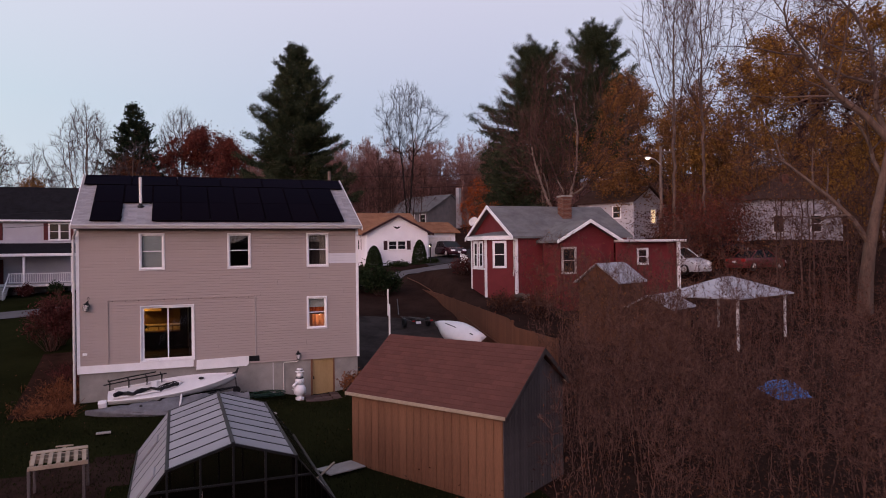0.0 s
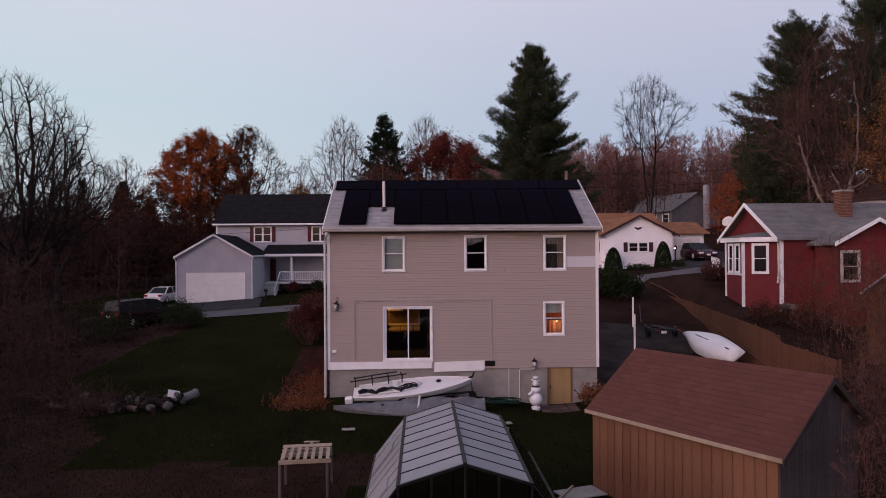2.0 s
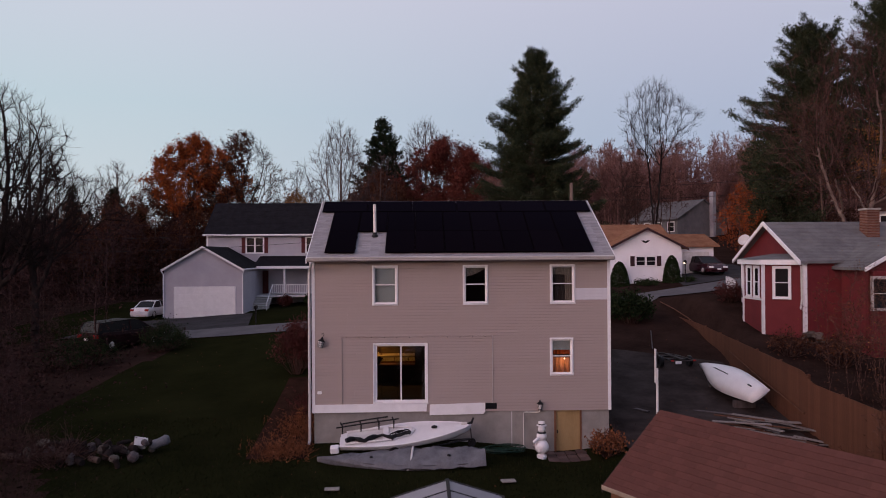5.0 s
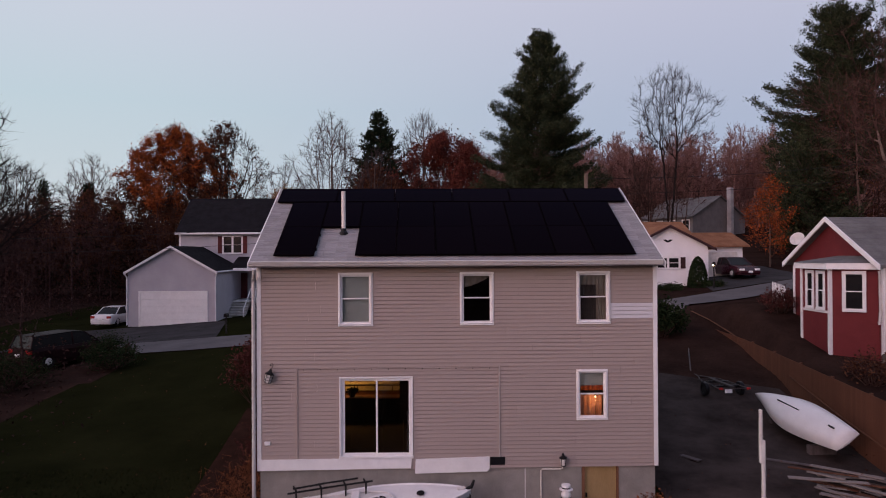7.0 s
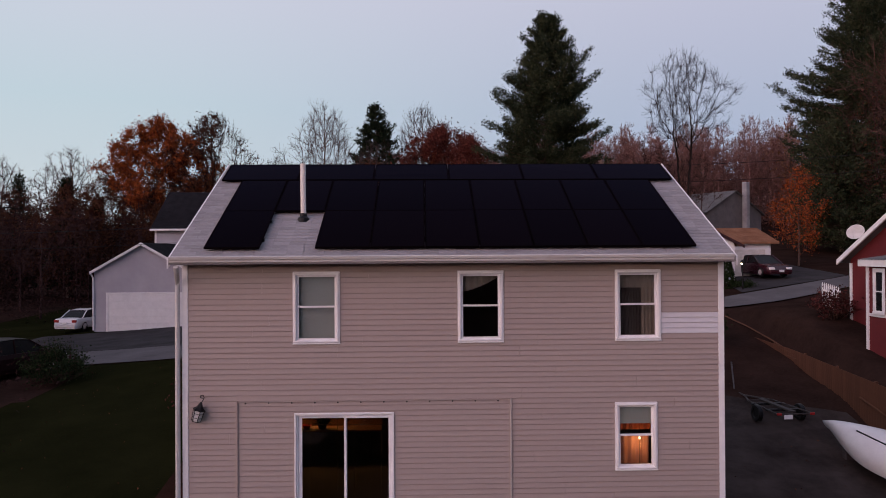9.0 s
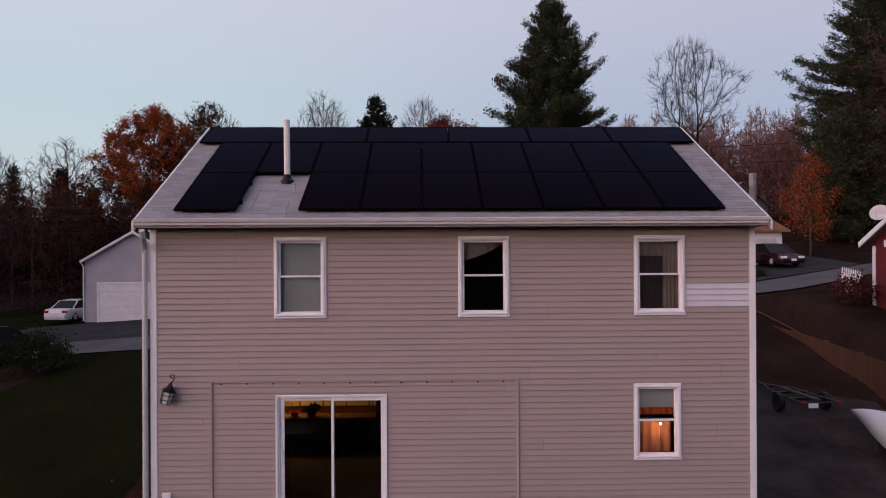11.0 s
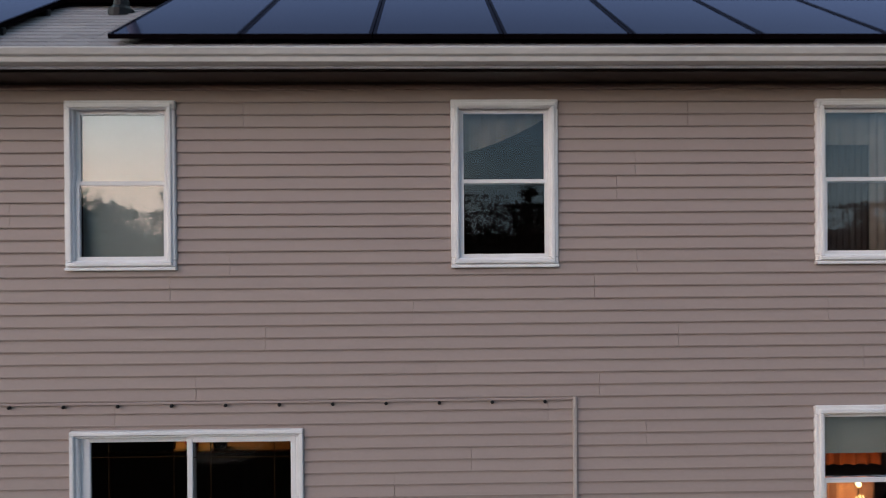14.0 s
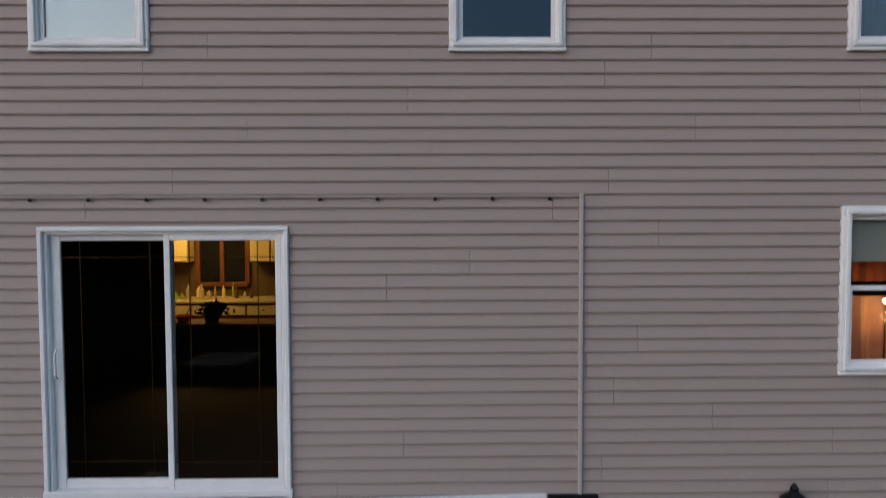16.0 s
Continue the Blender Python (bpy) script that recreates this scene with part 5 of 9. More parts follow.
def colonise(seed, height, width, low=0.3, count=500, stems=((0.0, 0.0),), fork=0.5, shape=0.9, up=0.12, wander=0.13, fine=0.02, twigs=3, lean=(0.0, 0.0), thick=1.0, fuzz=1.0):
    """A tree that grows into an uneven crown: limbs reach for points strewn in the crown, radii follow what each limb carries.
    Gives rods for limbs, rods for twigs, and the tips with their outward ways."""
    rng = np.random.default_rng(seed)
    d = height / 54
    t = rng.random(count * 4) ** 0.9
    ang = rng.random(count * 4) * 2 * np.pi
    ph = rng.random(4) * 6.28
    lobe = 1 + 0.22 * np.sin(3 * ang + ph[0] + 4 * t) + 0.16 * np.sin(5 * ang + ph[1] - 7 * t) + 0.12 * np.sin(9 * t + ph[2] + 2 * ang)
    r = width / 2 * np.sin(np.pi * np.clip(t, 0.004, 0.996) ** shape) ** 0.7 * lobe * rng.random(count * 4) ** 0.55 * rng.uniform(0.78, 1.12, count * 4)
    aim = np.column_stack([r * np.cos(ang) + lean[0] * height * t, r * np.sin(ang) + lean[1] * height * t, height * (low + (1 - low) * t)])
    gap = max(0.6, width * 0.17)
    full = np.array([noise.noise((q[0] / gap, q[1] / gap, q[2] / gap + seed)) for q in aim]) > -0.12
    aim = aim[full]
    aim = aim[rng.permutation(len(aim))[:count]]
    pts, par = [np.zeros(3)], [-1]
    hub = np.array([lean[0] * height * 0.3, 0.0, height * low * 0.75])

    def run(start, goal):
        n = max(1, int(np.linalg.norm(goal - pts[start]) / d))
        a, k = pts[start], start
        for i in range(1, n + 1):
            pts.append(a + (goal - a) * i / n + rng.normal(size=3) * [0.12, 0.12, 0.0] * d)
            par.append(k)
            k = len(pts) - 1
        return k

    base = run(0, np.array([lean[0] * height * low * fork * 0.5, 0.0, height * low * fork]))
    for dx, dy in stems:
        run(base, np.array([dx, dy, height * low * rng.uniform(0.95, 1.1)]))
    p, parent = np.array(pts), list(par)
    kids = np.zeros(len(p), int)
    for k in par[1:]:
        kids[k] += 1
    dist = np.linalg.norm(aim[:, None] - p[None], axis=2)
    near, dist = dist.argmin(1), dist.min(1)
    for _ in range(150):
        keep = dist > 1.3 * d
        aim, near, dist = aim[keep], near[keep], dist[keep]
        if not len(aim):
            break
        v = aim - p[near]
        v /= np.linalg.norm(v, axis=1, keepdims=True)
        acc = np.zeros((len(p), 3))
        np.add.at(acc, near, v)
        idx = np.unique(near)
        idx = idx[kids[idx] < 3]
        if not len(idx):
            break
        g = acc[idx] / (np.linalg.norm(acc[idx], axis=1, keepdims=True) + 1e-6)
        out = p[idx] - hub
        out /= np.linalg.norm(out, axis=1, keepdims=True) + 1e-6
        g += rng.normal(size=g.shape) * wander + out * 0.45 + [0, 0, up]
        q = p[idx] + g / np.linalg.norm(g, axis=1, keepdims=True) * d
        kids[idx] += 1
        first = len(p)
        p, kids = np.concatenate([p, q]), np.concatenate([kids, np.zeros(len(q), int)])
        parent += list(idx)
        m = np.linalg.norm(aim[:, None] - q[None], axis=2)
        j, best = m.argmin(1), m.min(1)
        closer = best < dist
        near, dist = np.where(closer, j + first, near), np.where(closer, best, dist)
    parent = np.array(parent)
    load = np.zeros(len(p))
    for i in range(len(p) - 1, 0, -1):
        load[i] = max(load[i], 1.0)
        load[parent[i]] += load[i]
    rad = fine * thick * load ** 0.47 / load.max() ** 0.47 * load.max() ** 0.42
    rad = np.maximum(rad, fine)
    i = np.arange(1, len(p))
    limbs = np.column_stack([p[parent[i]], p[i], np.minimum(rad[parent[i]], rad[i] * 1.6), rad[i]])
    small = i[load[i] <= 5]
    way = p[small] - p[parent[small]]
    way /= np.linalg.norm(way, axis=1, keepdims=True) + 1e-9
    away = p[small] - hub
    away /= np.linalg.norm(away, axis=1, keepdims=True) + 1e-9
    rods = []
    for _ in range(twigs):
        w = way * 0.8 + away * 0.5 + rng.normal(size=way.shape) * 0.5 + [0, 0, 0.15]
        w /= np.linalg.norm(w, axis=1, keepdims=True)
        ln = d * rng.uniform(0.6, 2.2, (len(w), 1)) * fuzz
        mid = p[small] + w * ln * 0.5
        w2 = w + rng.normal(size=w.shape) * 0.35 + [0, 0, 0.12]
        end = mid + w2 / np.linalg.norm(w2, axis=1, keepdims=True) * ln * 0.6
        one = np.ones(len(w))
        rods += [np.column_stack([p[small], mid, one * fine * 0.8, one * fine * 0.6]), np.column_stack([mid, end, one * fine * 0.6, one * fine * 0.35])]
    rods = np.concatenate(rods) if rods else np.zeros((0, 8))
    return limbs, rods, p[small]


def twig_mesh(name, rods, seed=5):
    """Twigs too thin to show a section: two-sided blades, each turned its own way."""
    rng = np.random.default_rng(seed)
    p0, p1, r0, r1 = rods[:, :3], rods[:, 3:6], rods[:, 6:7], rods[:, 7:8]
    u = np.cross(p1 - p0, rng.normal(size=p0.shape))
    u /= np.linalg.norm(u, axis=1, keepdims=True) + 1e-9
    v = np.stack([p0 - u * r0, p0 + u * r0, p1 + u * r1, p1 - u * r1], 1).reshape(-1, 3)
    return raw_mesh(name, v, np.arange(len(v)).reshape(-1, 4))


def grow(rng, height, radius, spread=0.55, levels=4, lean=(0, 0), first=0.35, kids=(3, 5), wiggle=0.12, upward=0.25, shrink=0.62, trunk=0.62, limbs=None):
    """The rods of a bare tree that stands at the origin, and the tips of its twigs."""
    segs, tips = [], []

    def limb(p, d, length, r, level):
        n = (5, 4, 3, 2, 1, 1)[min(level, 5)]
        pts = [p]
        rad = [r]
        for i in range(n):
            d = d + rng.normal(size=3) * wiggle * (0.15 if level == 0 else 1)
            d[2] += upward * 0.25 if level else 0.0
            d = d / np.linalg.norm(d)
            q = p + d * length / n
            r1 = r * (1 - 0.62 * (i + 1) / n) if level < levels else r * (1 - 0.8 * (i + 1) / n)
            segs.append((*p, *q, rad[-1], r1))
            pts.append(q)
            rad.append(r1)
            p = q
        if level >= levels:
            tips.append(p)
            return
        if level == 0 and limbs:
            for f, way, share, thick in limbs:
                f = min(f, 0.999)
                i = int(f * n)
                w = np.array(way, float)
                limb(pts[i] + (pts[i + 1] - pts[i]) * (f * n - i), w / np.linalg.norm(w), length * share, radius * thick, 1)
            return
        count = rng.integers(kids[0], kids[1] + 1) + (2 if level == 0 else 0)
        for k in range(count):
            f = first + (1 - first) * (k + rng.random() * 0.8) / count if level == 0 else 0.25 + 0.75 * (k + rng.random() * 0.7) / count
            f = min(f, 0.999)
            i = int(f * n)
            base = pts[i] + (pts[i + 1] - pts[i]) * (f * n - i)
            side = rng.normal(size=3)
            side -= d * (side @ d)
            side /= np.linalg.norm(side) + 1e-9
            nd = d * (1 - spread) + side * spread * rng.uniform(0.8, 1.4)
            nd[2] += upward
            nd /= np.linalg.norm(nd)
            taper = (rad[i] + (rad[i + 1] - rad[i]) * (f * n - i))
            limb(base, nd, length * shrink * rng.uniform(0.7, 1.1) * (1.15 - 0.5 * f if level == 0 else 1.0), max(0.006, taper * rng.uniform(0.5, 0.75)), level + 1)
        limb(p, d, length * shrink * 0.8, rad[-1], level + 1)

    limb(np.zeros(3), np.array([lean[0], lean[1], 1.0]), height * trunk, radius, 0)
    return np.array(segs), np.array(tips)


def fit_height(segs, tips, height):
    k = height / max(segs[:, 5].max(), 0.1)
    segs = segs.copy()
    segs[:, :6] *= k
    return segs, tips * k


def split_tree(t, segs, bark, twig, min_trunk=0.035):
    thick = segs[:, 6] > min_trunk
    part("trunk", seg_mesh("trunk", segs[thick], 7), bark, t)
    if (~thick).any():
        part("branch_mass", seg_mesh("branch_mass", segs[~thick], 3), twig, t, kind="stuff")


def limbed(t, limbs, rods, bark, twig, min_trunk=0.05):
    stout = limbs[:, 6] > min_trunk
    part("trunk", seg_mesh("trunk", limbs[stout], 7), bark, t)
    part("branch_mass", seg_mesh("branch_mass", limbs[~stout], 3), twig, t, kind="stuff")
    if len(rods):
        part("twig_mass", twig_mesh("twig_mass", rods), twig, t, kind="stuff")


def bare_tree(x, y, height, width, seed, label, bark=None, twig=None, **how):
    limbs, rods, _ = colonise(seed, height, width, **how)
    t = thing("bare_tree", label, "tree", at=pose(x, y, ground_z(x, y) - 0.15))
    limbed(t, limbs, rods, bark or BARK, twig or TWIG_GRAY)
    return t


def oak(x, y, height, width, seed, label, leaf, count, size, limbs=420, low=0.3, bare=0.0, fine=0.02, spread=0.55, patchy=0.35, twig=None, bark=None, clump=0.085, **how):
    """A broad tree in leaf: limbs and twigs, and small leaves in clumps at the twig ends with gaps between the clumps.
    bare is the share of the crown, on one side, that has dropped most of its leaves."""
    limb_rods, rods, tips = colonise(seed, height, width, low=low, count=limbs, fine=fine, **how)
    t = thing("leafy_tree", label, "tree", at=pose(x, y, ground_z(x, y) - 0.15))
    limbed(t, limb_rods, rods, bark or BARK, twig or TWIG)
    rng = np.random.default_rng(seed + 1000)
    weight = rng.uniform(0.25, 1.5, len(tips))
    scale = width * clump
    for k, q in enumerate(tips):
        if noise.noise((q[0] / scale, q[1] / scale, q[2] / scale + seed)) < patchy - 0.5:
            weight[k] *= 0.08
    if bare:
        weight[tips[:, 0] > np.quantile(tips[:, 0], 1 - bare)] *= 0.12
    pick = rng.choice(len(tips), count, p=weight / weight.sum())
    c = tips[pick] + rng.normal(size=(count, 3)) * spread * rng.random((count, 1)) ** 0.5
    part("crown", leaf_mesh("crown", c, size, rng, far=True), leaf, t, kind="stuff")
    return t


def pine(x, y, height, width, seed, label, leaf, count=26000, z=None, open_=0.35, low=0.1, size=0.32, name="pine_tree", droop=0.0, taper=0.75, needle=0.19):
    """A conifer: a straight trunk, whorls of limbs and sprays of needles along them, with gaps between the whorls."""
    rng = np.random.default_rng(seed)
    segs = []
    lean = rng.normal(size=2) * 0.01
    axis = lambda h: np.array([lean[0] * h + 0.1 * math.sin(h * 0.4), lean[1] * h, h])
    n = 14
    r0 = height * 0.014
    for i in range(n):
        a, b = height * i / n, height * (i + 1) / n
        segs.append((*axis(a), *axis(b), r0 * (1 - a / height) + 0.02, r0 * (1 - b / height) + 0.02))
    leaves, ways = [], []
    h = height * low
    side_pull = rng.uniform(0.72, 1.2, 12)
    while h < height * 0.985:
        f = h / height
        reach = width / 2 * (1 - f) ** taper * (1.0 if f > 0.3 else 0.7 + f)
        tier = rng.uniform(0.7, 1.15)
        turn = rng.random() * 6.28
        kids = rng.integers(6, 9)
        for k in range(kids):
            ang = (turn + 6.283 * k / kids + rng.normal() * 0.25) % 6.283
            L = max(0.35, reach * tier * rng.uniform(0.62, 1.15) * side_pull[int(ang / 6.284 * 12)])
            rise = rng.uniform(-0.22, 0.3) - droop + 0.75 * max(0, f - 0.45)
            d = np.array([math.cos(ang), math.sin(ang), rise])
            side = np.array([-d[1], d[0], 0.0])
            bend = rng.uniform(0.04, 0.2) * L
            spine = [axis(h) + d * L * u + side * math.sin(u * 3) * 0.05 * L + np.array([0, 0, bend * u ** 2.5 - 0.05 * L * math.sin(u * 3.14)]) for u in np.linspace(0, 1, 5)]
            r = max(0.015, 0.02 * L * (1 - f * 0.6))
            for j in range(4):
                segs.append((*spine[j], *spine[j + 1], r * (1 - 0.22 * j) + 0.004, r * (0.78 - 0.22 * j) + 0.004))
            m = max(4, int(L * 5))
            for j in range(m):
                u = open_ + (1 - open_) * (j + rng.random()) / m
                q = min(3, int(u * 4))
                c = spine[q] + (spine[q + 1] - spine[q]) * (u * 4 - q)
                tw = d * 0.7 + side * rng.choice((-1, 1)) * rng.uniform(0.2, 1.0)
                tw[2] += rng.uniform(0.0, 0.55)
                ln = rng.uniform(0.22, 0.55) * (0.45 + 0.2 * L) * (1.45 - 0.85 * u)
                e = c + tw * ln
                segs.append((*c, *e, 0.012, 0.006))
                leaves.append((c, e))
                ways.append(tw)
        h += height * rng.uniform(0.008, 0.021)
    t = thing(name, label, "tree", at=pose(x, y, (ground_z(x, y) if z is None else z) - 0.2))
    split_tree(t, np.array(segs), BARK, TWIG)
    leaves, ways = np.array(leaves), np.array(ways)
    pick = rng.integers(0, len(leaves), count)
    s = rng.random((count, 1)) * 1.1
    c = leaves[pick, 0] * (1 - s) + leaves[pick, 1] * s + rng.normal(size=(count, 3)) * needle
    w = ways[pick] / np.linalg.norm(ways[pick], axis=1, keepdims=True)
    part("crown", leaf_mesh("crown", c, size, rng, 1.0, w + [0, 0, 0.25], far=True), leaf, t, kind="stuff")
    return t


def shrub(x, y, w, h, seed, label, leaf, count, size, name="shrub", cone=False, z=None, bare=False, d=None):
    """A shrub of stems and leaves with an uneven outline; cone for clipped conifers."""
    rng = np.random.default_rng(seed)
    t = thing(name, label, "shrub", at=pose(x, y, (ground_z(x, y) if z is None else z) - 0.05))
    segs, ends = [], []
    for k in range(40):
        ang, r = rng.random() * 2 * math.pi, math.sqrt(rng.random())
        p = np.array([0.12 * w * math.cos(ang) * r, 0.12 * w * math.sin(ang) * r, 0.0])
        q = np.array([w / 2 * math.cos(ang) * r, (d or w) / 2 * math.sin(ang) * r, h * rng.uniform(0.6, 1.0) * (1 - 0.45 * r * r)])
        if cone:
            hh = rng.random()
            q = np.array([w / 2 * math.cos(ang) * (1 - hh) ** 0.8, w / 2 * math.sin(ang) * (1 - hh) ** 0.8, h * hh])
        m = (p + q) / 2 + rng.normal(size=3) * 0.04 * w
        segs += [(*p, *m, 0.018, 0.012), (*m, *q, 0.012, 0.005)]
        ends.append((m, q))
        if bare:
            for _ in range(5):
                e = q + rng.normal(size=3) * 0.12 * w + [0, 0, 0.05 * h]
                segs.append((*(m + (q - m) * rng.random()), *e, 0.008, 0.004))
                ends.append((q, e))
    part("stem_mass", seg_mesh("stem_mass", np.array(segs), 3), TWIG, t, kind="stuff")
    ends = np.array(ends)
    if cone:
        hh = rng.random(count) ** 1.3
        ang = rng.random(count) * 2 * np.pi
        rr = w / 2 * np.sqrt(np.clip((1 - hh ** 1.6), 0, 1)) * rng.uniform(0.75, 1.03, count)
        c = np.stack([rr * np.cos(ang), rr * np.sin(ang), hh * h], 1)
    else:
        pick = rng.integers(0, len(ends), count)
        s = rng.random((count, 1))
        c = ends[pick, 0] * (1 - s) + ends[pick, 1] * s + rng.normal(size=(count, 3)) * 0.06 * w
        c[:, 2] = np.abs(c[:, 2])
    part("crown", leaf_mesh("crown", c, size, rng), leaf, t, kind="stuff")
    return t


pine(16.3, 53.0, 23.6, 17.0, 11, "tall dark green white pine behind the houses", NEEDLES, 280000, size=0.105, taper=0.62)
pine(46.3, 51.0, 24.0, 18.0, 12, "tall dark green white pine with a rounded top", NEEDLES, 200000, size=0.11, taper=0.5, low=0.3, open_=0.2)
pine(54.9, 51.6, 26.6, 18.0, 13, "tall dark green white pine with a rounded top", NEEDLES, 200000, size=0.11, taper=0.45, low=0.3, open_=0.2)
pine(-3.6, 104.0, 27.6, 19.0, 14, "dark spruce standing above the far trees", NEEDLES_DARK, 40000, size=0.25, name="spruce_tree", taper=0.8)
oak(-26.0, 67.6, 20.4, 11.5, 21, "oak with rusty orange leaves behind the gray house", LEAF_ORANGE, 46000, 0.13, 1300, low=0.42, patchy=0.42, spread=0.42, shape=0.95, clump=0.075)
oak(-30.6, 66.0, 14.2, 9.0, 217, "low tree with dull brown leaves beside the orange oak", LEAF_BROWN, 22000, 0.12, 300, low=0.08, patchy=0.2)
oak(-35.6, 66.5, 12.8, 9.5, 219, "low tree with dull brown leaves in the dark woods", LEAF_BROWN, 16000, 0.12, 300, low=0.08, patchy=0.25)
oak(-41.5, 67.0, 12.2, 9.5, 220, "low tree with dull brown leaves in the dark woods", LEAF_BROWN, 14000, 0.12, 300, low=0.08, patchy=0.25)
oak(-25.2, 65.6, 12.8, 8.0, 218, "low tree with dull rusty leaves below the orange oak", LEAF_BROWN, 22000, 0.12, 300, low=0.08, patchy=0.2)
oak(-19.9, 68.4, 20.8, 12.0, 211, "half bare oak with the last dark brown leaves", LEAF_BROWN, 15000, 0.13, 1200, low=0.34, bare=0.4, fine=0.022, spread=0.36, twig=BARK_DARK, bark=BARK_DARK, clump=0.06)
oak(8.2, 101.0, 19.8, 24.0, 22, "broad maple with dark red leaves", LEAF_RED, 90000, 0.19, 700, low=0.12, fine=0.03, spread=0.8, patchy=0.22, shape=0.75, clump=0.06)
oak(-3.2, 93.0, 16.2, 11.0, 221, "broad maple with dark brown leaves", LEAF_BROWN, 42000, 0.2, 400, low=0.1, fine=0.03, spread=0.9, patchy=0.15)
oak(-12.3, 66.0, 12.5, 6.0, 23, "small oak with brown red leaves behind the gray house", LEAF_RUST, 11000, 0.13, 220, low=0.2)
oak(-7.3, 70.0, 21.3, 8.5, 24, "bare tree with a rounded crown of pinkish twigs", LEAF_RED, 1200, 0.09, 1500, low=0.35, twig=TWIG_GRAY, fine=0.022, fuzz=1.7)
bare_tree(4.2, 103.0, 25.0, 9.5, 240, "tall bare tree behind the red maple", low=0.45, fine=0.028, count=1100, fuzz=1.6)
bare_tree(31.0, 57.4, 19.9, 8.0, 25, "tall bare tree with two stems and a rounded crown", BARK_DARK, BARK_DARK, low=0.5, stems=((-0.7, 0.1), (0.8, 0.0)), fork=0.12, fine=0.013, count=1500, shape=0.85, fuzz=1.5, up=0.42, wander=0.2, twigs=4)
bare_tree(-22.6, 19.0, 17.0, 11.5, 27, "large dark bare tree at the wood's edge", BARK_DARK, BARK_DARK, low=0.3, stems=((-1.3, 0.2), (0.2, 0.1), (1.3, -0.3)), fork=0.8, fine=0.0105, count=3200, twigs=4, thick=2.6, shape=0.8, fuzz=1.3)
bare_tree(-20.4, 19.8, 13.5, 7.0, 28, "dark bare tree at the wood's edge", BARK_DARK, BARK_DARK, low=0.38, stems=((-0.3, 0.2), (0.9, -0.3)), fork=0.7, fine=0.01, count=2000, twigs=4, thick=1.9, fuzz=1.3)

# ---------------------------------------------------------------- kitchen and lit room seen through the glass


def kitchen():
    CREAM = material("cream_cabinet", (0.55, 0.44, 0.20), (0.64, 0.52, 0.26), 0.5, 2, 30, 0.05)
    WALNUT = material("dark_window_wood", (0.10, 0.035, 0.015), (0.16, 0.06, 0.025), 0.5, 3, 30, 0.1)
    COUNTER = material("counter_top", (0.30, 0.24, 0.14), (0.42, 0.34, 0.20), 0.4, 8, 60, 0.05)
    GREEN = material("green_bottle", (0.20, 0.32, 0.02), (0.30, 0.42, 0.04), 0.3, 4, 20, 0.0)
    SPLASH = material("brown_splashback", (0.07, 0.045, 0.022), (0.12, 0.075, 0.035), 0.6, 3, 30, 0.1)
    k = thing("kitchen_run", "cream kitchen cabinets under warm yellow light", "kitchen")
    y = 6.3
    part("back_wall", Geo().box(-0.05, 6.95, 1.5, 7.2, 7.0, 3.95), SPLASH, k)
    part("side_wall", Geo().box(-0.08, 4.4, 1.5, -0.02, 6.95, 3.95), ROOM, k)
    part("side_wall", Geo().box(3.6, 4.4, 1.5, 3.66, 6.95, 3.95), ROOM, k)
    part("floor_boards", Geo().box(-0.02, 4.45, 1.46, 3.6, 6.95, 1.52), ROOM_UNLIT, k)
    part("ceiling_board", Geo().box(-0.02, 4.45, 3.95, 3.6, 6.95, 4.0), ROOM, k)
    base = part("base_cabinet", Geo().box(-0.02, y, 1.52, 3.6, 6.95, 2.28), WALNUT, k)
    part("worktop", Geo().soft_box(-0.02, y - 0.04, 2.28, 3.6, 6.95, 2.33, 0.01), COUNTER, k)
    for i in range(6):
        part("drawer", Geo().soft_box(0.0 + i * 0.6, y - 0.02, 2.08, 0.57 + i * 0.6, y, 2.25, 0.01), CREAM, base)
        part("knob", Geo().lathe([(0.012, -0.01), (0.02, 0), (0.012, 0.012)], (0.28 + i * 0.6, y - 0.04, 2.17), 8), BLACK_METAL, base)
    for x0, x1 in ((0.0, 0.72), (1.78, 2.5)):
        u = part("wall_cabinet", Geo().box(x0, 6.6, 2.95, x1, 6.95, 3.8), CREAM, k)
        for i in range(2):
            w = (x1 - x0) / 2
            part("cabinet_door", Geo().soft_box(x0 + i * w + 0.01, 6.575, 2.96, x0 + (i + 1) * w - 0.01, 6.6, 3.79, 0.012), CREAM, u)
    f = Geo()
    for x in (0.8, 1.22, 1.66):
        f.soft_box(x - 0.04, 6.88, 2.55, x + 0.04, 6.95, 3.7, 0.01)
    f.soft_box(0.8, 6.88, 2.5, 1.66, 6.95, 2.58, 0.01)
    part("window_frame", f, WALNUT, k)
    part("pane", Geo().box(0.84, 6.92, 2.58, 1.62, 6.93, 3.7), DARK_GLASS, k)
    rng = random.Random(5)
    for i in range(16):
        x = 0.05 + i * 0.115 + rng.uniform(-0.02, 0.02)
        r, h = rng.uniform(0.025, 0.045), rng.uniform(0.1, 0.26)
        m = rng.choice((GREEN, CREAM, COUNTER, WALNUT, BLACK_METAL, WHITE))
        bottle = part("bottle", Geo().lathe([(r * 0.9, 0), (r, 0.02), (r, h * 0.65), (r * 0.4, h * 0.8), (r * 0.4, h)], (x, 6.5 + rng.uniform(0, 0.3), 2.33), 10), m)
        tagged(bottle, "small bottle or jar standing on the kitchen worktop", "jar", "jars on the worktop")
    lamp = bpy.data.lights.new("kitchen_light", "AREA")
    lamp.energy, lamp.size, lamp.color = 70, 0.8, (1.0, 0.52, 0.14)
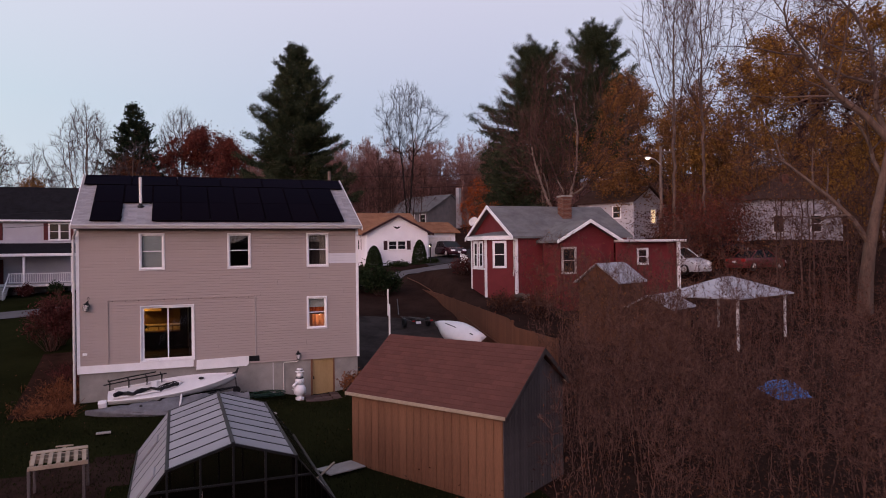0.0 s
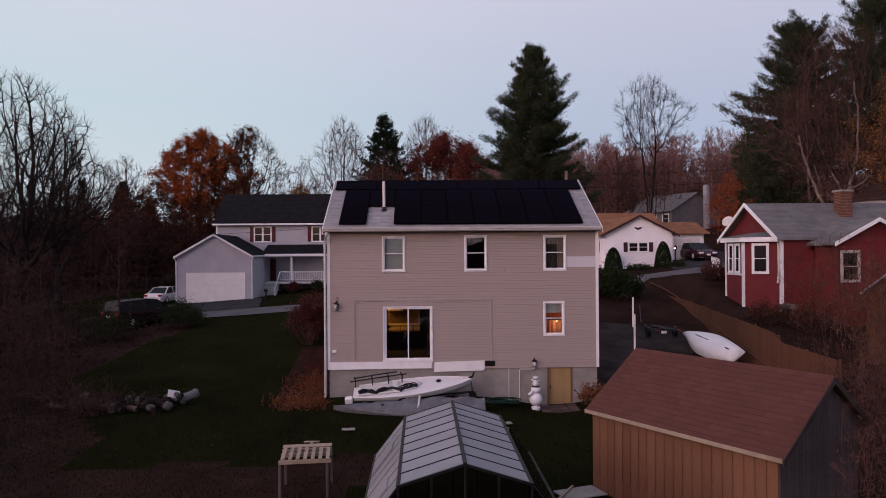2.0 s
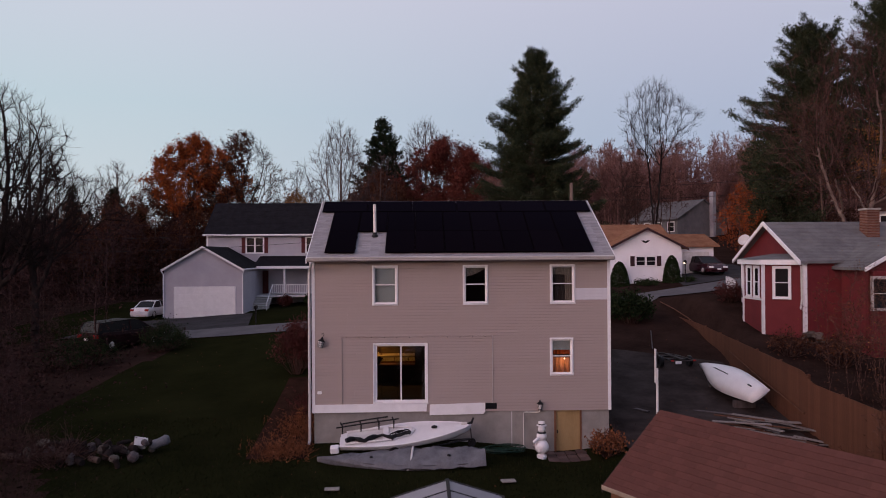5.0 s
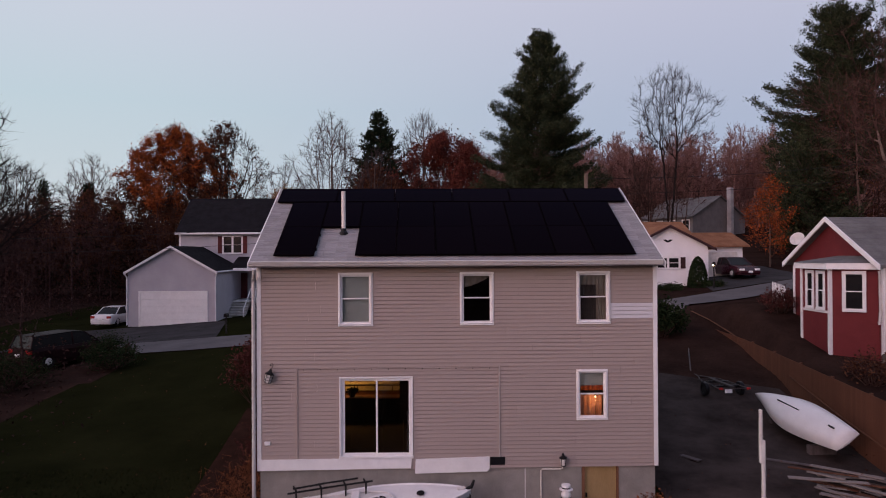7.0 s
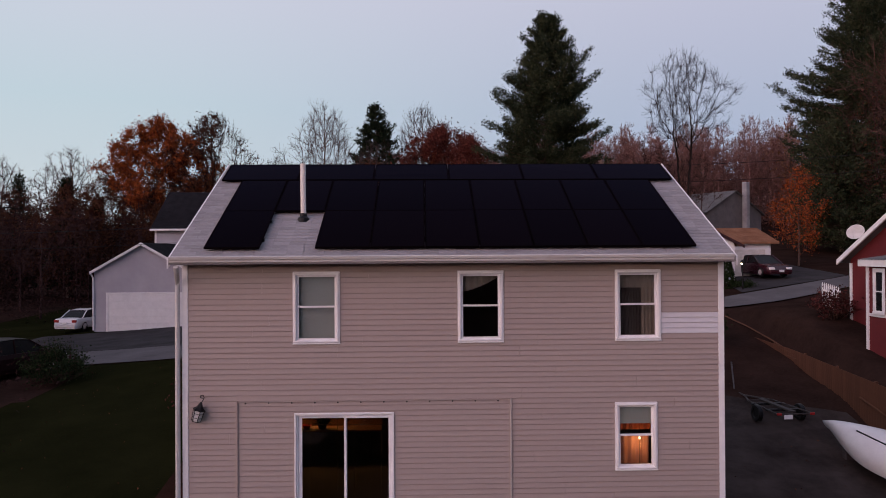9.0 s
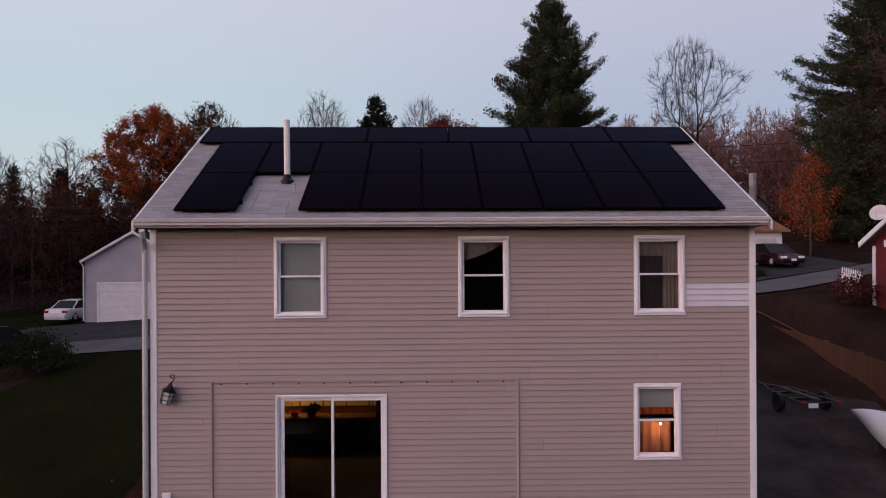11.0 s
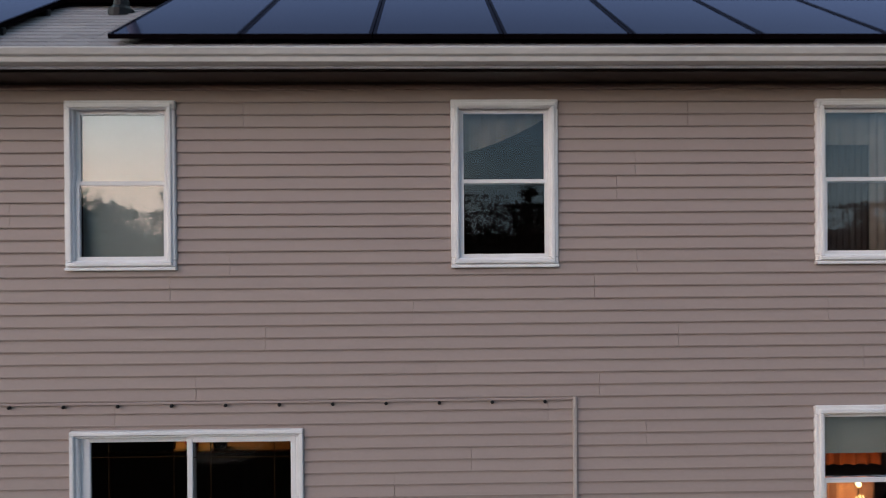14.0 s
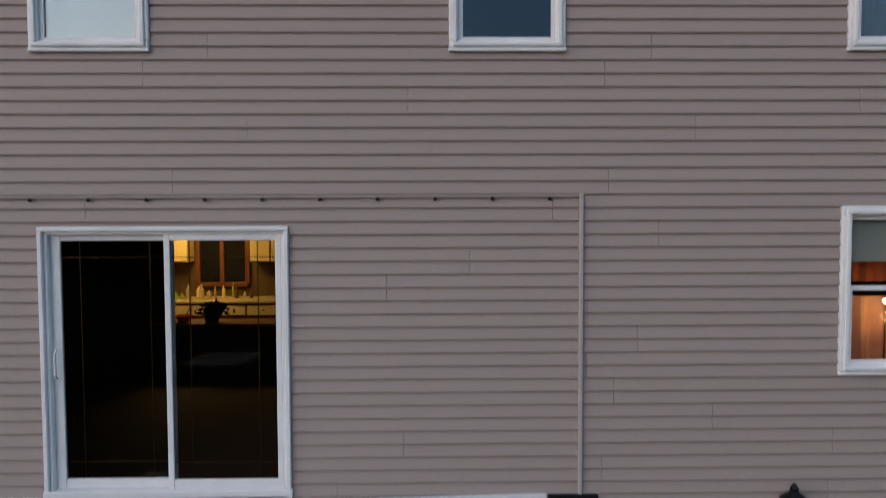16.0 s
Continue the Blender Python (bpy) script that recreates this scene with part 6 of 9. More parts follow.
    new("kitchen_light", lamp).matrix_world = look((1.0, 5.7, 3.86), (1.0, 6.2, 1.5))
    fx = thing("ceiling_light", "long fluorescent ceiling light that is switched on", "lamp")
    part("diffuser", Geo().soft_box(0.45, 5.3, 3.885, 1.65, 5.42, 3.93, 0.01), glow_material("lamp_glow", (1.0, 0.72, 0.32), 4.0), fx)
    part("housing", Geo().soft_box(0.4, 5.26, 3.93, 1.7, 5.46, 3.948, 0.005), WHITE, fx)
    # dark silhouettes in the dining room, the dimness put into their colours
    t = thing("peninsula", "dark wooden breakfast bar at the kitchen edge", "counter")
    part("front", Geo().soft_box(0.0, 4.42, 1.5, 3.3, 4.6, 2.2, 0.01), ROOM_UNLIT, t)
    part("top", Geo().soft_box(0.0, 4.3, 2.2, 3.3, 4.8, 2.24, 0.01), WALNUT, t)
    p = thing("potted_plant", "small potted plant on the breakfast bar", "plant")
    part("pot", Geo().lathe([(0.09, 0), (0.13, 0.14), (0.12, 0.14), (0.10, 0.1)], (1.78, 4.5, 2.24), 14), BLACK_METAL, p)
    r = np.random.default_rng(3)
    part("foliage", leaf_mesh("foliage", np.array([1.78, 4.5, 2.42]) + r.normal(size=(160, 3)) * [0.09, 0.07, 0.05], 0.05, r), SHRUB, p, kind="stuff")
    rb = thing("red_bowl", "red bowl on the breakfast bar", "bowl")
    part("shell", Geo().lathe([(0.06, 0), (0.13, 0.1), (0.12, 0.1), (0.05, 0.02)], (1.38, 4.5, 2.24), 14), material("red_ceramic", (0.4, 0.02, 0.02), (0.5, 0.03, 0.03), 0.3, 3, 20, 0.0), rb)
    part("spoon", Geo().tube([(1.38, 4.5, 2.27), (1.5, 4.5, 2.5)], 0.008, 6), WALNUT, rb)
    ch = thing("white_chair", "pale folding chair beside the patio door", "chair")
    part("seat", Geo().soft_box(3.6, 1.0, 1.95, 3.95, 1.4, 1.98, 0.01), ROOM_UNLIT, ch)
    part("backrest", Geo().soft_box(3.6, 1.38, 2.2, 3.95, 1.41, 2.45, 0.01), COVER, ch)
    for x in (3.62, 3.93):
        part("leg", Geo().tube([(x, 0.95, 1.5), (x, 1.4, 2.45)], 0.014, 6), COVER, ch)
        part("leg", Geo().tube([(x, 1.45, 1.5), (x, 1.05, 1.97)], 0.014, 6), COVER, ch)
    # lit room behind the small window
    lamp = bpy.data.lights.new("room_lamp", "POINT")
    lamp.energy, lamp.shadow_soft_size, lamp.color = 3.2, 0.05, (1.0, 0.50, 0.18)
    new("room_lamp", lamp).location = (8.60, 0.23, 2.9)
    b = thing("table_lamp", "lit table lamp in the room behind the window", "lamp")
    part("bulb", Geo().lathe([(0.006, -0.025), (0.02, -0.012), (0.024, 0.006), (0.012, 0.025)], (8.62, 0.30, 3.02), 12), glow_material("bulb_glow", (1.0, 0.75, 0.45), 4.0), b, smooth=True)
    part("stem", Geo().tube([(8.62, 0.30, 1.5), (8.62, 0.30, 2.98)], [0.008, 0.005], 8), GRILLE, b)


kitchen()

# ---------------------------------------------------------------- fittings on and beside the tan house


def roof_vent():
    v = thing("vent_pipe", "white plastic vent pipe rising from the roof", "pipe")
    x, y = 1.92, 0.98
    z = roof_z(y)
    part("pipe", Geo().tube([(x, y, z - 0.05), (x - 0.006, y, z + 1.14)], 0.055, 14), PVC, v, smooth=False)
    part("boot", Geo().lathe([(0.13, -0.06), (0.12, 0.02), (0.075, 0.06), (0.07, 0.12), (0.058, 0.13)], (x, y, z), 14), BLACK_METAL, v, "black rubber roof boot")


roof_vent()


def hanging_lantern():
    t = thing("hanging_lantern", "old dark metal lantern hanging crooked on the siding", "lantern", at=pose(0.2, -0.12, 3.98, 0, 16, 0))
    part("hook", Geo().tube([(-0.03, 0.09, -0.02), (-0.05, 0.03, 0.0), (-0.045, -0.02, 0.05), (0.0, -0.02, 0.07), (0.03, -0.02, 0.03), (0.02, -0.02, -0.03), (0.0, -0.02, -0.08)], 0.009, 6), BLACK_METAL, t)
    part("cap", Geo().lathe([(0.015, -0.06), (0.03, -0.09), (0.06, -0.16), (0.125, -0.21), (0.12, -0.22)], (0, -0.02, 0), 6), BLACK_METAL, t)
    cage = Geo()
    for k in range(6):
        a = 2 * math.pi * k / 6
        x, y = 0.105 * math.cos(a), 0.105 * math.sin(a)
        cage.tube([(x, y - 0.02, -0.21), (x * 0.85, y * 0.85 - 0.02, -0.43)], 0.007, 4)
        for z, s in ((-0.28, 0.97), (-0.36, 0.91), (-0.43, 0.85)):
            b = 2 * math.pi * (k + 1) / 6
            cage.tube([(x * s, y * s - 0.02, z), (0.105 * math.cos(b) * s, 0.105 * math.sin(b) * s - 0.02, z)], 0.006, 4)
    part("cage", cage, BLACK_METAL, t)
    part("glass", Geo().lathe([(0.095, -0.215), (0.08, -0.425)], (0, -0.02, 0), 6), WHITE_OLD, t, "milky glass")


def wall_sconce():
    t = thing("wall_sconce", "black carriage lamp above the cellar door", "lamp", at=pose(7.67, -0.13, 1.42))
    part("plate", Geo().soft_box(-0.05, 0.08, -0.08, 0.05, 0.115, 0.1, 0.01), BLACK_METAL, t)
    part("arm", Geo().tube([(0, 0.1, 0.0), (0, 0.04, 0.02), (0, 0.0, -0.04)], 0.012, 6), BLACK_METAL, t)
    part("cap", Geo().lathe([(0.10, 0.10), (0.11, 0.12), (0.05, 0.17), (0.03, 0.19), (0.035, 0.21), (0.008, 0.25)], (0, 0, 0), 8), BLACK_METAL, t)
    cage = Geo()
    for k in range(4):
        a = math.pi / 4 + math.pi / 2 * k
        cage.tube([(0.09 * math.cos(a), 0.09 * math.sin(a), 0.11), (0.06 * math.cos(a), 0.06 * math.sin(a), -0.08)], 0.008, 4)
    part("cage", cage, BLACK_METAL, t)
    part("glass", Geo().lathe([(0.055, -0.075), (0.082, 0.1)], (0, 0, 0), 8), WHITE_OLD, t)
    part("base", Geo().lathe([(0.02, -0.12), (0.07, -0.085), (0.065, -0.07)], (0, 0, 0), 8), BLACK_METAL, t)


hanging_lantern()
wall_sconce()


def snowman():
    dark = material("black_plastic", (0.012, 0.012, 0.013), (0.02, 0.02, 0.022), 0.4, 4, 20, 0.0)
    t = thing("snowman_figure", "white plastic snowman figure with a hat by the cellar door", "figure", at=pose(7.62, -0.72, ground_z(7.62, -0.72) - 0.02))
    prof = []
    for c, r in ((0.42, 0.245), (0.78, 0.175), (1.0, 0.125)):
        for k in range(9):
            a = -math.pi / 2 + math.pi * k / 8
            if not prof or c + r * math.sin(a) > prof[-1][1] - 0.02:
                prof.append((max(0.09, r * math.cos(a)), c + r * math.sin(a)))
    prof = [(0.16, 0.0), (0.17, 0.14)] + prof
    part("body", Geo().lathe(prof, (0, 0, 0), 22), WHITE, t, smooth=True)
    part("scarf", Geo().lathe([(0.125, 0.86), (0.16, 0.89), (0.125, 0.93)], (0, 0, 0), 18), dark, t, "dark scarf")
    part("hat", Geo().lathe([(0.17, 1.13), (0.175, 1.145), (0.115, 1.155), (0.11, 1.26), (0.02, 1.27)], (0, 0, 0), 18), WHITE, t)
    part("hat_band", Geo().lathe([(0.116, 1.165), (0.116, 1.20)], (0, 0, 0), 18), dark, t, "black hat band")
    part("arm", Geo().tube([(-0.1, -0.1, 0.75), (-0.28, -0.14, 0.62), (-0.30, -0.16, 0.48)], [0.06, 0.055, 0.04], 8), WHITE, t, smooth=True)


snowman()


def hull_rings(length, beam, depth, n=18, m=9, rocker=0.12, fine=0.75, transom=0.55):
    """Sections of a small boat, bow at +x; each ring runs from one rail under the keel to the other."""
    rings = []
    for i in range(n + 1):
        s = i / n
        b = beam / 2 * (transom + (1 - transom) * math.sin(min(1.0, s / 0.45) * math.pi / 2)) if s < 0.45 else beam / 2 * max(0.015, math.cos((s - 0.45) / 0.55 * math.pi / 2) ** fine)
        keel = -depth * (1 - rocker * (2 * s - 1) ** 2 * 2.0) * (1 if s < 0.8 else max(0.15, 1 - ((s - 0.8) / 0.2) ** 2 * 0.75))
        sheer = 0.10 * s * s
        ring = []
        for k in range(m):
            a = math.pi * k / (m - 1)
            ring.append((s * length - length / 2, b * math.cos(a) * (1 - 0.06 * math.sin(a)), sheer + (keel - sheer) * math.sin(a) ** 0.7))
        rings.append(ring)
    return rings


def deck_of(rings, camber=0.05, lift=0.0):
    g = Geo()
    rows = []
    for r in rings:
        a, b = Vector(r[0]), Vector(r[-1])
        rows.append([tuple(a.lerp(b, t) + Vector((0, 0, camber * (1 - (2 * t - 1) ** 2) + lift))) for t in (0, 0.25, 0.5, 0.75, 1)])
    g.loft(rows, caps=False, closed=False)
    return g


def sailboat():
    """Dinghy on a road trailer, heeled toward the lawn, with its spars and a black rolled sail on deck."""
    at = pose(3.05, -1.05, 0.78, 15, -5.0, 1)
    b = thing("sailing_dinghy", "white sailing dinghy on a trailer with dark spars aboard", "boat", at=at)
    rings = hull_rings(4.35, 1.35, 0.30, rocker=0.08)
    part("hull", Geo().loft(rings, caps=True, closed=False), HULL, b, smooth=True)
    part("deck", deck_of(rings, 0.06, 0.004), HULL, b, smooth=True)
    g = Geo().loft([[(x, y, z) for y, z in ((-w, 0.075), (w, 0.075), (w, 0.055), (-w, 0.055))] for x, w in ((-1.95, 0.36), (-0.5, 0.40), (0.15, 0.22))])
    part("cockpit", g, GUTTER, b, "open gray cockpit floor")
    for side in (-1, 1):
        part("coaming", Geo().tube([(-1.98, side * 0.38, 0.09), (-0.5, side * 0.43, 0.10), (0.15, side * 0.25, 0.11), (0.32, 0.0, 0.12)], [0.03, 0.03, 0.028, 0.02], 6), HULL, b, smooth=True)
    part("thwart", Geo().soft_box(-0.75, -0.42, 0.08, -0.55, 0.42, 0.13, 0.015), HULL, b)
    part("rail_strip", Geo().tube([(r[0][0], r[0][1], r[0][2] + 0.01) for r in rings], 0.022, 6).tube([(r[-1][0], r[-1][1], r[-1][2] + 0.01) for r in rings], 0.022, 6), WHITE, b)
    for dz, x0, x1 in ((0.30, -2.3, -0.2), (0.42, -2.15, -0.55)):
        part("spar", Geo().tube([(x0, 0.34, dz), ((x0 + x1) / 2, 0.36, dz + 0.05), (x1, 0.38, dz + 0.08)], 0.024, 8), BLACK_METAL, b, "black spar lashed along the deck")
    for x in (-2.12, -1.5, -0.9, -0.4):
        part("lashing", Geo().tube([(x, 0.33, 0.06), (x + 0.03, 0.36, 0.34), (x - 0.02, 0.37, 0.48)], [0.02, 0.028, 0.02], 6), BLACK_METAL, b)
    rng = random.Random(3)
    pts = [(-1.95 + i * 0.15, -0.30 + 0.10 * math.sin(i * 1.1) + 0.05 * rng.uniform(-1, 1), 0.13 + 0.06 * rng.random()) for i in range(15)]
    part("rolled_sail", Geo().tube(pts, [0.04 + 0.05 * rng.random() for _ in pts], 8), BLACK_METAL, b, "crumpled roll of black sail cloth")
    coil = [(-0.35 + 0.22 * math.cos(k * 0.7) + 0.01 * k, -0.22 + 0.16 * math.sin(k * 0.7), 0.13 + 0.003 * k) for k in range(30)]
    part("rope", Geo().tube(coil, 0.02, 5), BLACK_METAL, b, "coil of dark rope")
    part("rudder_blade", Geo().soft_box(-2.48, -0.46, -0.2, -2.2, -0.22, 0.02, 0.03), WHITE, b)
    part("bow_fitting", Geo().tube([(2.02, 0, 0.12), (2.2, 0, 0.17), (2.28, 0.05, 0.32)], [0.03, 0.05, 0.03], 8), BLACK_METAL, b)
    part("bow_cleat", Geo().soft_box(1.85, -0.05, 0.12, 2.05, 0.05, 0.2, 0.02), WHITE_OLD, b)
    part("drain_port", Geo().lathe([(0.10, 0.0), (0.095, 0.014), (0.07, 0.02)], (0.95, 0, 0.15), 16), BLACK_METAL, b)
    tr = thing("boat_trailer", "gray metal boat trailer with small wheels", "trailer", at=pose(3.05, -1.05, 0.78, 0, -5.0, 1))
    part("frame_tube", Geo().tube([(-2.1, 0.3, -0.45), (0.6, 0.3, -0.45), (2.1, 0.02, -0.38)], 0.03, 6), BLACK_METAL, tr)
    part("frame_tube", Geo().tube([(-2.1, -0.3, -0.45), (0.6, -0.3, -0.45), (2.1, -0.02, -0.38)], 0.03, 6), BLACK_METAL, tr)
    part("axle", Geo().tube([(-0.4, -0.55, -0.47), (-0.4, 0.55, -0.47)], 0.03, 6), BLACK_METAL, tr)
    for y in (-0.55, 0.55):
        w = part("wheel", wheel_mesh(0.22, 0.14), BLACK_METAL, tr)
        w.matrix_local = pose(-0.4, y, -0.45)
    w = part("wheel", wheel_mesh(0.14, 0.08), BLACK_METAL, tr, "jockey wheel")
    w.matrix_local = pose(2.15, 0, -0.50)
    part("winch_post", Geo().tube([(2.15, 0, -0.5), (2.15, 0, -0.05), (2.1, 0, 0.1)], 0.025, 6), DARK_STEEL, tr)


def wheel_mesh(r, w):
    """A tyre whose axle lies along y."""
    g = Geo().lathe([(r * 0.55, -w * 0.35), (r * 0.6, -w / 2), (r * 0.94, -w / 2), (r, -w * 0.35), (r, w * 0.35), (r * 0.94, w / 2), (r * 0.6, w / 2), (r * 0.55, w * 0.35)], (0, 0, 0), 20)
    g.v = [(x, z, y) for x, y, z in g.v]
    return g.mesh("wheel")


def covered_boat():
    """A long low boat, pointed bow toward the lawn, under a sagging cloth."""
    b = thing("covered_boat", "low pointed boat under a wrinkled gray cloth cover", "boat", at=pose(2.92, -2.15, 0.30, -4, 1.0, 180 - 1))
    rings = hull_rings(5.3, 1.4, 0.36, n=26, rocker=0.3, fine=1.4, transom=0.75)
    part("hull", Geo().loft(rings, caps=True, closed=False), COVER, b, smooth=True)
    rng = random.Random(9)
    rows = []
    for i, r in enumerate(rings):
        a, c = Vector(r[0]), Vector(r[-1])
        s = i / (len(rings) - 1)
        hump = 0.27 * min(1.0, (1 - s) * 1.9) ** 0.8 * (0.55 + 0.45 * math.sin(math.pi * min(1.0, s * 1.3 + 0.15)))
        sag = min(1.0, (1 - s) * 3) ** 0.7
        row = []
        for t in (-0.03, 0.0, 0.08, 0.18, 0.3, 0.42, 0.5, 0.58, 0.7, 0.82, 0.92, 1.0, 1.03):
            edge = t < 0 or t > 1
            drop = (-0.08 - 0.10 * rng.random()) * sag if edge else hump * (1 - abs(2 * t - 1) ** 1.3) + (rng.uniform(-0.04, 0.04) + 0.05 * math.sin(i * 1.3 + t * 6)) * sag
            row.append(tuple(a.lerp(c, t) + Vector((0, 0, drop + 0.015))))
        rows.append(row)
    part("cover", Geo().loft(rows, caps=False, closed=False), COVER, b, "wrinkled gray cloth cover", smooth=True)
    part("strap", Geo().tube([(-0.15, 0.66, -0.30), (-0.32, 0.60, 0.06), (-0.38, 0.0, 0.36), (-0.36, -0.6, 0.1)], 0.035, 6), WHITE_OLD, b, "pale strap over the cover")
    for x in (0.9, -1.5):
        part("strap_buckle", Geo().lathe([(0.06, 0), (0.05, 0.03), (0.02, 0.05)], (x, 0.42, 0.2), 10), BLACK_METAL, b)
    part("roller", wheel_mesh(0.12, 0.12), material("red_rubber", (0.20, 0.02, 0.02), (0.3, 0.04, 0.03), 0.6, 4, 30, 0.1), b).matrix_local = pose(0.55, 0.62, -0.30)


def upturned_boat():
    b = thing("upturned_dinghy", "white dinghy lying upside down by the brown fence", "boat", at=pose(16.25, 4.35, 1.47, 0, 0, 97) @ pose(0, 0, 0, 180 - 34, -6, 0))
    rings = hull_rings(4.6, 1.3, 0.40, rocker=0.15, fine=1.25, transom=0.66)
    part("hull", Geo().loft(rings, caps=True, closed=False), HULL, b, smooth=True)
    part("deck", deck_of(rings, 0.05, 0.004), HULL, b, smooth=True)
    part("centreboard_slot", Geo().soft_box(-0.35, -0.022, -0.412, 0.75, 0.022, -0.38, 0.01), BLACK_METAL, b)
    part("rudder_slot", Geo().soft_box(-1.95, -0.02, -0.40, -1.7, 0.02, -0.34, 0.008), BLACK_METAL, b)
    s = thing("boat_rest", "rough timber blocks under the upturned dinghy", "timber")
    for y in (3.2, 5.6):
        z = ground_z(16.2, y)
        part("block", Geo().soft_box(15.95, y - 0.1, z, 16.8, y + 0.1, z + 0.32, 0.02), CEDAR_GRAY_SHADED, s)


sailboat()
covered_boat()
upturned_boat()


def greenhouse():
    g0 = thing("greenhouse", "greenhouse of gray polycarbonate sheets on a dark frame", "greenhouse")
    xl, xm, xr = 2.98, 4.11, 5.24
    zk, zr, zb = 1.76, 2.11, -0.45
    y0, y1 = -15.0, -10.0
    bl, br, zs = 2.28, 5.94, 0.87
    n = 8
    step_y = (y1 - y0) / n

    def sheet(a, b, ya, yb, name, parent, mat):
        (ax, az), (bx, bz) = a, b
        d = Vector((bx - ax, 0, bz - az)).normalized()
        nrm = Vector((-d.z, 0, d.x))
        o = Vector((ax, ya, az))
        g = Geo().prism([Vector((ax, ya, az)), Vector((bx, ya, bz)), Vector((bx, ya, bz)) + nrm * 0.012, Vector((ax, ya, az)) + nrm * 0.012], (0, 0, 0), (0, yb - ya, 0))
        return part(name, g, mat, parent)

    sides = (((xl, zk), (xm, zr)), ((xm, zr), (xr, zk)), ((bl, zs), (xl, zk)), ((xr, zk), (br, zs)), ((bl, zb), (bl, zs)), ((br, zs), (br, zb)))
    for k in range(n):
        ya, yb = y0 + k * step_y, y0 + (k + 1) * step_y
        for i, (a, b) in enumerate(sides):
            sheet(a, b, ya + 0.018, yb - 0.018, "roof_sheet" if i < 2 else "side_sheet", g0, POLY_CLEAR if i in (3, 5) else POLY)
    bars = []
    for k in range(n + 1):
        y = y0 + k * step_y
        for a, b in sides:
            w = 0.05 if k in (0, n) else 0.028
            part("rib", Geo().prism([(a[0], 0, a[1] + 0.026), (b[0], 0, b[1] + 0.026), (b[0], 0, b[1] - 0.02), (a[0], 0, a[1] - 0.02)], (0, y - w / 2, 0), (0, w, 0)), BLACK_METAL, g0)
    for x, z in ((bl, zb), (bl, zs), (br, zs), (xl, zk), (xm, zr + 0.01), (xr, zk), (br, zb)):
        part("purlin", Geo().soft_box(x - 0.035, y0 - 0.02, z - 0.025, x + 0.035, y1 + 0.02, z + 0.03, 0.01), BLACK_METAL, g0)
    # gable ends with clear panes between dark bars
    for y in (y0, y1):
        edge = lambda z: (zk - max(z, zs)) / (zk - zs) * (xl - bl)
        for x in (bl + 0.01, xl, 3.54, xm, 4.68, xr, br - 0.01):
            top = zr - (zr - zk) * abs(x - xm) / (xm - xl) if xl <= x <= xr else zs
            part("gable_post", Geo().soft_box(x - 0.02, y - 0.02, zb, x + 0.02, y + 0.02, top, 0.005), BLACK_METAL, g0)
        for z in (0.72, 1.38):
            part("gable_rail", Geo().soft_box(xl - edge(z), y - 0.018, z, xr + edge(z), y + 0.018, z + 0.04, 0.005), BLACK_METAL, g0)
        p = part("gable_pane", Geo().prism([(bl, y, zb), (br, y, zb), (br, y, zs), (xr, y, zk), (xm, y, zr), (xl, y, zk), (bl, y, zs)], (0, 0.0, 0), (0, 0.006, 0)), POLY_CLEAR, g0)
        p.visible_shadow = False
    # vents pushed open on the side
    for k in (1, 5):
        ya = y0 + k * step_y
        part("vent_frame", Geo().prism([(xl - edge(0.95), 0, 0.95), (xl - edge(1.5), 0, 1.5), (xl - edge(1.5) - 0.04, 0, 1.53), (xl - edge(0.95) - 0.04, 0, 0.98)], (0, ya + 0.02, 0), (0, step_y - 0.04, 0)), POLY, g0)
    red = material("red_plastic", (0.36, 0.02, 0.02), (0.5, 0.04, 0.035), 0.4, 3, 30, 0.02)
    for i, (x, y, r) in enumerate(((4.9, -14.2, 0.32), (4.45, -14.0, 0.26))):
        t = thing("red_tub", "red plastic tub inside the greenhouse", "tub", "tubs in the greenhouse")
        part("shell", Geo().lathe([(r * 0.8, 0), (r, 0.62), (r * 1.06, 0.64), (r * 0.95, 0.64), (r * 0.75, 0.05)], (x, y, ground_z(x, y)), 18), red, t)
        part("stand", Geo().lathe([(r * 0.7, -0.1), (r * 0.8, 0.0)], (x, y, ground_z(x, y)), 12), BLACK_METAL, t)
    sh = thing("plant_shelf", "white wire shelf inside the greenhouse", "shelf")
    for z in (-0.2, 0.35, 0.9):
        part("board", Geo().soft_box(2.85, -14.85, z, 3.6, -14.3, z + 0.03, 0.008), WHITE_OLD, sh)
    for x in (2.87, 3.58):
        for y in (-14.83, -14.32):
            part("leg", Geo().tube([(x, y, -0.5), (x, y, 1.1)], 0.015, 6), WHITE_OLD, sh)


greenhouse()


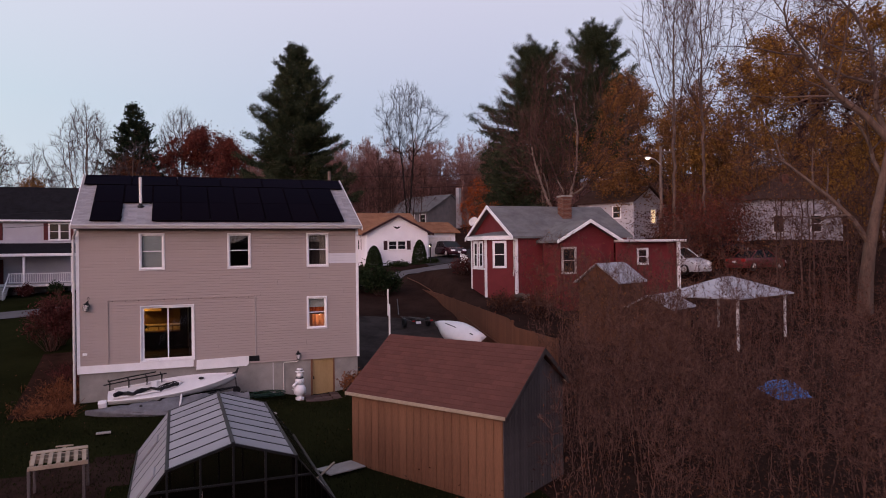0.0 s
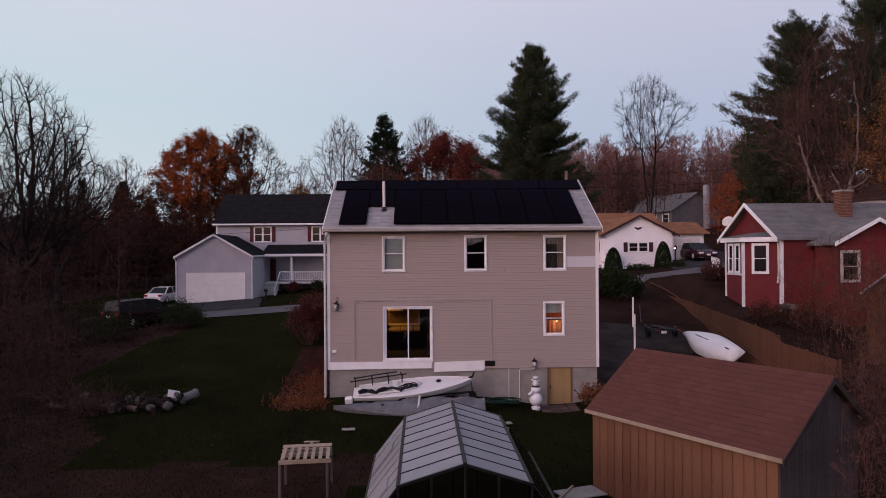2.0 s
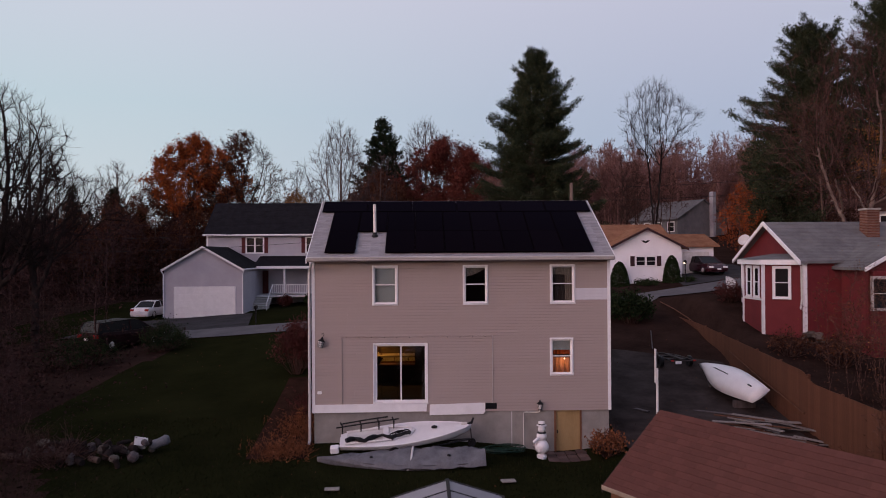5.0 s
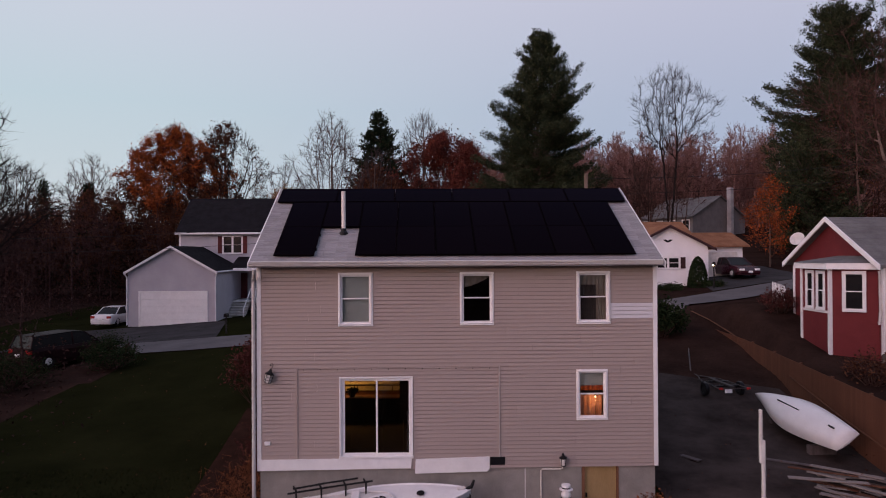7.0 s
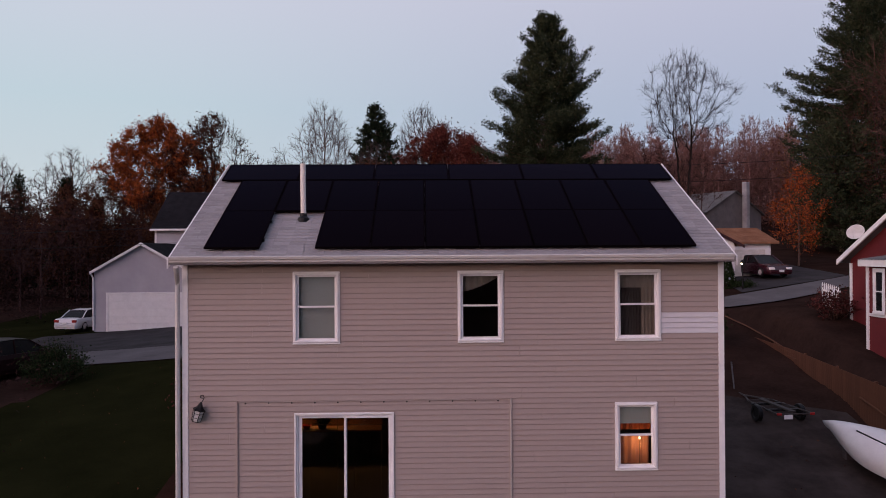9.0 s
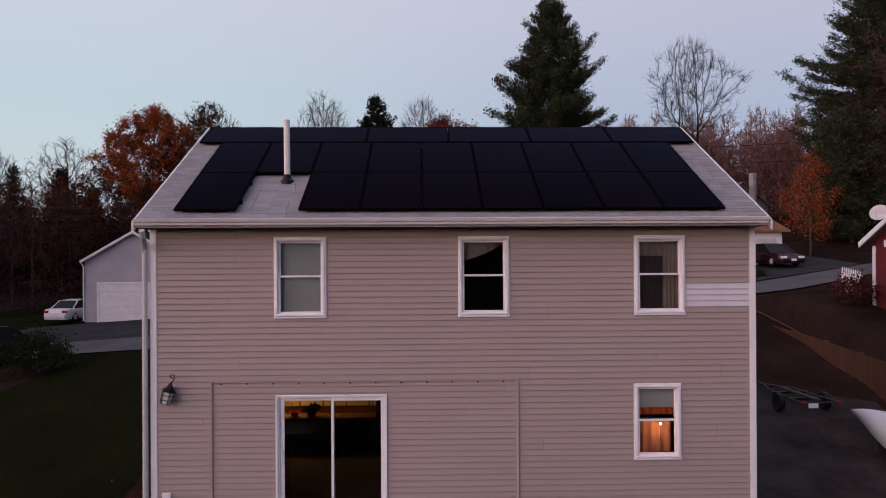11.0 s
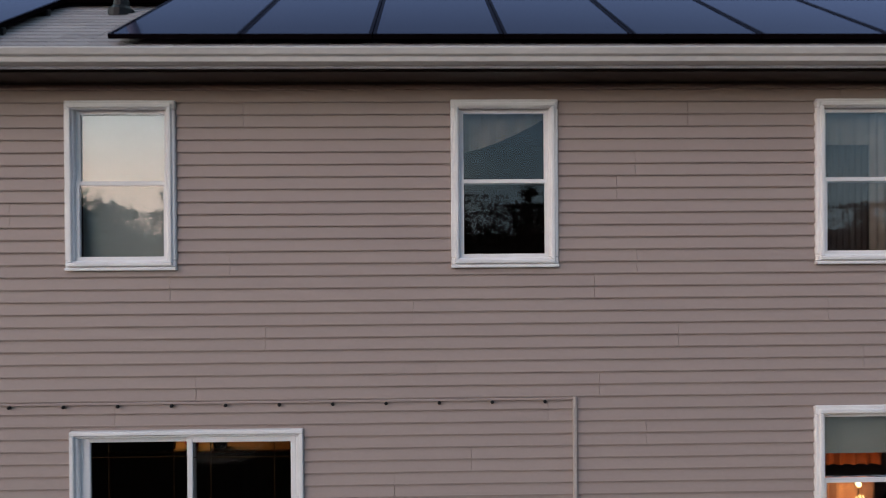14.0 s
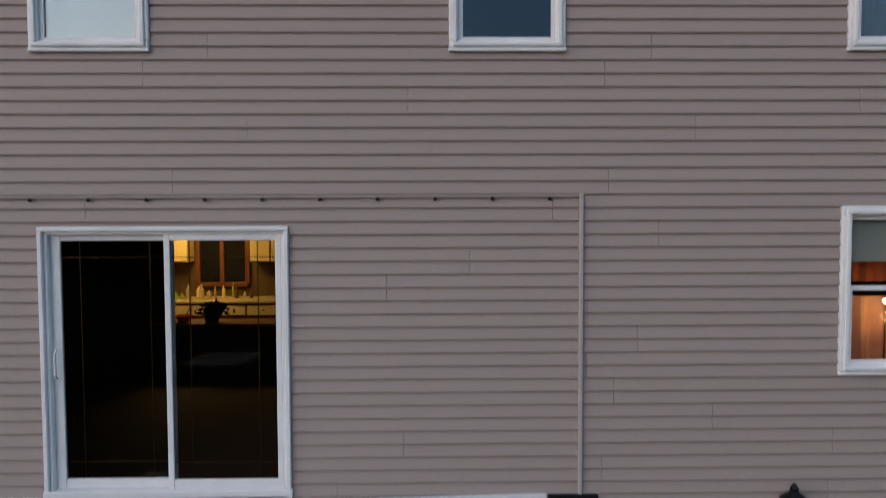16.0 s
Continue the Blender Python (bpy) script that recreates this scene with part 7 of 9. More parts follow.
def garden_shed():
    """A shed set askew to the house: long wall 5.0 m, with vertical boards and a red shingle roof."""
    u = Vector((2.7, -4.45, 0)).normalized()
    ang = math.degrees(math.atan2(u.y, u.x))
    t = thing("garden_shed", "weathered cedar board shed with a brick red shingle roof", "shed", at=pose(7.64, -9.43, 0, 0, 0, ang))
    L, W, z0, ez, rz = 4.9, 3.46, -0.75, 1.78, 3.06
    rear = 2.85
    ezr = rz - 0.1 - (rz - 0.1 - ez) * (rear - W / 2) / (W / 2)
    board = {}
    rng = random.Random(2)

    def boards(n, width, x_of, height_of, mat, wall, turn):
        for k in range(n):
            h = round(height_of(k), 2)
            if h not in board:
                board[h] = Geo().soft_box(0.004, -0.022, 0, width - 0.004, 0.0, h, 0.004).mesh("board")
            ob = part("board", board[h], mat, wall)
            ob.matrix_local = x_of(k) @ Matrix.Rotation(turn, 4, "Z") @ Matrix.Translation((0, rng.uniform(-0.006, 0.0), 0))

    wl = part("front_wall", Geo().box(0, 0.01, z0, L, 0.06, ez), CEDAR, t)
    n = 20
    w = L / n
    boards(n, w, lambda k: Matrix.Translation((k * w, 0, z0)), lambda k: ez - z0 - 0.02, CEDAR, wl, 0)
    for x, nm in ((L - 0.05, 1), (0.0, -1)):
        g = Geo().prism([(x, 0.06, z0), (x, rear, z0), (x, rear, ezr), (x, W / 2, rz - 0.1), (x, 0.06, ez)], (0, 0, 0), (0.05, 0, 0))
        # boards darker than the front: the side away from the sun, shaded by colour
        wl = part("gable_wall", g, CEDAR_GRAY_SHADED, t)
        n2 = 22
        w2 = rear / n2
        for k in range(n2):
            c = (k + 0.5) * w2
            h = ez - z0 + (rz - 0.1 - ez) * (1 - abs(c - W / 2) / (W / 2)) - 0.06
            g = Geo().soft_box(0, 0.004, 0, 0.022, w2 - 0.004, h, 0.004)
            ob = part("board", g, CEDAR_GRAY_SHADED, wl)
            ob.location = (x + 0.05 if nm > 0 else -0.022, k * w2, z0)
    part("rear_wall", Geo().box(0.05, rear - 0.05, z0, L - 0.05, rear, ezr), CEDAR_GRAY_SHADED, t)
    # roof: sheathing, then lapped shingles
    run = W / 2 + 0.12
    pitch = math.atan2(rz - ez + 0.12, run)
    for side in (0, 1):
        m = Matrix.Translation((-0.15, -0.12, ez - 0.05)) if side == 0 else Matrix.Translation((L + 0.15, rear + 0.12, ez - 0.05 + math.tan(pitch) * (W - rear))) @ Matrix.Rotation(math.pi, 4, "Z")
        m = m @ Matrix.Rotation(pitch, 4, "X")
        ln = (run - (W - rear) * side) / math.cos(pitch)
        sl = part("roof", Geo().box(0, 0, -0.04, L + 0.3, ln, 0.0), SHINGLE_RED, t, "brick red shingle roof slope")
        sl.matrix_local = m
        rows = 15
        ex = ln / rows
        g = Geo()
        tab = 0.31
        shapes = {}
        for r in range(rows):
            p = -(0.155 if r % 2 else 0.0)
            while p < L + 0.3:
                a, b = max(0.0, p), min(L + 0.3, p + tab)
                p += tab
                if b - a < 0.03:
                    continue
                jz = rng.uniform(0.0, 0.004)
                if side == 0:
                    key = round(b - a, 2)
                    if key not in shapes:
                        shapes[key] = Geo().add([(0.003, 0, 0.002), (key - 0.003, 0, 0.002), (key - 0.003, 0, 0.012), (0.003, 0, 0.012), (0.003, ex * 1.06, 0.003), (key - 0.003, ex * 1.06, 0.003)], [(0, 1, 2, 3), (3, 2, 5, 4), (0, 3, 4), (1, 5, 2)]).mesh("shingle")
                    part("shingle", shapes[key], SHINGLE_RED, sl).location = (a, r * ex, jz)
                else:
                    g.box(a + 0.003, r * ex, 0.002, b - 0.003, r * ex + ex, 0.01 + jz)
        if side:
            part("shingle_field", g, SHINGLE_RED, sl, kind="stuff")
    for y, up in ((-0.145, 0.0), (rear + 0.12, ezr - ez)):
        part("fascia", Geo().soft_box(-0.15, y, ez - 0.11 + up, L + 0.15, y + 0.025, ez - 0.02 + up, 0.005), RAW_WOOD, t, "weathered pale eave board")
    for x in (-0.17, L + 0.145):
        for s in (0, 1):
            pts = [(x, -0.12, ez - 0.05), (x, W / 2, rz + 0.06), (x, W / 2, rz - 0.08), (x, -0.12, ez - 0.18)]
            if s:
                pts = [(x, rear + 0.12, ezr - 0.05), (x, W / 2, rz + 0.06), (x, W / 2, rz - 0.08), (x, rear + 0.12, ezr - 0.18)]
            part("rake_board", Geo().prism(pts, (0, 0, 0), (0.025, 0, 0)), CEDAR_DARK, t)
    part("ridge_cap", Geo().prism([(0, W / 2 - 0.12, rz - 0.015), (0, W / 2, rz + 0.075), (0, W / 2 + 0.12, rz - 0.015)], (-0.15, 0, 0), (L + 0.3, 0, 0)), SHINGLE_RED, t)


garden_shed()


def white_post():
    p = thing("white_post", "tall slender white wooden post in the yard", "post")
    x, y = 9.28, -7.55
    part("pole", Geo().soft_box(x - 0.024, y - 0.024, ground_z(x, y) - 0.2, x + 0.024, y + 0.024, 3.95, 0.01), WHITE_OLD, p)
    part("upper_strip", Geo().soft_box(x - 0.062, y - 0.03, 3.6, x - 0.022, y + 0.02, 4.42, 0.008), WHITE_OLD, p)


white_post()


def pallet_table():
    t = thing("pallet_bench", "small pale table of raw lumber slats on thin legs", "table", at=pose(0.50, -9.25, 0.72, 0, 0, 0))
    part("back_board", Geo().soft_box(-0.62, 0.45, 0.03, 0.62, 0.68, 0.06, 0.006, pose(0, 0, 0, 0, 0, 6)), RAW_WOOD, t)
    slat = Geo().soft_box(-0.045, -0.62, 0, 0.045, 0.42, 0.028, 0.005).mesh("slat")
    for k in range(7):
        part("slat", slat, RAW_WOOD, t).matrix_local = pose(-0.54 + k * 0.18, 0, 0.02, 0, 0, 6)
    for y in (-0.6, 0.0, 0.4):
        part("stringer", Geo().soft_box(-0.62, y - 0.03, -0.07, 0.62, y + 0.03, 0.02, 0.006, pose(0, 0, 0, 0, 0, 6)), RAW_WOOD, t)
    for x, y in ((-0.55, -0.55), (0.58, -0.5), (-0.6, 0.45), (0.55, 0.55)):
        part("leg", Geo().soft_box(x - 0.03, y - 0.03, -1.0, x + 0.03, y + 0.03, -0.05, 0.005), CEDAR_GRAY_SHADED, t)
    part("cross_stick", Geo().soft_box(-0.03, 0.72, 0.0, 0.03, 0.98, 0.05, 0.006).soft_box(-0.2, 0.83, 0.05, 0.2, 0.89, 0.08, 0.006), RAW_WOOD, t)


pallet_table()


def board_fence():
    f = thing("board_fence", "tall brown vertical board fence along the earth bank", "fence")
    rng = random.Random(12)
    shapes = {}

    def line(y):
        return 2.45 + 0.035 * max(0.0, y) - 0.3 * step(0.6, -0.6, y), min(ground_z(fence_x(y) - 0.3, y), ground_z(fence_x(y) - 0.8, y)) - 0.15

    bays = [-4.6 + 2.4 * k for k in range(10)]
    for y in bays:
        top, low = line(y)
        part("post", Geo().soft_box(fence_x(y) + 0.02, y - 0.05, low, fence_x(y) + 0.1, y + 0.05, top + 0.02, 0.01), FENCE_WOOD, f)
        for lift in (0.5, None):
            ends = []
            for yy in (y, y + 2.4):
                t, b = line(yy)
                ends.append((fence_x(yy) + 0.03, yy, b + lift if lift else t - 0.3))
            part("rail", Geo().tube(ends, 0.035, 4), FENCE_WOOD, f)
        for i in range(16):
            yy = y + i * 0.15
            t, b = line(yy)
            h = round(t - b + rng.uniform(-0.01, 0.008), 2)
            if h not in shapes:
                shapes[h] = Geo().soft_box(-0.022, 0.0008, 0, 0.0, 0.1492, h, 0.0025).mesh("board")
            part("board", shapes[h], FENCE_WOOD, f).location = (fence_x(yy) - 0.01, yy, t - h)
    part("pole", Geo().tube([(fence_x(8.0) - 0.12, 8.0, ground_z(16.8, 8.0) + 0.75), (fence_x(4.0) - 0.1, 4.0, ground_z(16.8, 4.0) + 0.80), (fence_x(0.2) - 0.12, 0.2, ground_z(16.6, 0.2) + 0.78)], 0.035, 6), FENCE_WOOD, f, "weathered pole fixed along the boards")


board_fence()


# ---------------------------------------------------------------- cars


CAR_GLASS = material("car_glass", (0.006, 0.006, 0.007), (0.010, 0.010, 0.011), 0.2, 1, 10, 0.0, spec=0.1)


def car(x, y, turn, label, paint, length=4.6, width=1.8, height=1.45, kind_of="sedan", name="car"):
    """A parked car: lofted body, glass house, wheels, lamps and plate; nose at +x."""
    t = thing(name, label, "car", at=pose(x, y, ground_z(x, y) + 0.06, 0, 0, turn))
    L, W, H = length, width, height
    belt = H * 0.62
    if kind_of == "sedan":
        top = [(-0.5, 0.60), (-0.47, belt * 0.98), (-0.36, belt * 1.02), (-0.2, belt), (0.16, belt), (0.30, belt * 0.96), (0.45, belt * 0.82), (0.5, belt * 0.55)]
        roof = [(-0.34, belt), (-0.18, H * 0.97), (0.0, H), (0.10, H * 0.98), (0.27, belt * 0.98)]
    else:
        top = [(-0.5, 0.65), (-0.49, belt), (-0.36, belt * 1.02), (-0.2, belt), (0.16, belt), (0.32, belt * 0.95), (0.46, belt * 0.8), (0.5, belt * 0.5)]
        roof = [(-0.485, belt), (-0.44, H * 0.96), (0.0, H), (0.12, H * 0.96), (0.29, belt * 0.97)]
    rings = []
    for f, z in top:
        w = W / 2 * (0.86 if abs(f) > 0.48 else 0.95 if abs(f) > 0.42 else 1.0)
        ring = [(f * L, -w * 0.94, 0.2), (f * L, -w, 0.38), (f * L, -w, z * 0.82), (f * L, -w * 0.93, z), (f * L, -w * 0.4, z * 1.02), (f * L, w * 0.4, z * 1.02), (f * L, w * 0.93, z), (f * L, w, z * 0.82), (f * L, w, 0.38), (f * L, w * 0.94, 0.2)]
        rings.append(ring)
    part("body", Geo().loft(rings), paint, t, smooth=False)
    rr = []
    for f, z in roof:
        w0, k = W / 2 * 0.9, (z - belt) / (H - belt) if z > belt else 0
        w = w0 * (1 - 0.2 * k)
        rr.append([(f * L, -w0, belt * 0.95), (f * L, -w, z * 0.985), (f * L, -w * 0.6, z), (f * L, w * 0.6, z), (f * L, w, z * 0.985), (f * L, w0, belt * 0.95)])
    part("glass_house", Geo().loft(rr), CAR_GLASS, t, "dark window glass")
    k0, k1 = (1, 3)
    a, b = roof[1], roof[3]
    g = Geo().loft([[(f * L, -W * 0.36, z + 0.004), (f * L, -W * 0.25, z + 0.022), (f * L, W * 0.25, z + 0.022), (f * L, W * 0.36, z + 0.004), (f * L, W * 0.3, z - 0.03), (f * L, -W * 0.3, z - 0.03)] for f, z in (a, roof[2], b)])
    part("roof_panel", g, paint, t)
    for s in (-1, 1):
        for f, zf in ((roof[0], roof[1]), (roof[4], roof[3])):
            part("pillar", Geo().tube([(f[0] * L, s * W * 0.445, belt), (zf[0] * L, s * W * 0.365, zf[1])], 0.04, 5), paint, t)
        part("pillar", Geo().tube([(-0.02 * L, s * W * 0.452, belt), (-0.02 * L, s * W * 0.372, H * 0.98)], 0.035, 5), paint, t)
    rad = 0.32 if kind_of == "sedan" else 0.35
    for f in (-0.31, 0.31):
        for s in (-1, 1):
            w = part("wheel", wheel_mesh(rad, 0.2), BLACK_METAL, t, "black tyre")
            w.matrix_local = pose(f * L, s * (W / 2 - 0.1), rad)
            rim = Geo().lathe([(0.03, 0.02), (rad * 0.3, 0.03), (rad * 0.58, 0.0)], (0, 0, 0), 12)
            rim.v = [(x_, z_ * s, y_) for x_, y_, z_ in rim.v]
            part("rim", rim, GUTTER, w).location = (0, s * 0.09, 0)
    for s in (-1, 1):
        part("tail_light", Geo().soft_box(-0.502 * L, s * W * 0.36 - 0.16, belt * 0.72, -0.47 * L, s * W * 0.36 + 0.16, belt * 0.92, 0.02), TAIL, t)
        part("headlight", Geo().soft_box(0.47 * L, s * W * 0.33 - 0.18, belt * 0.55, 0.503 * L, s * W * 0.33 + 0.18, belt * 0.72, 0.02), WHITE, t)
        part("mirror", Geo().soft_box(0.19 * L, s * W * 0.5 - 0.03, belt * 0.98, 0.23 * L, s * W * 0.5 + 0.12 * s + 0.03, belt * 1.1, 0.015), paint, t)
    part("bumper", Geo().soft_box(-0.512 * L, -W * 0.43, 0.3, -0.48 * L, W * 0.43, 0.52, 0.03), paint, t)
    part("bumper", Geo().soft_box(0.48 * L, -W * 0.43, 0.28, 0.512 * L, W * 0.43, 0.5, 0.03), paint, t)
    part("plate", Geo().soft_box(-0.52 * L, -0.16, belt * 0.6, -0.508 * L, 0.16, belt * 0.6 + 0.14, 0.004), WHITE, t)
    part("plate", Geo().soft_box(0.508 * L, -0.16, 0.34, 0.52 * L, 0.16, 0.48, 0.004), WHITE, t)
    return t


def paint_of(name, c, rough=0.25):
    return material(name, tuple(v * 0.9 for v in c), c, rough, 1.0, 30, 0.0, spec=0.5)


TAIL = paint_of("tail_lamp_red", (0.30, 0.02, 0.02))
car(-19.9, 37.6, 150 - 60 - 8, "white sedan parked beside the gray garage", paint_of("white_paint", (0.66, 0.66, 0.68)), 4.6, 1.8, 1.42)
car(-14.8, 19.3, 62, "dark red minivan parked at the lawn edge", material("dark_red_paint", (0.010, 0.003, 0.004), (0.014, 0.004, 0.005), 0.5, 1.0, 30, 0.0, spec=0.08), 4.9, 1.9, 1.7, "van")
car(26.7, 32.6, -82, "dark maroon sedan parked by the white garage", paint_of("maroon_paint", (0.032, 0.006, 0.011)), 4.6, 1.8, 1.42)
car(39.7, 12.6, -10, "black sport utility car parked behind the red cottage", paint_of("black_paint", (0.012, 0.012, 0.014)), 4.9, 1.95, 1.8, "van")
car(41.2, 9.9, 8, "pale red car parked beyond the brush", paint_of("red_paint", (0.14, 0.03, 0.03)), 4.4, 1.8, 1.4)
car(34.4, 10.2, -75, "white pickup with a cap parked by the flat-roofed wing", paint_of("pale_paint", (0.5, 0.5, 0.52)), 4.6, 1.85, 1.8, "van")

# ---------------------------------------------------------------- woods, brush and garden plants


def merge_rods(models, places, rng, min_r):
    """Copies of tree skeletons, each turned, scaled and set on the ground: arrays of limb rods, twig rods and tips."""
    out = ([], [], [])
    for x, y, h in places:
        limbs, rods, tips = models[rng.integers(0, len(models))]
        k = h / max(limbs[:, 5].max(), rods[:, 5].max())
        a = rng.random() * 2 * math.pi
        c, s = math.cos(a), math.sin(a)
        rot = np.array([[c, -s, 0], [s, c, 0], [0, 0, 1]]) * k
        base = np.array([x, y, ground_z(x, y) - 0.2])
        for group, store in ((limbs, out[0]), (rods, out[1])):
            q = group.copy()
            q[:, :3] = group[:, :3] @ rot.T + base
            q[:, 3:6] = group[:, 3:6] @ rot.T + base
            q[:, 6:] = np.maximum(group[:, 6:] * k, min_r * (1.0 if group is limbs else 0.7))
            store.append(q)
        out[2].append(tips @ rot.T + base)
    return [np.concatenate(o) for o in out]


def woods(name, label, places, seed, twig, leaf=None, leaves=0, leaf_size=0.35, min_r=0.02, count=90, low=0, low_leaf=None, width=6.0, scatter=0.4, low_h=3.0, clear=0.3, stems=((0.0, 0.0),), fork=0.5, slim=1.0, twigs=2, wander=0.14):
    """Many trees or saplings of a few forms, with leaves left on the twigs and brush between the stems."""
    rng = np.random.default_rng(seed)
    models = [colonise(seed * 10 + i, 15, width * rng.uniform(0.8, 1.2), low=clear, count=count, fine=0.02 * slim, up=0.3, stems=stems, fork=fork, twigs=twigs, fuzz=1.3, wander=wander) for i in range(5)]
    limbs, rods, tips = merge_rods(models, places, rng, min_r)
    t = thing(name, label, "woods", kind="stuff")
    stout = limbs[:, 6] > min_r * 2.2
    part("stem_mass", seg_mesh("stem_mass", limbs[stout], 4), twig, t, kind="stuff")
    part("twig_mass", twig_mesh("twig_mass", np.concatenate([limbs[~stout], rods])), twig, t, kind="stuff")
    if leaves:
        c = tips[rng.integers(0, len(tips), leaves)] + rng.normal(size=(leaves, 3)) * scatter
        part("leaves", leaf_mesh("leaves", c, leaf_size, rng, far=True), leaf, t, kind="stuff")
    if low:
        p = np.array([(x, y) for x, y, _ in places])
        pick = p[rng.integers(0, len(p), low)] + rng.normal(size=(low, 2)) * 2.0
        z = np.array([ground_z(a, b) for a, b in pick]) + np.minimum(np.abs(rng.normal(size=low)), 1.7) * low_h * 0.6
        part("underbrush", leaf_mesh("underbrush", np.column_stack([pick, z]), leaf_size * 1.2, rng, far=True), low_leaf or LEAF_BROWN, t, kind="stuff")
    return t


def scatter_trees(rng, count, area, lo, hi):
    return [(x, y, rng.uniform(lo, hi)) for x, y in (area(rng) for _ in range(count))]


R = np.random.default_rng(77)


def seen(lo, hi, near, far):
    """A place picker: bearings lo..hi degrees from the yard's far corner, near..far metres off."""
    return lambda r: (lambda a, d: (3.2 + d * math.sin(a), -28.3 + d * math.cos(a)))(math.radians(r.uniform(lo, hi)), r.uniform(near, far))


woods("far_woods", "bare reddish brown autumn woods on the far slope", scatter_trees(R, 105, lambda r: (r.uniform(14, 68), r.uniform(74, 100)), 9.5, 15), 31, TWIG_FAR_HAZE, LEAF_RED, 16000, 0.12, 0.026, low=30000, low_leaf=TWIG_FAR_HAZE, low_h=7.0, width=5.0, clear=0.35, count=150, twigs=4)
woods("far_woods", "bare gray brown woods behind the gray house", scatter_trees(R, 60, lambda r: (r.uniform(-80, 4), r.uniform(74, 112)), 9, 14.5), 32, TWIG_GRAY, LEAF_BROWN, 1500, 0.12, 0.024, low=24000, low_leaf=LEAF_BROWN, low_h=6.0, width=6.5, clear=0.35, count=130, twigs=3)
woods("far_woods", "rusty autumn woods on the slope above the cottage", scatter_trees(R, 40, lambda r: (r.uniform(50, 95), r.uniform(34, 85)), 13, 20), 33, TWIG, LEAF_RUST, 30000, 0.14, 0.024, low=20000, scatter=0.8)
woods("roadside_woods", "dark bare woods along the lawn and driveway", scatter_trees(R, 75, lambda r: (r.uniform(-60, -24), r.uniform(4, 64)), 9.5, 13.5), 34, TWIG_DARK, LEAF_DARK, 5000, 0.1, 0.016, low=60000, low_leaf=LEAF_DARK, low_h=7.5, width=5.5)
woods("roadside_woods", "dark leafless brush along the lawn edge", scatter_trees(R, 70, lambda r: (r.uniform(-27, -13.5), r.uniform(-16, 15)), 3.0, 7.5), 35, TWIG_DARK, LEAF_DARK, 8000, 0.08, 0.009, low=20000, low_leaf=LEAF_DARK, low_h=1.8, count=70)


def lawn_side(r):
    y = r.uniform(-13, 9)
    return (-11.5 + 5 * step(4, -6, y) - r.uniform(0.3, 7.5), y)


SAPLINGS = dict(clear=0.42, stems=((-1.3, 0.5), (1.2, 0.4), (0.1, -1.2), (-0.4, 0.3)), fork=0.1, slim=0.55, width=6.5, wander=0.1)
woods("far_woods", "dark bare woods along the low ridge", scatter_trees(R, 60, seen(-38, -10, 135, 185), 8, 13), 47, TWIG_DARK, LEAF_DARK, 3000, 0.25, 0.04, low=24000, low_leaf=LEAF_DARK, low_h=6.0, count=60)
woods("far_woods", "bare reddish woods along the far ridge", scatter_trees(R, 75, seen(8, 46, 128, 180), 8, 13), 48, TWIG_FAR_HAZE, LEAF_RED, 6000, 0.22, 0.035, low=30000, low_leaf=TWIG_FAR_HAZE, low_h=7.0, count=60)
woods("far_woods", "close-standing bare reddish trees behind the hill house", scatter_trees(np.random.default_rng(91), 85, lambda r: (r.uniform(19, 52), r.uniform(72, 92)), 10.5, 15.5), 491, TWIG_FAR_HAZE, LEAF_RED, 5000, 0.1, 0.022, low=4000, low_leaf=TWIG_FAR_HAZE, low_h=4.0, count=110, width=3.6, clear=0.3, twigs=4)
woods("far_woods", "slim bare trees before the pale house on the hill", scatter_trees(R, 9, lambda r: (r.uniform(27.5, 34), r.uniform(58, 63)), 8, 13), 49, TWIG, LEAF_RED, 300, 0.08, 0.022, count=70)
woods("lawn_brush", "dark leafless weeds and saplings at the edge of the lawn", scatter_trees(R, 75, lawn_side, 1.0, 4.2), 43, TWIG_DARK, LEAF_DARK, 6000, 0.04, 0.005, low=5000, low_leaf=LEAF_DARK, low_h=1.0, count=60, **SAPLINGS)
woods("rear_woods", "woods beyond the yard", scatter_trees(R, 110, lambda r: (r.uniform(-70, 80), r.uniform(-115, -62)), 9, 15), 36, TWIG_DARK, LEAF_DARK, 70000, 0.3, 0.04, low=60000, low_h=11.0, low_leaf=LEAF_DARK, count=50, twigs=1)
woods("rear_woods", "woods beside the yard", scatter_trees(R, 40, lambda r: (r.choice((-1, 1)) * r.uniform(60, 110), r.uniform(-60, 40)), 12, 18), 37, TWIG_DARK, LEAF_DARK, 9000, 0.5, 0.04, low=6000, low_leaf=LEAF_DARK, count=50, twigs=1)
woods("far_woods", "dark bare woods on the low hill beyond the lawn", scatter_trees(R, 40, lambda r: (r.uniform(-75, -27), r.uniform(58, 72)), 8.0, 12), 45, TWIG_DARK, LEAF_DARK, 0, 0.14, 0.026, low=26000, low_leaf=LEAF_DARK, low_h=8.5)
woods("thicket", "dense leafless saplings and brush beside the shed", scatter_trees(R, 84, seen(30, 56, 14, 27), 2.4, 5.6), 38, TWIG_BRUSH, LEAF_BROWN, 5000, 0.035, 0.0045, low=6000, low_h=0.8, scatter=0.3, count=80, twigs=3, **SAPLINGS)
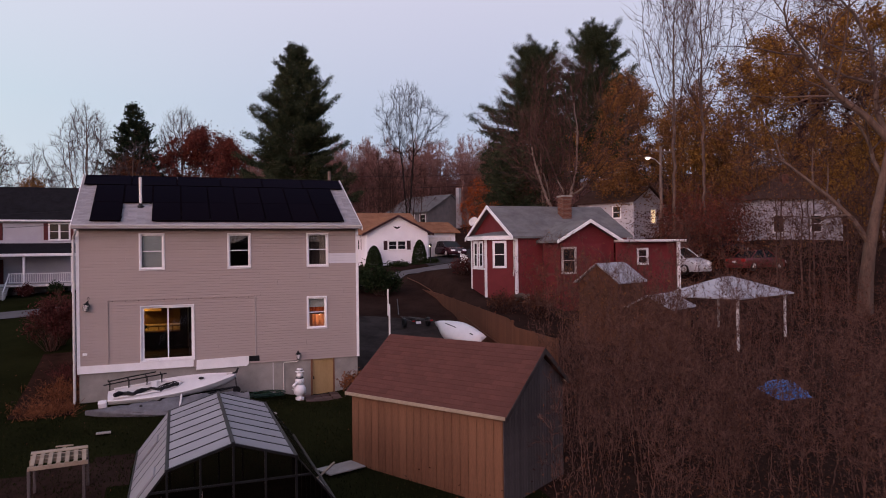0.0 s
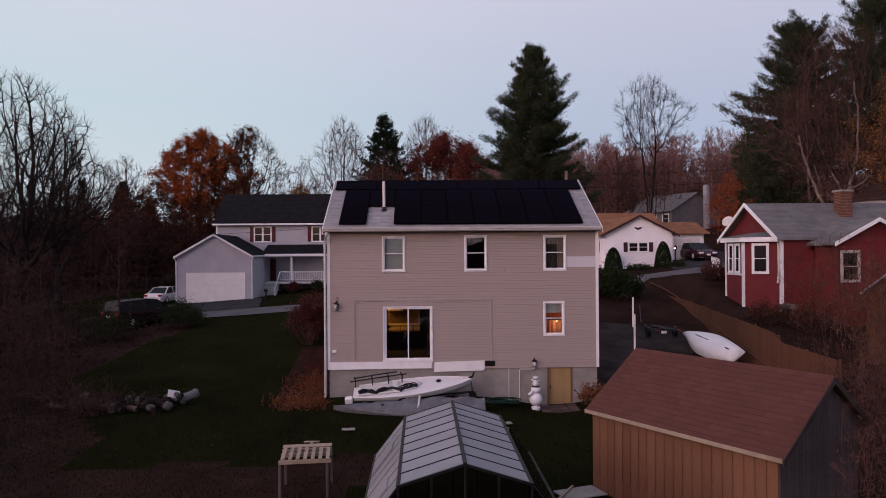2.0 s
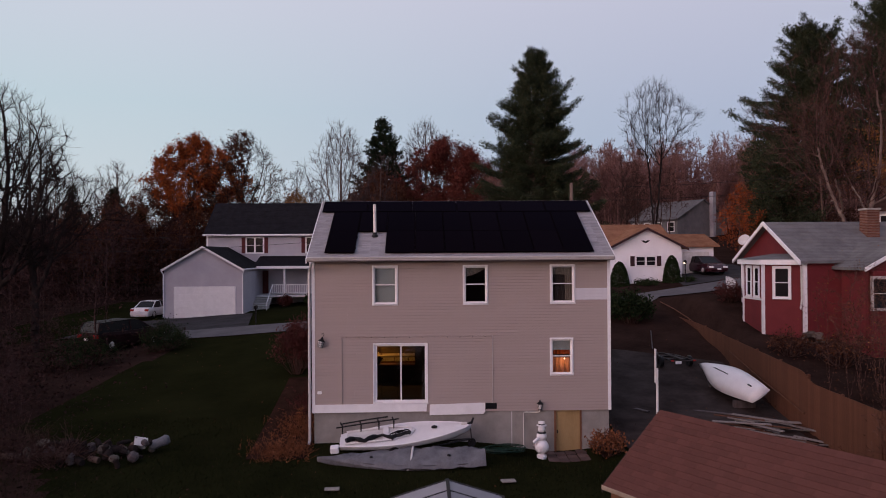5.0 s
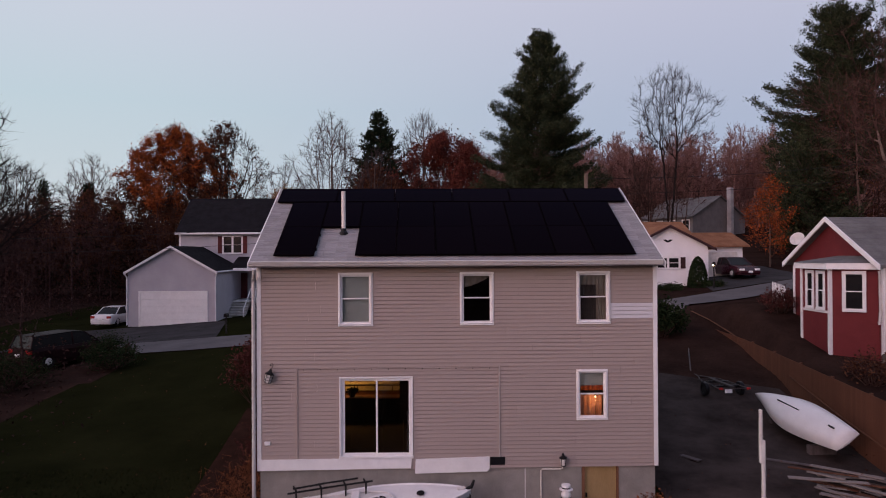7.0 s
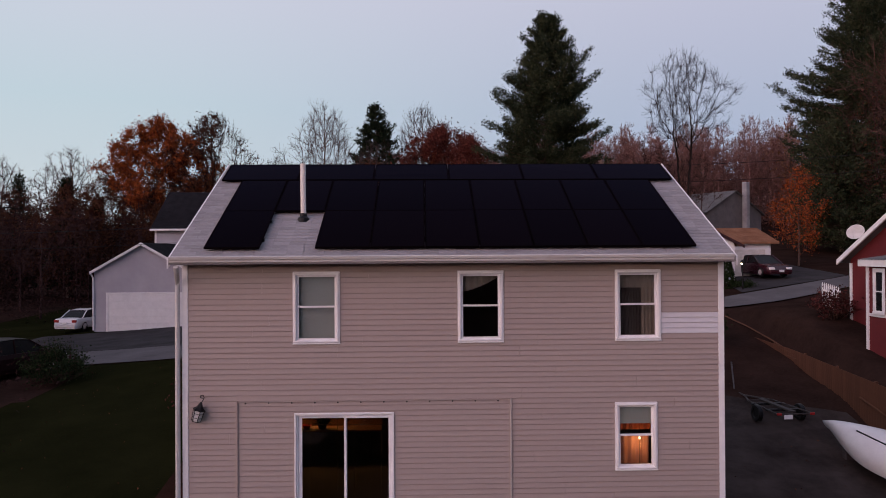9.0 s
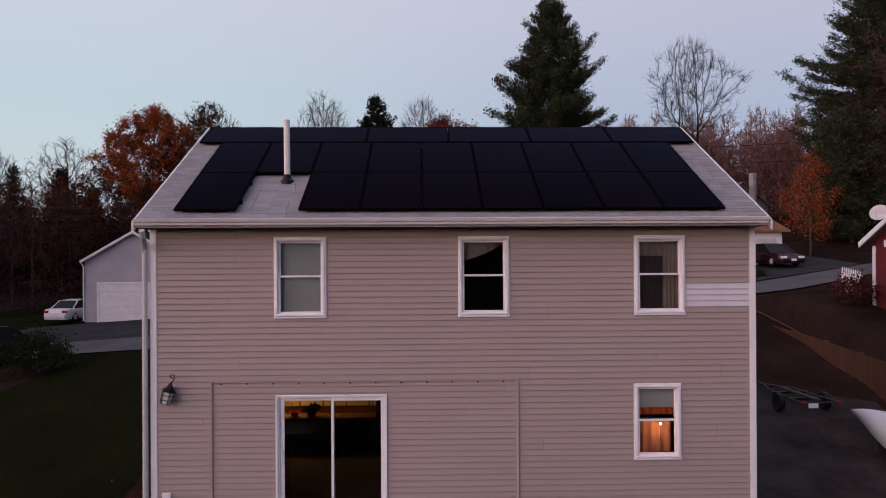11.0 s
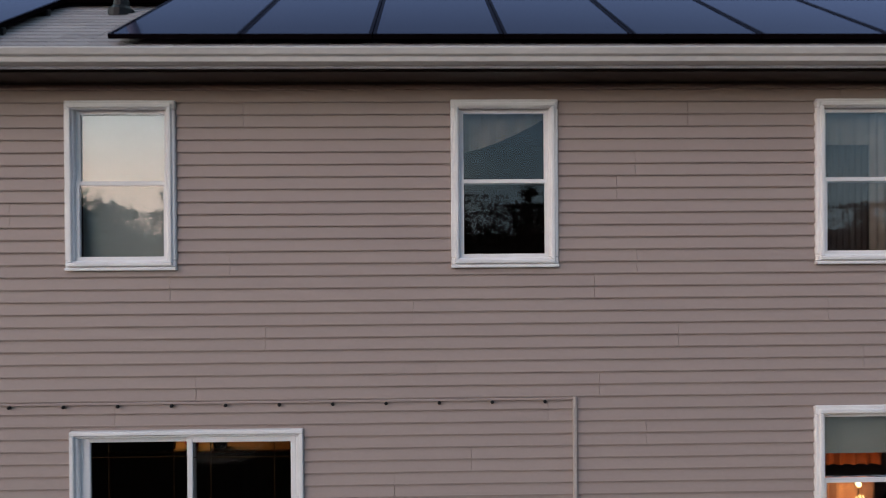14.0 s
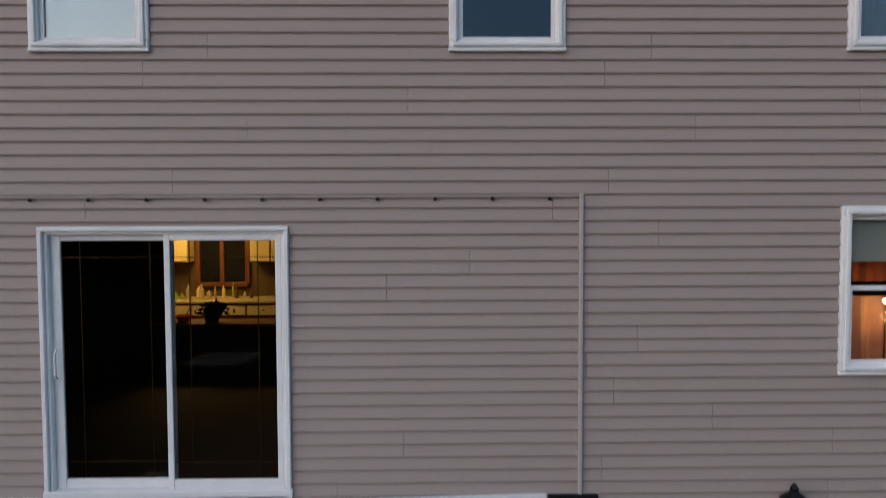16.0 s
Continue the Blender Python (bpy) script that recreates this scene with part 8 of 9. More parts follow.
woods("thicket", "leafless brush round the small outbuildings", scatter_trees(R, 45, lambda r: (r.uniform(22, 40), r.uniform(-10, 4)), 2.5, 6.0), 39, TWIG_BRUSH, LEAF_RED, 2500, 0.04, 0.006, low=6000, low_h=1.0, scatter=0.4, count=60, **SAPLINGS)
woods("thicket", "thin saplings in front of the red cottage", scatter_trees(R, 26, seen(31, 40, 25, 32), 2.5, 5.0), 42, TWIG_BRUSH, LEAF_RUST, 3000, 0.03, 0.005, low=1500, low_h=0.8, scatter=0.35, count=60, **SAPLINGS)
woods("thicket", "tall thin saplings along the board fence", scatter_trees(R, 14, lambda r: (r.uniform(18.2, 20.8), r.uniform(-7, 1.5)), 3.2, 5.2), 44, TWIG_BRUSH, LEAF_RUST, 1500, 0.03, 0.005, low=800, low_h=0.8, scatter=0.35, count=60, **SAPLINGS)
woods("hedge_woods", "red brown leafless trees between the cottage and the street", scatter_trees(R, 26, seen(38.5, 44, 50, 66), 3, 6), 40, TWIG, LEAF_RED, 14000, 0.08, 0.012, low=12000, scatter=0.7)
woods("slope_woods", "thin bare trees before the weathered house", scatter_trees(R, 12, seen(45, 53, 46, 54), 6, 11), 46, TWIG, LEAF_RUST, 2500, 0.06, 0.011, low=2500, low_h=1.5)
woods("slope_woods", "leafless trees with rusty leaves on the slope", scatter_trees(R, 40, seen(43, 60, 68, 84), 7, 12), 41, TWIG, LEAF_RUST, 45000, 0.09, 0.013, low=16000, low_h=4.0, scatter=0.7)

# single trees on the right-hand side
oak(61.0, 28.0, 21.5, 16.0, 51, "broad oak with golden brown leaves", LEAF_GOLD, 52000, 0.14, 420, low=0.12, patchy=0.42, spread=0.8)
oak(70.5, 24.5, 28.5, 20.0, 52, "tall oak with golden leaves above the cottage", LEAF_GOLD, 60000, 0.15, 420, low=0.12, patchy=0.42, spread=0.9)
oak(54.6, 31.0, 16.5, 11.0, 53, "oak with rusty leaves on the slope", LEAF_RUST, 30000, 0.12, 340, low=0.1, patchy=0.42)
oak(48.3, 34.5, 18.0, 9.5, 54, "oak with golden brown leaves beside the pines", LEAF_RUST, 26000, 0.12, 340, low=0.12, patchy=0.42)
oak(41.0, 40.0, 15.5, 9.0, 541, "bare reddish brown tree in front of the pines", LEAF_BROWN, 4000, 0.09, 1100, low=0.2, fine=0.013, twig=TWIG_DARK)
oak(82.0, 24.0, 24.0, 17.0, 542, "tall oak with golden leaves on the slope", LEAF_GOLD, 40000, 0.14, 360, low=0.15, patchy=0.42, spread=0.9)
oak(50.5, 8.5, 11.5, 8.0, 543, "small oak with golden leaves behind the old tree", LEAF_GOLD, 18000, 0.09, 260, low=0.3)


def old_tree():
    """The thick-trunked tree that forks into heavy limbs."""
    limbs = [(0.999, (-0.35, 0.2, 1.0), 0.75, 0.5), (0.99, (0.12, 0.1, 1.0), 0.8, 0.42), (0.97, (0.62, -0.2, 0.85), 0.75, 0.45), (0.9, (-0.1, -0.6, 0.8), 0.6, 0.36),
             (0.42, (-0.85, 0.33, 0.62), 0.68, 0.36), (0.72, (0.8, -0.3, 0.4), 0.5, 0.28), (0.8, (0.25, 0.8, 0.6), 0.55, 0.3)]
    rng = np.random.default_rng(55)
    segs, _ = fit_height(*grow(rng, 24.5, 0.44, levels=5, kids=(4, 5), spread=0.62, trunk=0.46, shrink=0.66, upward=0.16, limbs=limbs, wiggle=0.24, lean=(-0.07, 0.03)), 24.5)
    segs[:, 6:] = np.maximum(segs[:, 6:], 0.009)
    t = thing("bare_tree", "old thick-trunked bare tree with heavy limbs", "tree", at=pose(39.9, 0.6, ground_z(39.9, 0.6) - 0.15))
    split_tree(t, segs, BARK, TWIG)


old_tree()
bare_tree(29.4, 16.4, 15.2, 11.0, 56, "pale stemmed bare tree with a brown twiggy crown", BARK_PALE, TWIG, low=0.3, stems=((-1.0, 0.3), (0.7, -0.2)), fork=0.5, up=0.04, fine=0.011, count=2400, thick=1.1, twigs=3, fuzz=1.5, shape=0.8)
bare_tree(17.3, -17.1, 5.2, 1.7, 66, "slim pale sapling standing in the brush", BARK_PALE, TWIG_BRUSH, low=0.5, fine=0.006, count=90)
bare_tree(39.7, 16.6, 24.5, 5.5, 57, "tall thin bare tree by the street", BARK, TWIG, low=0.4, fine=0.015, count=1700, up=0.35, fuzz=1.9)
bare_tree(42.0, 15.9, 25.5, 5.5, 58, "tall thin bare tree by the street", BARK, TWIG, low=0.4, fine=0.015, count=1700, up=0.35, fuzz=1.9)
bare_tree(-2.0, 72.0, 17.0, 6.0, 59, "slender bare tree behind the gray house", low=0.35, fine=0.02, count=700, up=0.3)
bare_tree(-13.5, 72.0, 16.0, 6.5, 60, "bare tree beside the half bare oak", low=0.35, fine=0.02, count=700, up=0.3)
bare_tree(-46.0, 72.0, 16.5, 8.0, 601, "slender bare tree above the dark woods", low=0.35, fine=0.02, count=700, up=0.3)
bare_tree(-36.9, 70.0, 17.3, 8.5, 602, "slender bare tree above the dark woods", low=0.4, fine=0.02, count=900, up=0.25)
pine(-36.3, 68.0, 13.6, 7.0, 61, "dark spruce among the bare trees", NEEDLES_DARK, 16000, size=0.17, name="spruce_tree")
pine(-32.7, 68.0, 11.4, 4.6, 62, "dark spruce among the bare trees", NEEDLES_DARK, 9000, size=0.17, name="spruce_tree")
pine(-41.6, 68.0, 14.0, 6.0, 65, "thin dark spruce among the bare trees", NEEDLES_DARK, 6000, size=0.15, name="spruce_tree")
pine(38.6, 43.0, 10.5, 11.0, 63, "spreading dark green pine below the tall pines", NEEDLES, 50000, size=0.13, taper=0.45)
oak(31.6, 36.6, 7.4, 3.6, 64, "small tree with orange brown leaves", LEAF_ORANGE, 5000, 0.075, 160, low=0.1, fine=0.012, spread=0.3)

# garden shrubs
shrub(18.9, 29.6, 1.5, 1.9, 71, "clipped dark conical yew before the white wall", SHRUB, 3000, 0.07, "conical_yew", cone=True)
shrub(22.9, 29.3, 1.4, 2.1, 72, "clipped dark conical yew before the white wall", SHRUB, 3000, 0.07, "conical_yew", cone=True)
shrub(-2.4, 9.4, 2.0, 2.4, 73, "reddish brown shrub beside the tan house", SHRUB_RED, 5200, 0.045, bare=True)
shrub(-2.2, 10.5, 1.8, 3.0, 74, "tall twiggy shrub with red brown leaves", SHRUB_RED, 2600, 0.045, bare=True)
shrub(-11.4, 17.2, 2.4, 1.5, 75, "dark spreading juniper at the lawn edge", SHRUB, 6000, 0.045, bare=True)
shrub(-14.5, 13.5, 3.2, 1.5, 76, "dark low shrub at the lawn edge", SHRUB, 5000, 0.045, bare=True)
shrub(-8.5, 38.0, 1.5, 1.2, 77, "rounded red shrub under the porch", SHRUB_RED, 1500, 0.07)
shrub(-6.2, 38.0, 1.5, 1.2, 78, "rounded green shrub under the porch", SHRUB, 1500, 0.07)
shrub(15.6, 15.6, 2.6, 2.2, 79, "dark green shrub at the driveway edge", SHRUB, 3600, 0.08)
shrub(14.2, 17.5, 3.0, 2.4, 80, "dark green hedge shrub by the street", SHRUB, 3600, 0.08)
shrub(20.6, 13.8, 1.8, 1.1, 81, "twiggy garden shrub beside the cottage", SHRUB_RED, 900, 0.06, bare=True)
shrub(19.4, 5.4, 1.8, 1.1, 82, "tangle of brown brambles on the bank", LEAF_BROWN, 900, 0.05, bare=True)
shrub(20.8, 4.0, 2.2, 1.4, 83, "tangle of brown brambles on the bank", LEAF_BROWN, 1000, 0.05, bare=True)
shrub(9.8, -1.0, 1.2, 0.9, 84, "dried brown flower stems by the cellar wall", STRAW, 1200, 0.05, bare=True)


def stalks(x, y, w, d, count, seed, label, mat):
    """Dead garden stalks: many thin leaning stems and curled leaves close to the ground."""
    rng = np.random.default_rng(seed)
    t = thing("dead_stalks", label, "plants")
    px, py = np.minimum(x + rng.normal(size=count) * w * 0.3, -0.26), y + rng.normal(size=count) * d * 0.32
    pz = np.array([ground_z(a, b) for a, b in zip(px, py)])
    h = rng.uniform(0.05, 0.42, count) ** 1.2
    tip = np.column_stack([px + rng.normal(size=count) * 0.22, py + rng.normal(size=count) * 0.22, pz + h])
    segs = np.column_stack([px, py, pz - 0.03, tip, np.full(count, 0.007), np.full(count, 0.003)])
    part("stem_mass", seg_mesh("stem_mass", segs, 3), mat, t, kind="stuff")
    pick = rng.integers(0, count, count * 2)
    c = np.column_stack([px, py, pz])[pick] * 0.6 + tip[pick] * 0.4 + rng.normal(size=(count * 2, 3)) * 0.05
    part("leaves", leaf_mesh("leaves", c, 0.035, rng), mat, t, kind="stuff")


stalks(-1.05, -0.9, 1.7, 1.4, 520, 85, "clump of dead straw-coloured stalks at the house corner", STRAW)
stalks(-1.0, 1.4, 1.4, 3.2, 620, 86, "bed of dead straw-coloured stalks along the wall", STRAW)
stalks(-1.0, 4.6, 1.3, 2.6, 380, 87, "bed of reddish dead stalks along the wall", SHRUB_RED)
shrub(23.8, 28.6, 1.6, 0.5, 89, "low garden bed plants before the white house", SHRUB, 1200, 0.06)
shrub(20.9, 29.0, 2.2, 0.45, 90, "low garden bed plants before the white house", SHRUB, 1400, 0.06)


def grass_blades():
    """Tufts over the lawn that the camera looks down on."""
    rng = np.random.default_rng(9)
    n = 60000
    x, y = rng.uniform(-12, 11, n), rng.uniform(-17, 3, n)
    keep = ~((x > -0.3) & (x < 10.3) & (y > -0.05)) & (np.hypot((x - 8.4) / 1.2, (y + 0.8) / 1.0) > 1)
    x, y = x[keep], y[keep]
    z = np.array([ground_z(a, b) for a, b in zip(x, y)])
    h = rng.uniform(0.03, 0.09, len(x))
    a = rng.random(len(x)) * 2 * np.pi
    w = 0.012
    p = np.column_stack([x, y, z])
    d = np.column_stack([np.cos(a) * w, np.sin(a) * w, np.zeros(len(x))])
    tip = p + np.column_stack([rng.normal(size=len(x)) * 0.03, rng.normal(size=len(x)) * 0.03, h])
    v = np.stack([p - d, p + d, tip], 1).reshape(-1, 3)
    ob = part("grass", raw_mesh("grass", v, np.arange(len(v)).reshape(-1, 3)), BLADES)
    tagged(ob, "short dark green lawn grass", "grass", kind="stuff")
    # fallen leaves
    m = 800
    x, y = rng.uniform(-14, 18, m), rng.uniform(-16, 20, m)
    keep = ~((x > -0.3) & (x < 10.3) & (y > -0.1) & (y < 7.5))
    x, y = x[keep], y[keep]
    c = np.column_stack([x, y, [ground_z(a, b) + 0.07 for a, b in zip(x, y)]])
    ob = part("fallen_leaves", leaf_mesh("fallen_leaves", c, 0.03, rng), LEAF_BROWN)
    tagged(ob, "scattered brown fallen leaves on the ground", "leaves", kind="stuff")


grass_blades()

# ---------------------------------------------------------------- street furniture and outbuildings


def utility_pole(x, y, h, label, lamp=False, arm=True):
    p = thing("utility_pole", label, "pole")
    z = ground_z(x, y)
    part("pole", Geo().tube([(x, y, z - 0.5), (x, y, z + h)], [0.16, 0.11], 10), BARK_PALE, p)
    if not arm:
        return (x, y, z + h)
    part("crossarm", Geo().soft_box(x - 1.1, y - 0.06, z + h - 0.5, x + 1.1, y + 0.06, z + h - 0.38, 0.01), BARK_PALE, p)
    for dx in (-0.95, -0.4, 0.4, 0.95):
        part("insulator", Geo().lathe([(0.03, 0), (0.05, 0.03), (0.03, 0.07), (0.045, 0.1), (0.015, 0.14)], (x + dx, y, z + h - 0.38), 8), WHITE_OLD, p)
    if lamp:
        part("lamp_arm", Geo().tube([(x, y, z + h - 1.6), (x - 0.8, y - 0.3, z + h - 1.2), (x - 1.5, y - 0.5, z + h - 1.1)], 0.03, 6), GUTTER, p)
        part("lamp_head", Geo().soft_box(x - 2.0, y - 0.68, z + h - 1.16, x - 1.45, y - 0.4, z + h - 1.04, 0.04), GUTTER, p)
        part("lens", Geo().lathe([(0.05, -0.09), (0.14, -0.05), (0.16, 0.0)], (x - 1.75, y - 0.55, z + h - 1.16), 12), glow_material("street_lamp_glow", (1.0, 0.82, 0.6), 14.0), p)
    return (x, y, z + h)


def wire(a, b, sag, r=0.012, label="black overhead wire sagging between poles"):
    pts = []
    for i in range(25):
        t = i / 24
        p = Vector(a).lerp(Vector(b), t)
        p.z -= sag * 4 * t * (1 - t)
        pts.append(p)
    ob = part("overhead_wire", Geo().tube(pts, r, 4), BLACK_METAL)
    tagged(ob, label, "wire", "overhead wires")


pa = utility_pole(13.9, 23.6, 8.2, "weathered wooden utility pole across the street", arm=False)
pb = utility_pole(42.3, 21.5, 9.0, "wooden utility pole with a lit street lamp", True)
pc = utility_pole(-32.0, 27.5, 7.6, "wooden utility pole at the wood's edge")
for dz in (-0.3, -1.2):
    wire((pa[0], pa[1], pa[2] + dz), (pb[0], pb[1], pb[2] + dz - 0.3), 0.7)
    wire((pa[0], pa[1], pa[2] + dz - 1.0), (pc[0], pc[1], pc[2] + dz), 0.9)


def satellite_dish():
    d = thing("satellite_dish", "gray satellite dish on the cottage gable", "dish", at=pose(21.12, 13.2, 7.38, 62, 0, -50) @ Matrix.Scale(0.66, 4))
    part("bowl", Geo().lathe([(0.02, 0.0), (0.2, 0.02), (0.38, 0.08), (0.48, 0.14), (0.49, 0.14), (0.38, 0.065), (0.2, 0.005)], (0, 0, 0), 24), GUTTER, d, smooth=True)
    part("arm", Geo().tube([(0, -0.46, 0.12), (0, -0.35, 0.42), (0, -0.1, 0.55)], 0.015, 6), GUTTER, d)
    part("mast", Geo().tube([(0, 0, -0.02), (0.05, 0.1, -0.35), (0.1, 0.45, -0.6)], 0.025, 6), GUTTER, d)


satellite_dish()


def picket_rail():
    f = thing("picket_fence", "short white picket fence beside the cottage porch", "fence")
    pk = Geo().prism([(-0.035, 0, 0), (0.035, 0, 0), (0.035, 0, 0.92), (0, 0, 1.0), (-0.035, 0, 0.92)], (0, 0, 0), (0, 0.02, 0)).mesh("picket")
    for k in range(9):
        x, y = 21.05, 14.3 + k * 0.14
        p = part("picket", pk, WHITE, f)
        p.matrix_local = Matrix.Translation((x, y, ground_z(x, y) + 0.1)) @ Matrix.Rotation(-math.pi / 2, 4, "Z")
    for z in (0.3, 0.8):
        part("rail", Geo().soft_box(21.06, 14.2, ground_z(21, 14.8) + z, 21.1, 15.5, ground_z(21, 14.8) + z + 0.07, 0.008), WHITE, f)


picket_rail()


def gazebo():
    t = thing("garden_shelter", "open shelter with a pale hip roof on thin posts", "shelter", at=pose(27.0, -2.6, 0, 0, 0, 20))
    w, d, ez, pz = 2.65, 1.9, 3.42, 4.22
    c = [(-w, -d), (w, -d), (w, d), (-w, d)]
    r = [(-0.45, 0), (0.45, 0)]
    for pts in ((c[0], c[1], r[1], r[0]), (c[1], c[2], r[1]), (c[2], c[3], r[0], r[1]), (c[3], c[0], r[0])):
        up = [(x, y, pz if p in r else ez) for p in pts for x, y in (p,)]
        n = len(up)
        part("roof", Geo().add(up + [(x, y, z - 0.06) for x, y, z in up], [tuple(range(n)), tuple(range(n, 2 * n))[::-1]] + [(i, (i + 1) % n, n + (i + 1) % n, n + i) for i in range(n)]), PALE_METAL, t)
    g = ground_z(27.0, -2.6)
    for x, y in c:
        x, y = x * 0.86, y * 0.86
        part("post", Geo().soft_box(x - 0.05, y - 0.05, g - 0.3, x + 0.05, y + 0.05, ez + 0.05, 0.01), WHITE_OLD, t)
    for y in (-d * 0.86, d * 0.86):
        part("beam", Geo().soft_box(-w * 0.86, y - 0.04, ez - 0.12, w * 0.86, y + 0.04, ez - 0.02, 0.01), CEDAR, t)


def small_shed(x, y, turn, w, d, eave, peak, wall, roof, label):
    """Gable shed; (x, y) is the middle of its front, the ridge runs away from it."""
    z = ground_z(x, y)
    t = thing("small_shed", label, "shed", at=pose(x, y, z, 0, 0, turn))
    eave, peak = eave - z, peak - z
    gable_wall(t, "y", 0, -w / 2, w / 2, -0.4, eave, peak - 0.06, wall, thick=0.1, course=0.2)
    gable_wall(t, "y", d, -w / 2, w / 2, -0.4, eave, peak - 0.06, wall, thick=-0.1, course=0.2)
    plain_wall(t, w / 2, 0.1, w / 2, d - 0.1, -0.4, eave, wall, 0.2)
    plain_wall(t, -w / 2, d - 0.1, -w / 2, 0.1, -0.4, eave, wall, 0.2)
    gable_roof(t, "y", -0.2, d + 0.2, -w / 2 - 0.15, w / 2 + 0.15, eave - 0.04, peak, roof, 0.05, course=0.3)
    door = part("door", Geo().soft_box(-0.4, -0.05, -0.2, 0.4, -0.022, min(1.9, eave - 0.1), 0.01), wall, t)
    part("handle", Geo().soft_box(0.28, -0.075, 0.8, 0.32, -0.05, 0.95, 0.006), BLACK_METAL, door)


gazebo()
small_shed(20.3, -2.2, -62, 1.9, 2.3, 4.15, 4.95, FENCE_WOOD, PALE_METAL, "small board shed with a pale metal roof")
small_shed(20.9, -4.9, -62, 1.8, 2.0, 3.2, 3.7, FENCE_WOOD, PALE_METAL, "low board shed with a pale metal roof")


def tarp():
    rng = random.Random(6)
    blue = material("blue_tarp", (0.02, 0.11, 0.32), (0.035, 0.18, 0.48), 0.5, 3, 20, 0.3)
    n = 14
    v = []
    for j in range(n + 1):
        for i in range(n + 1):
            a, b = i / n * 2 - 1, j / n * 2 - 1
            x, y = 23.5 + a * 0.75, -9.1 + b * 0.6
            v.append((x, y, ground_z(x, y) + 0.02 + 0.42 * max(0, 1 - a * a) ** 0.6 * max(0, 1 - b * b) ** 0.6 + rng.uniform(-0.04, 0.04)))
    g = Geo().add(v, [(j * (n + 1) + i, j * (n + 1) + i + 1, (j + 1) * (n + 1) + i + 1, (j + 1) * (n + 1) + i) for j in range(n) for i in range(n)])
    tagged(part("blue_tarp", g, blue, smooth=True), "crumpled blue tarpaulin over a heap in the brush", "tarpaulin")


tarp()


# ---------------------------------------------------------------- yard clutter


def plank(x, y, length, turn, width=0.18, lift=0.0, mat=None, label="loose weathered plank lying on the ground", name="plank", tilt=0):
    z = ground_z(x, y) + 0.05 + lift
    ob = part(name, Geo().soft_box(-length / 2, -width / 2, 0, length / 2, width / 2, 0.035, 0.006), mat or RAW_WOOD)
    ob.matrix_world = pose(x, y, z, tilt, 0, turn)
    return tagged(ob, label, "plank", "loose planks")


PLANK_GRAY = material("weathered_planks", (0.105, 0.086, 0.08), (0.215, 0.185, 0.172), 0.9, 2, 30, 0.4, spread=0.4)
STEEL = material("dull_steel", (0.06, 0.06, 0.065), (0.13, 0.13, 0.14), 0.5, 3, 40, 0.1, metal=0.3)
RNG = random.Random(31)
for k in range(34):
    plank(RNG.uniform(14.9, 17.0), RNG.uniform(-2.2, 1.6), RNG.uniform(0.8, 2.4), RNG.uniform(-75, -15), RNG.uniform(0.1, 0.22), (k % 12) * 0.022, PLANK_GRAY if k % 5 else FENCE_WOOD, tilt=RNG.uniform(-5, 5))
plank(14.9, 2.6, 1.5, -35, mat=CEDAR_GRAY_SHADED)
plank(12.2, 3.0, 0.7, 120, 0.2, 0, CEDAR_GRAY_SHADED)
plank(1.02, -4.3, 0.42, 5, 0.22, 0, CONCRETE, "square gray paving slab in the grass", "paving_slab")
plank(6.1, -3.9, 0.42, 8, 0.25, 0, CONCRETE, "square gray paving slab in the grass", "paving_slab")
plank(6.7, -10.2, 1.6, 60, 0.06, 0.05, RAW_WOOD, "pale wooden stake leaning in the grass")
plank(7.2, -9.9, 1.1, 20, 0.7, 0, CONCRETE, "flat gray stone slab beside the shed", "stone_slab")


def firewood():
    for k in range(58):
        x = RNG.uniform(-9.6, -5.4)
        y = RNG.gauss(-1.0, 0.55) - 0.12 * (x + 7.5)
        r = RNG.uniform(0.05, 0.13)
        ln = RNG.uniform(0.22, 0.55)
        lift = max(0.0, 0.38 - 0.3 * abs(y + 1.0)) * RNG.random()
        if k % 4 == 3:
            ob = part("stone", Geo().soft_box(-r * 1.5, -r * 1.2, -r, r * 1.5, r * 1.2, r, r * 0.55), STONE if k % 8 == 3 else CEDAR_GRAY_SHADED)
            tagged(ob, "rough stone lying in the firewood heap", "stone", "firewood heap")
        else:
            ob = part("log", Geo().tube([(-ln / 2, 0, 0), (0, 0, RNG.uniform(0, 0.03)), (ln / 2, 0, 0)], [r, r * 1.06, r * 0.9], 9), (BARK_DARK, BARK, BARK_DARK, CEDAR_GRAY_SHADED)[k % 4 if k % 5 else 0])
            tagged(ob, "cut firewood log lying in a heap on the lawn", "log", "firewood heap")
        ob.matrix_world = pose(x, y, ground_z(x, y) + r * 0.9 + lift, RNG.uniform(0, 90), RNG.uniform(-25, 25) if k % 5 else 78, RNG.uniform(0, 180))
    shrub(-7.9, -1.9, 2.6, 0.9, 91, "dark dead weeds growing round the firewood heap", LEAF_DARK, 500, 0.035, bare=True, d=1.2)
    shrub(-9.6, -1.2, 2.2, 1.1, 92, "dark dead weeds growing round the firewood heap", LEAF_DARK, 500, 0.035, bare=True, d=1.4)


firewood()


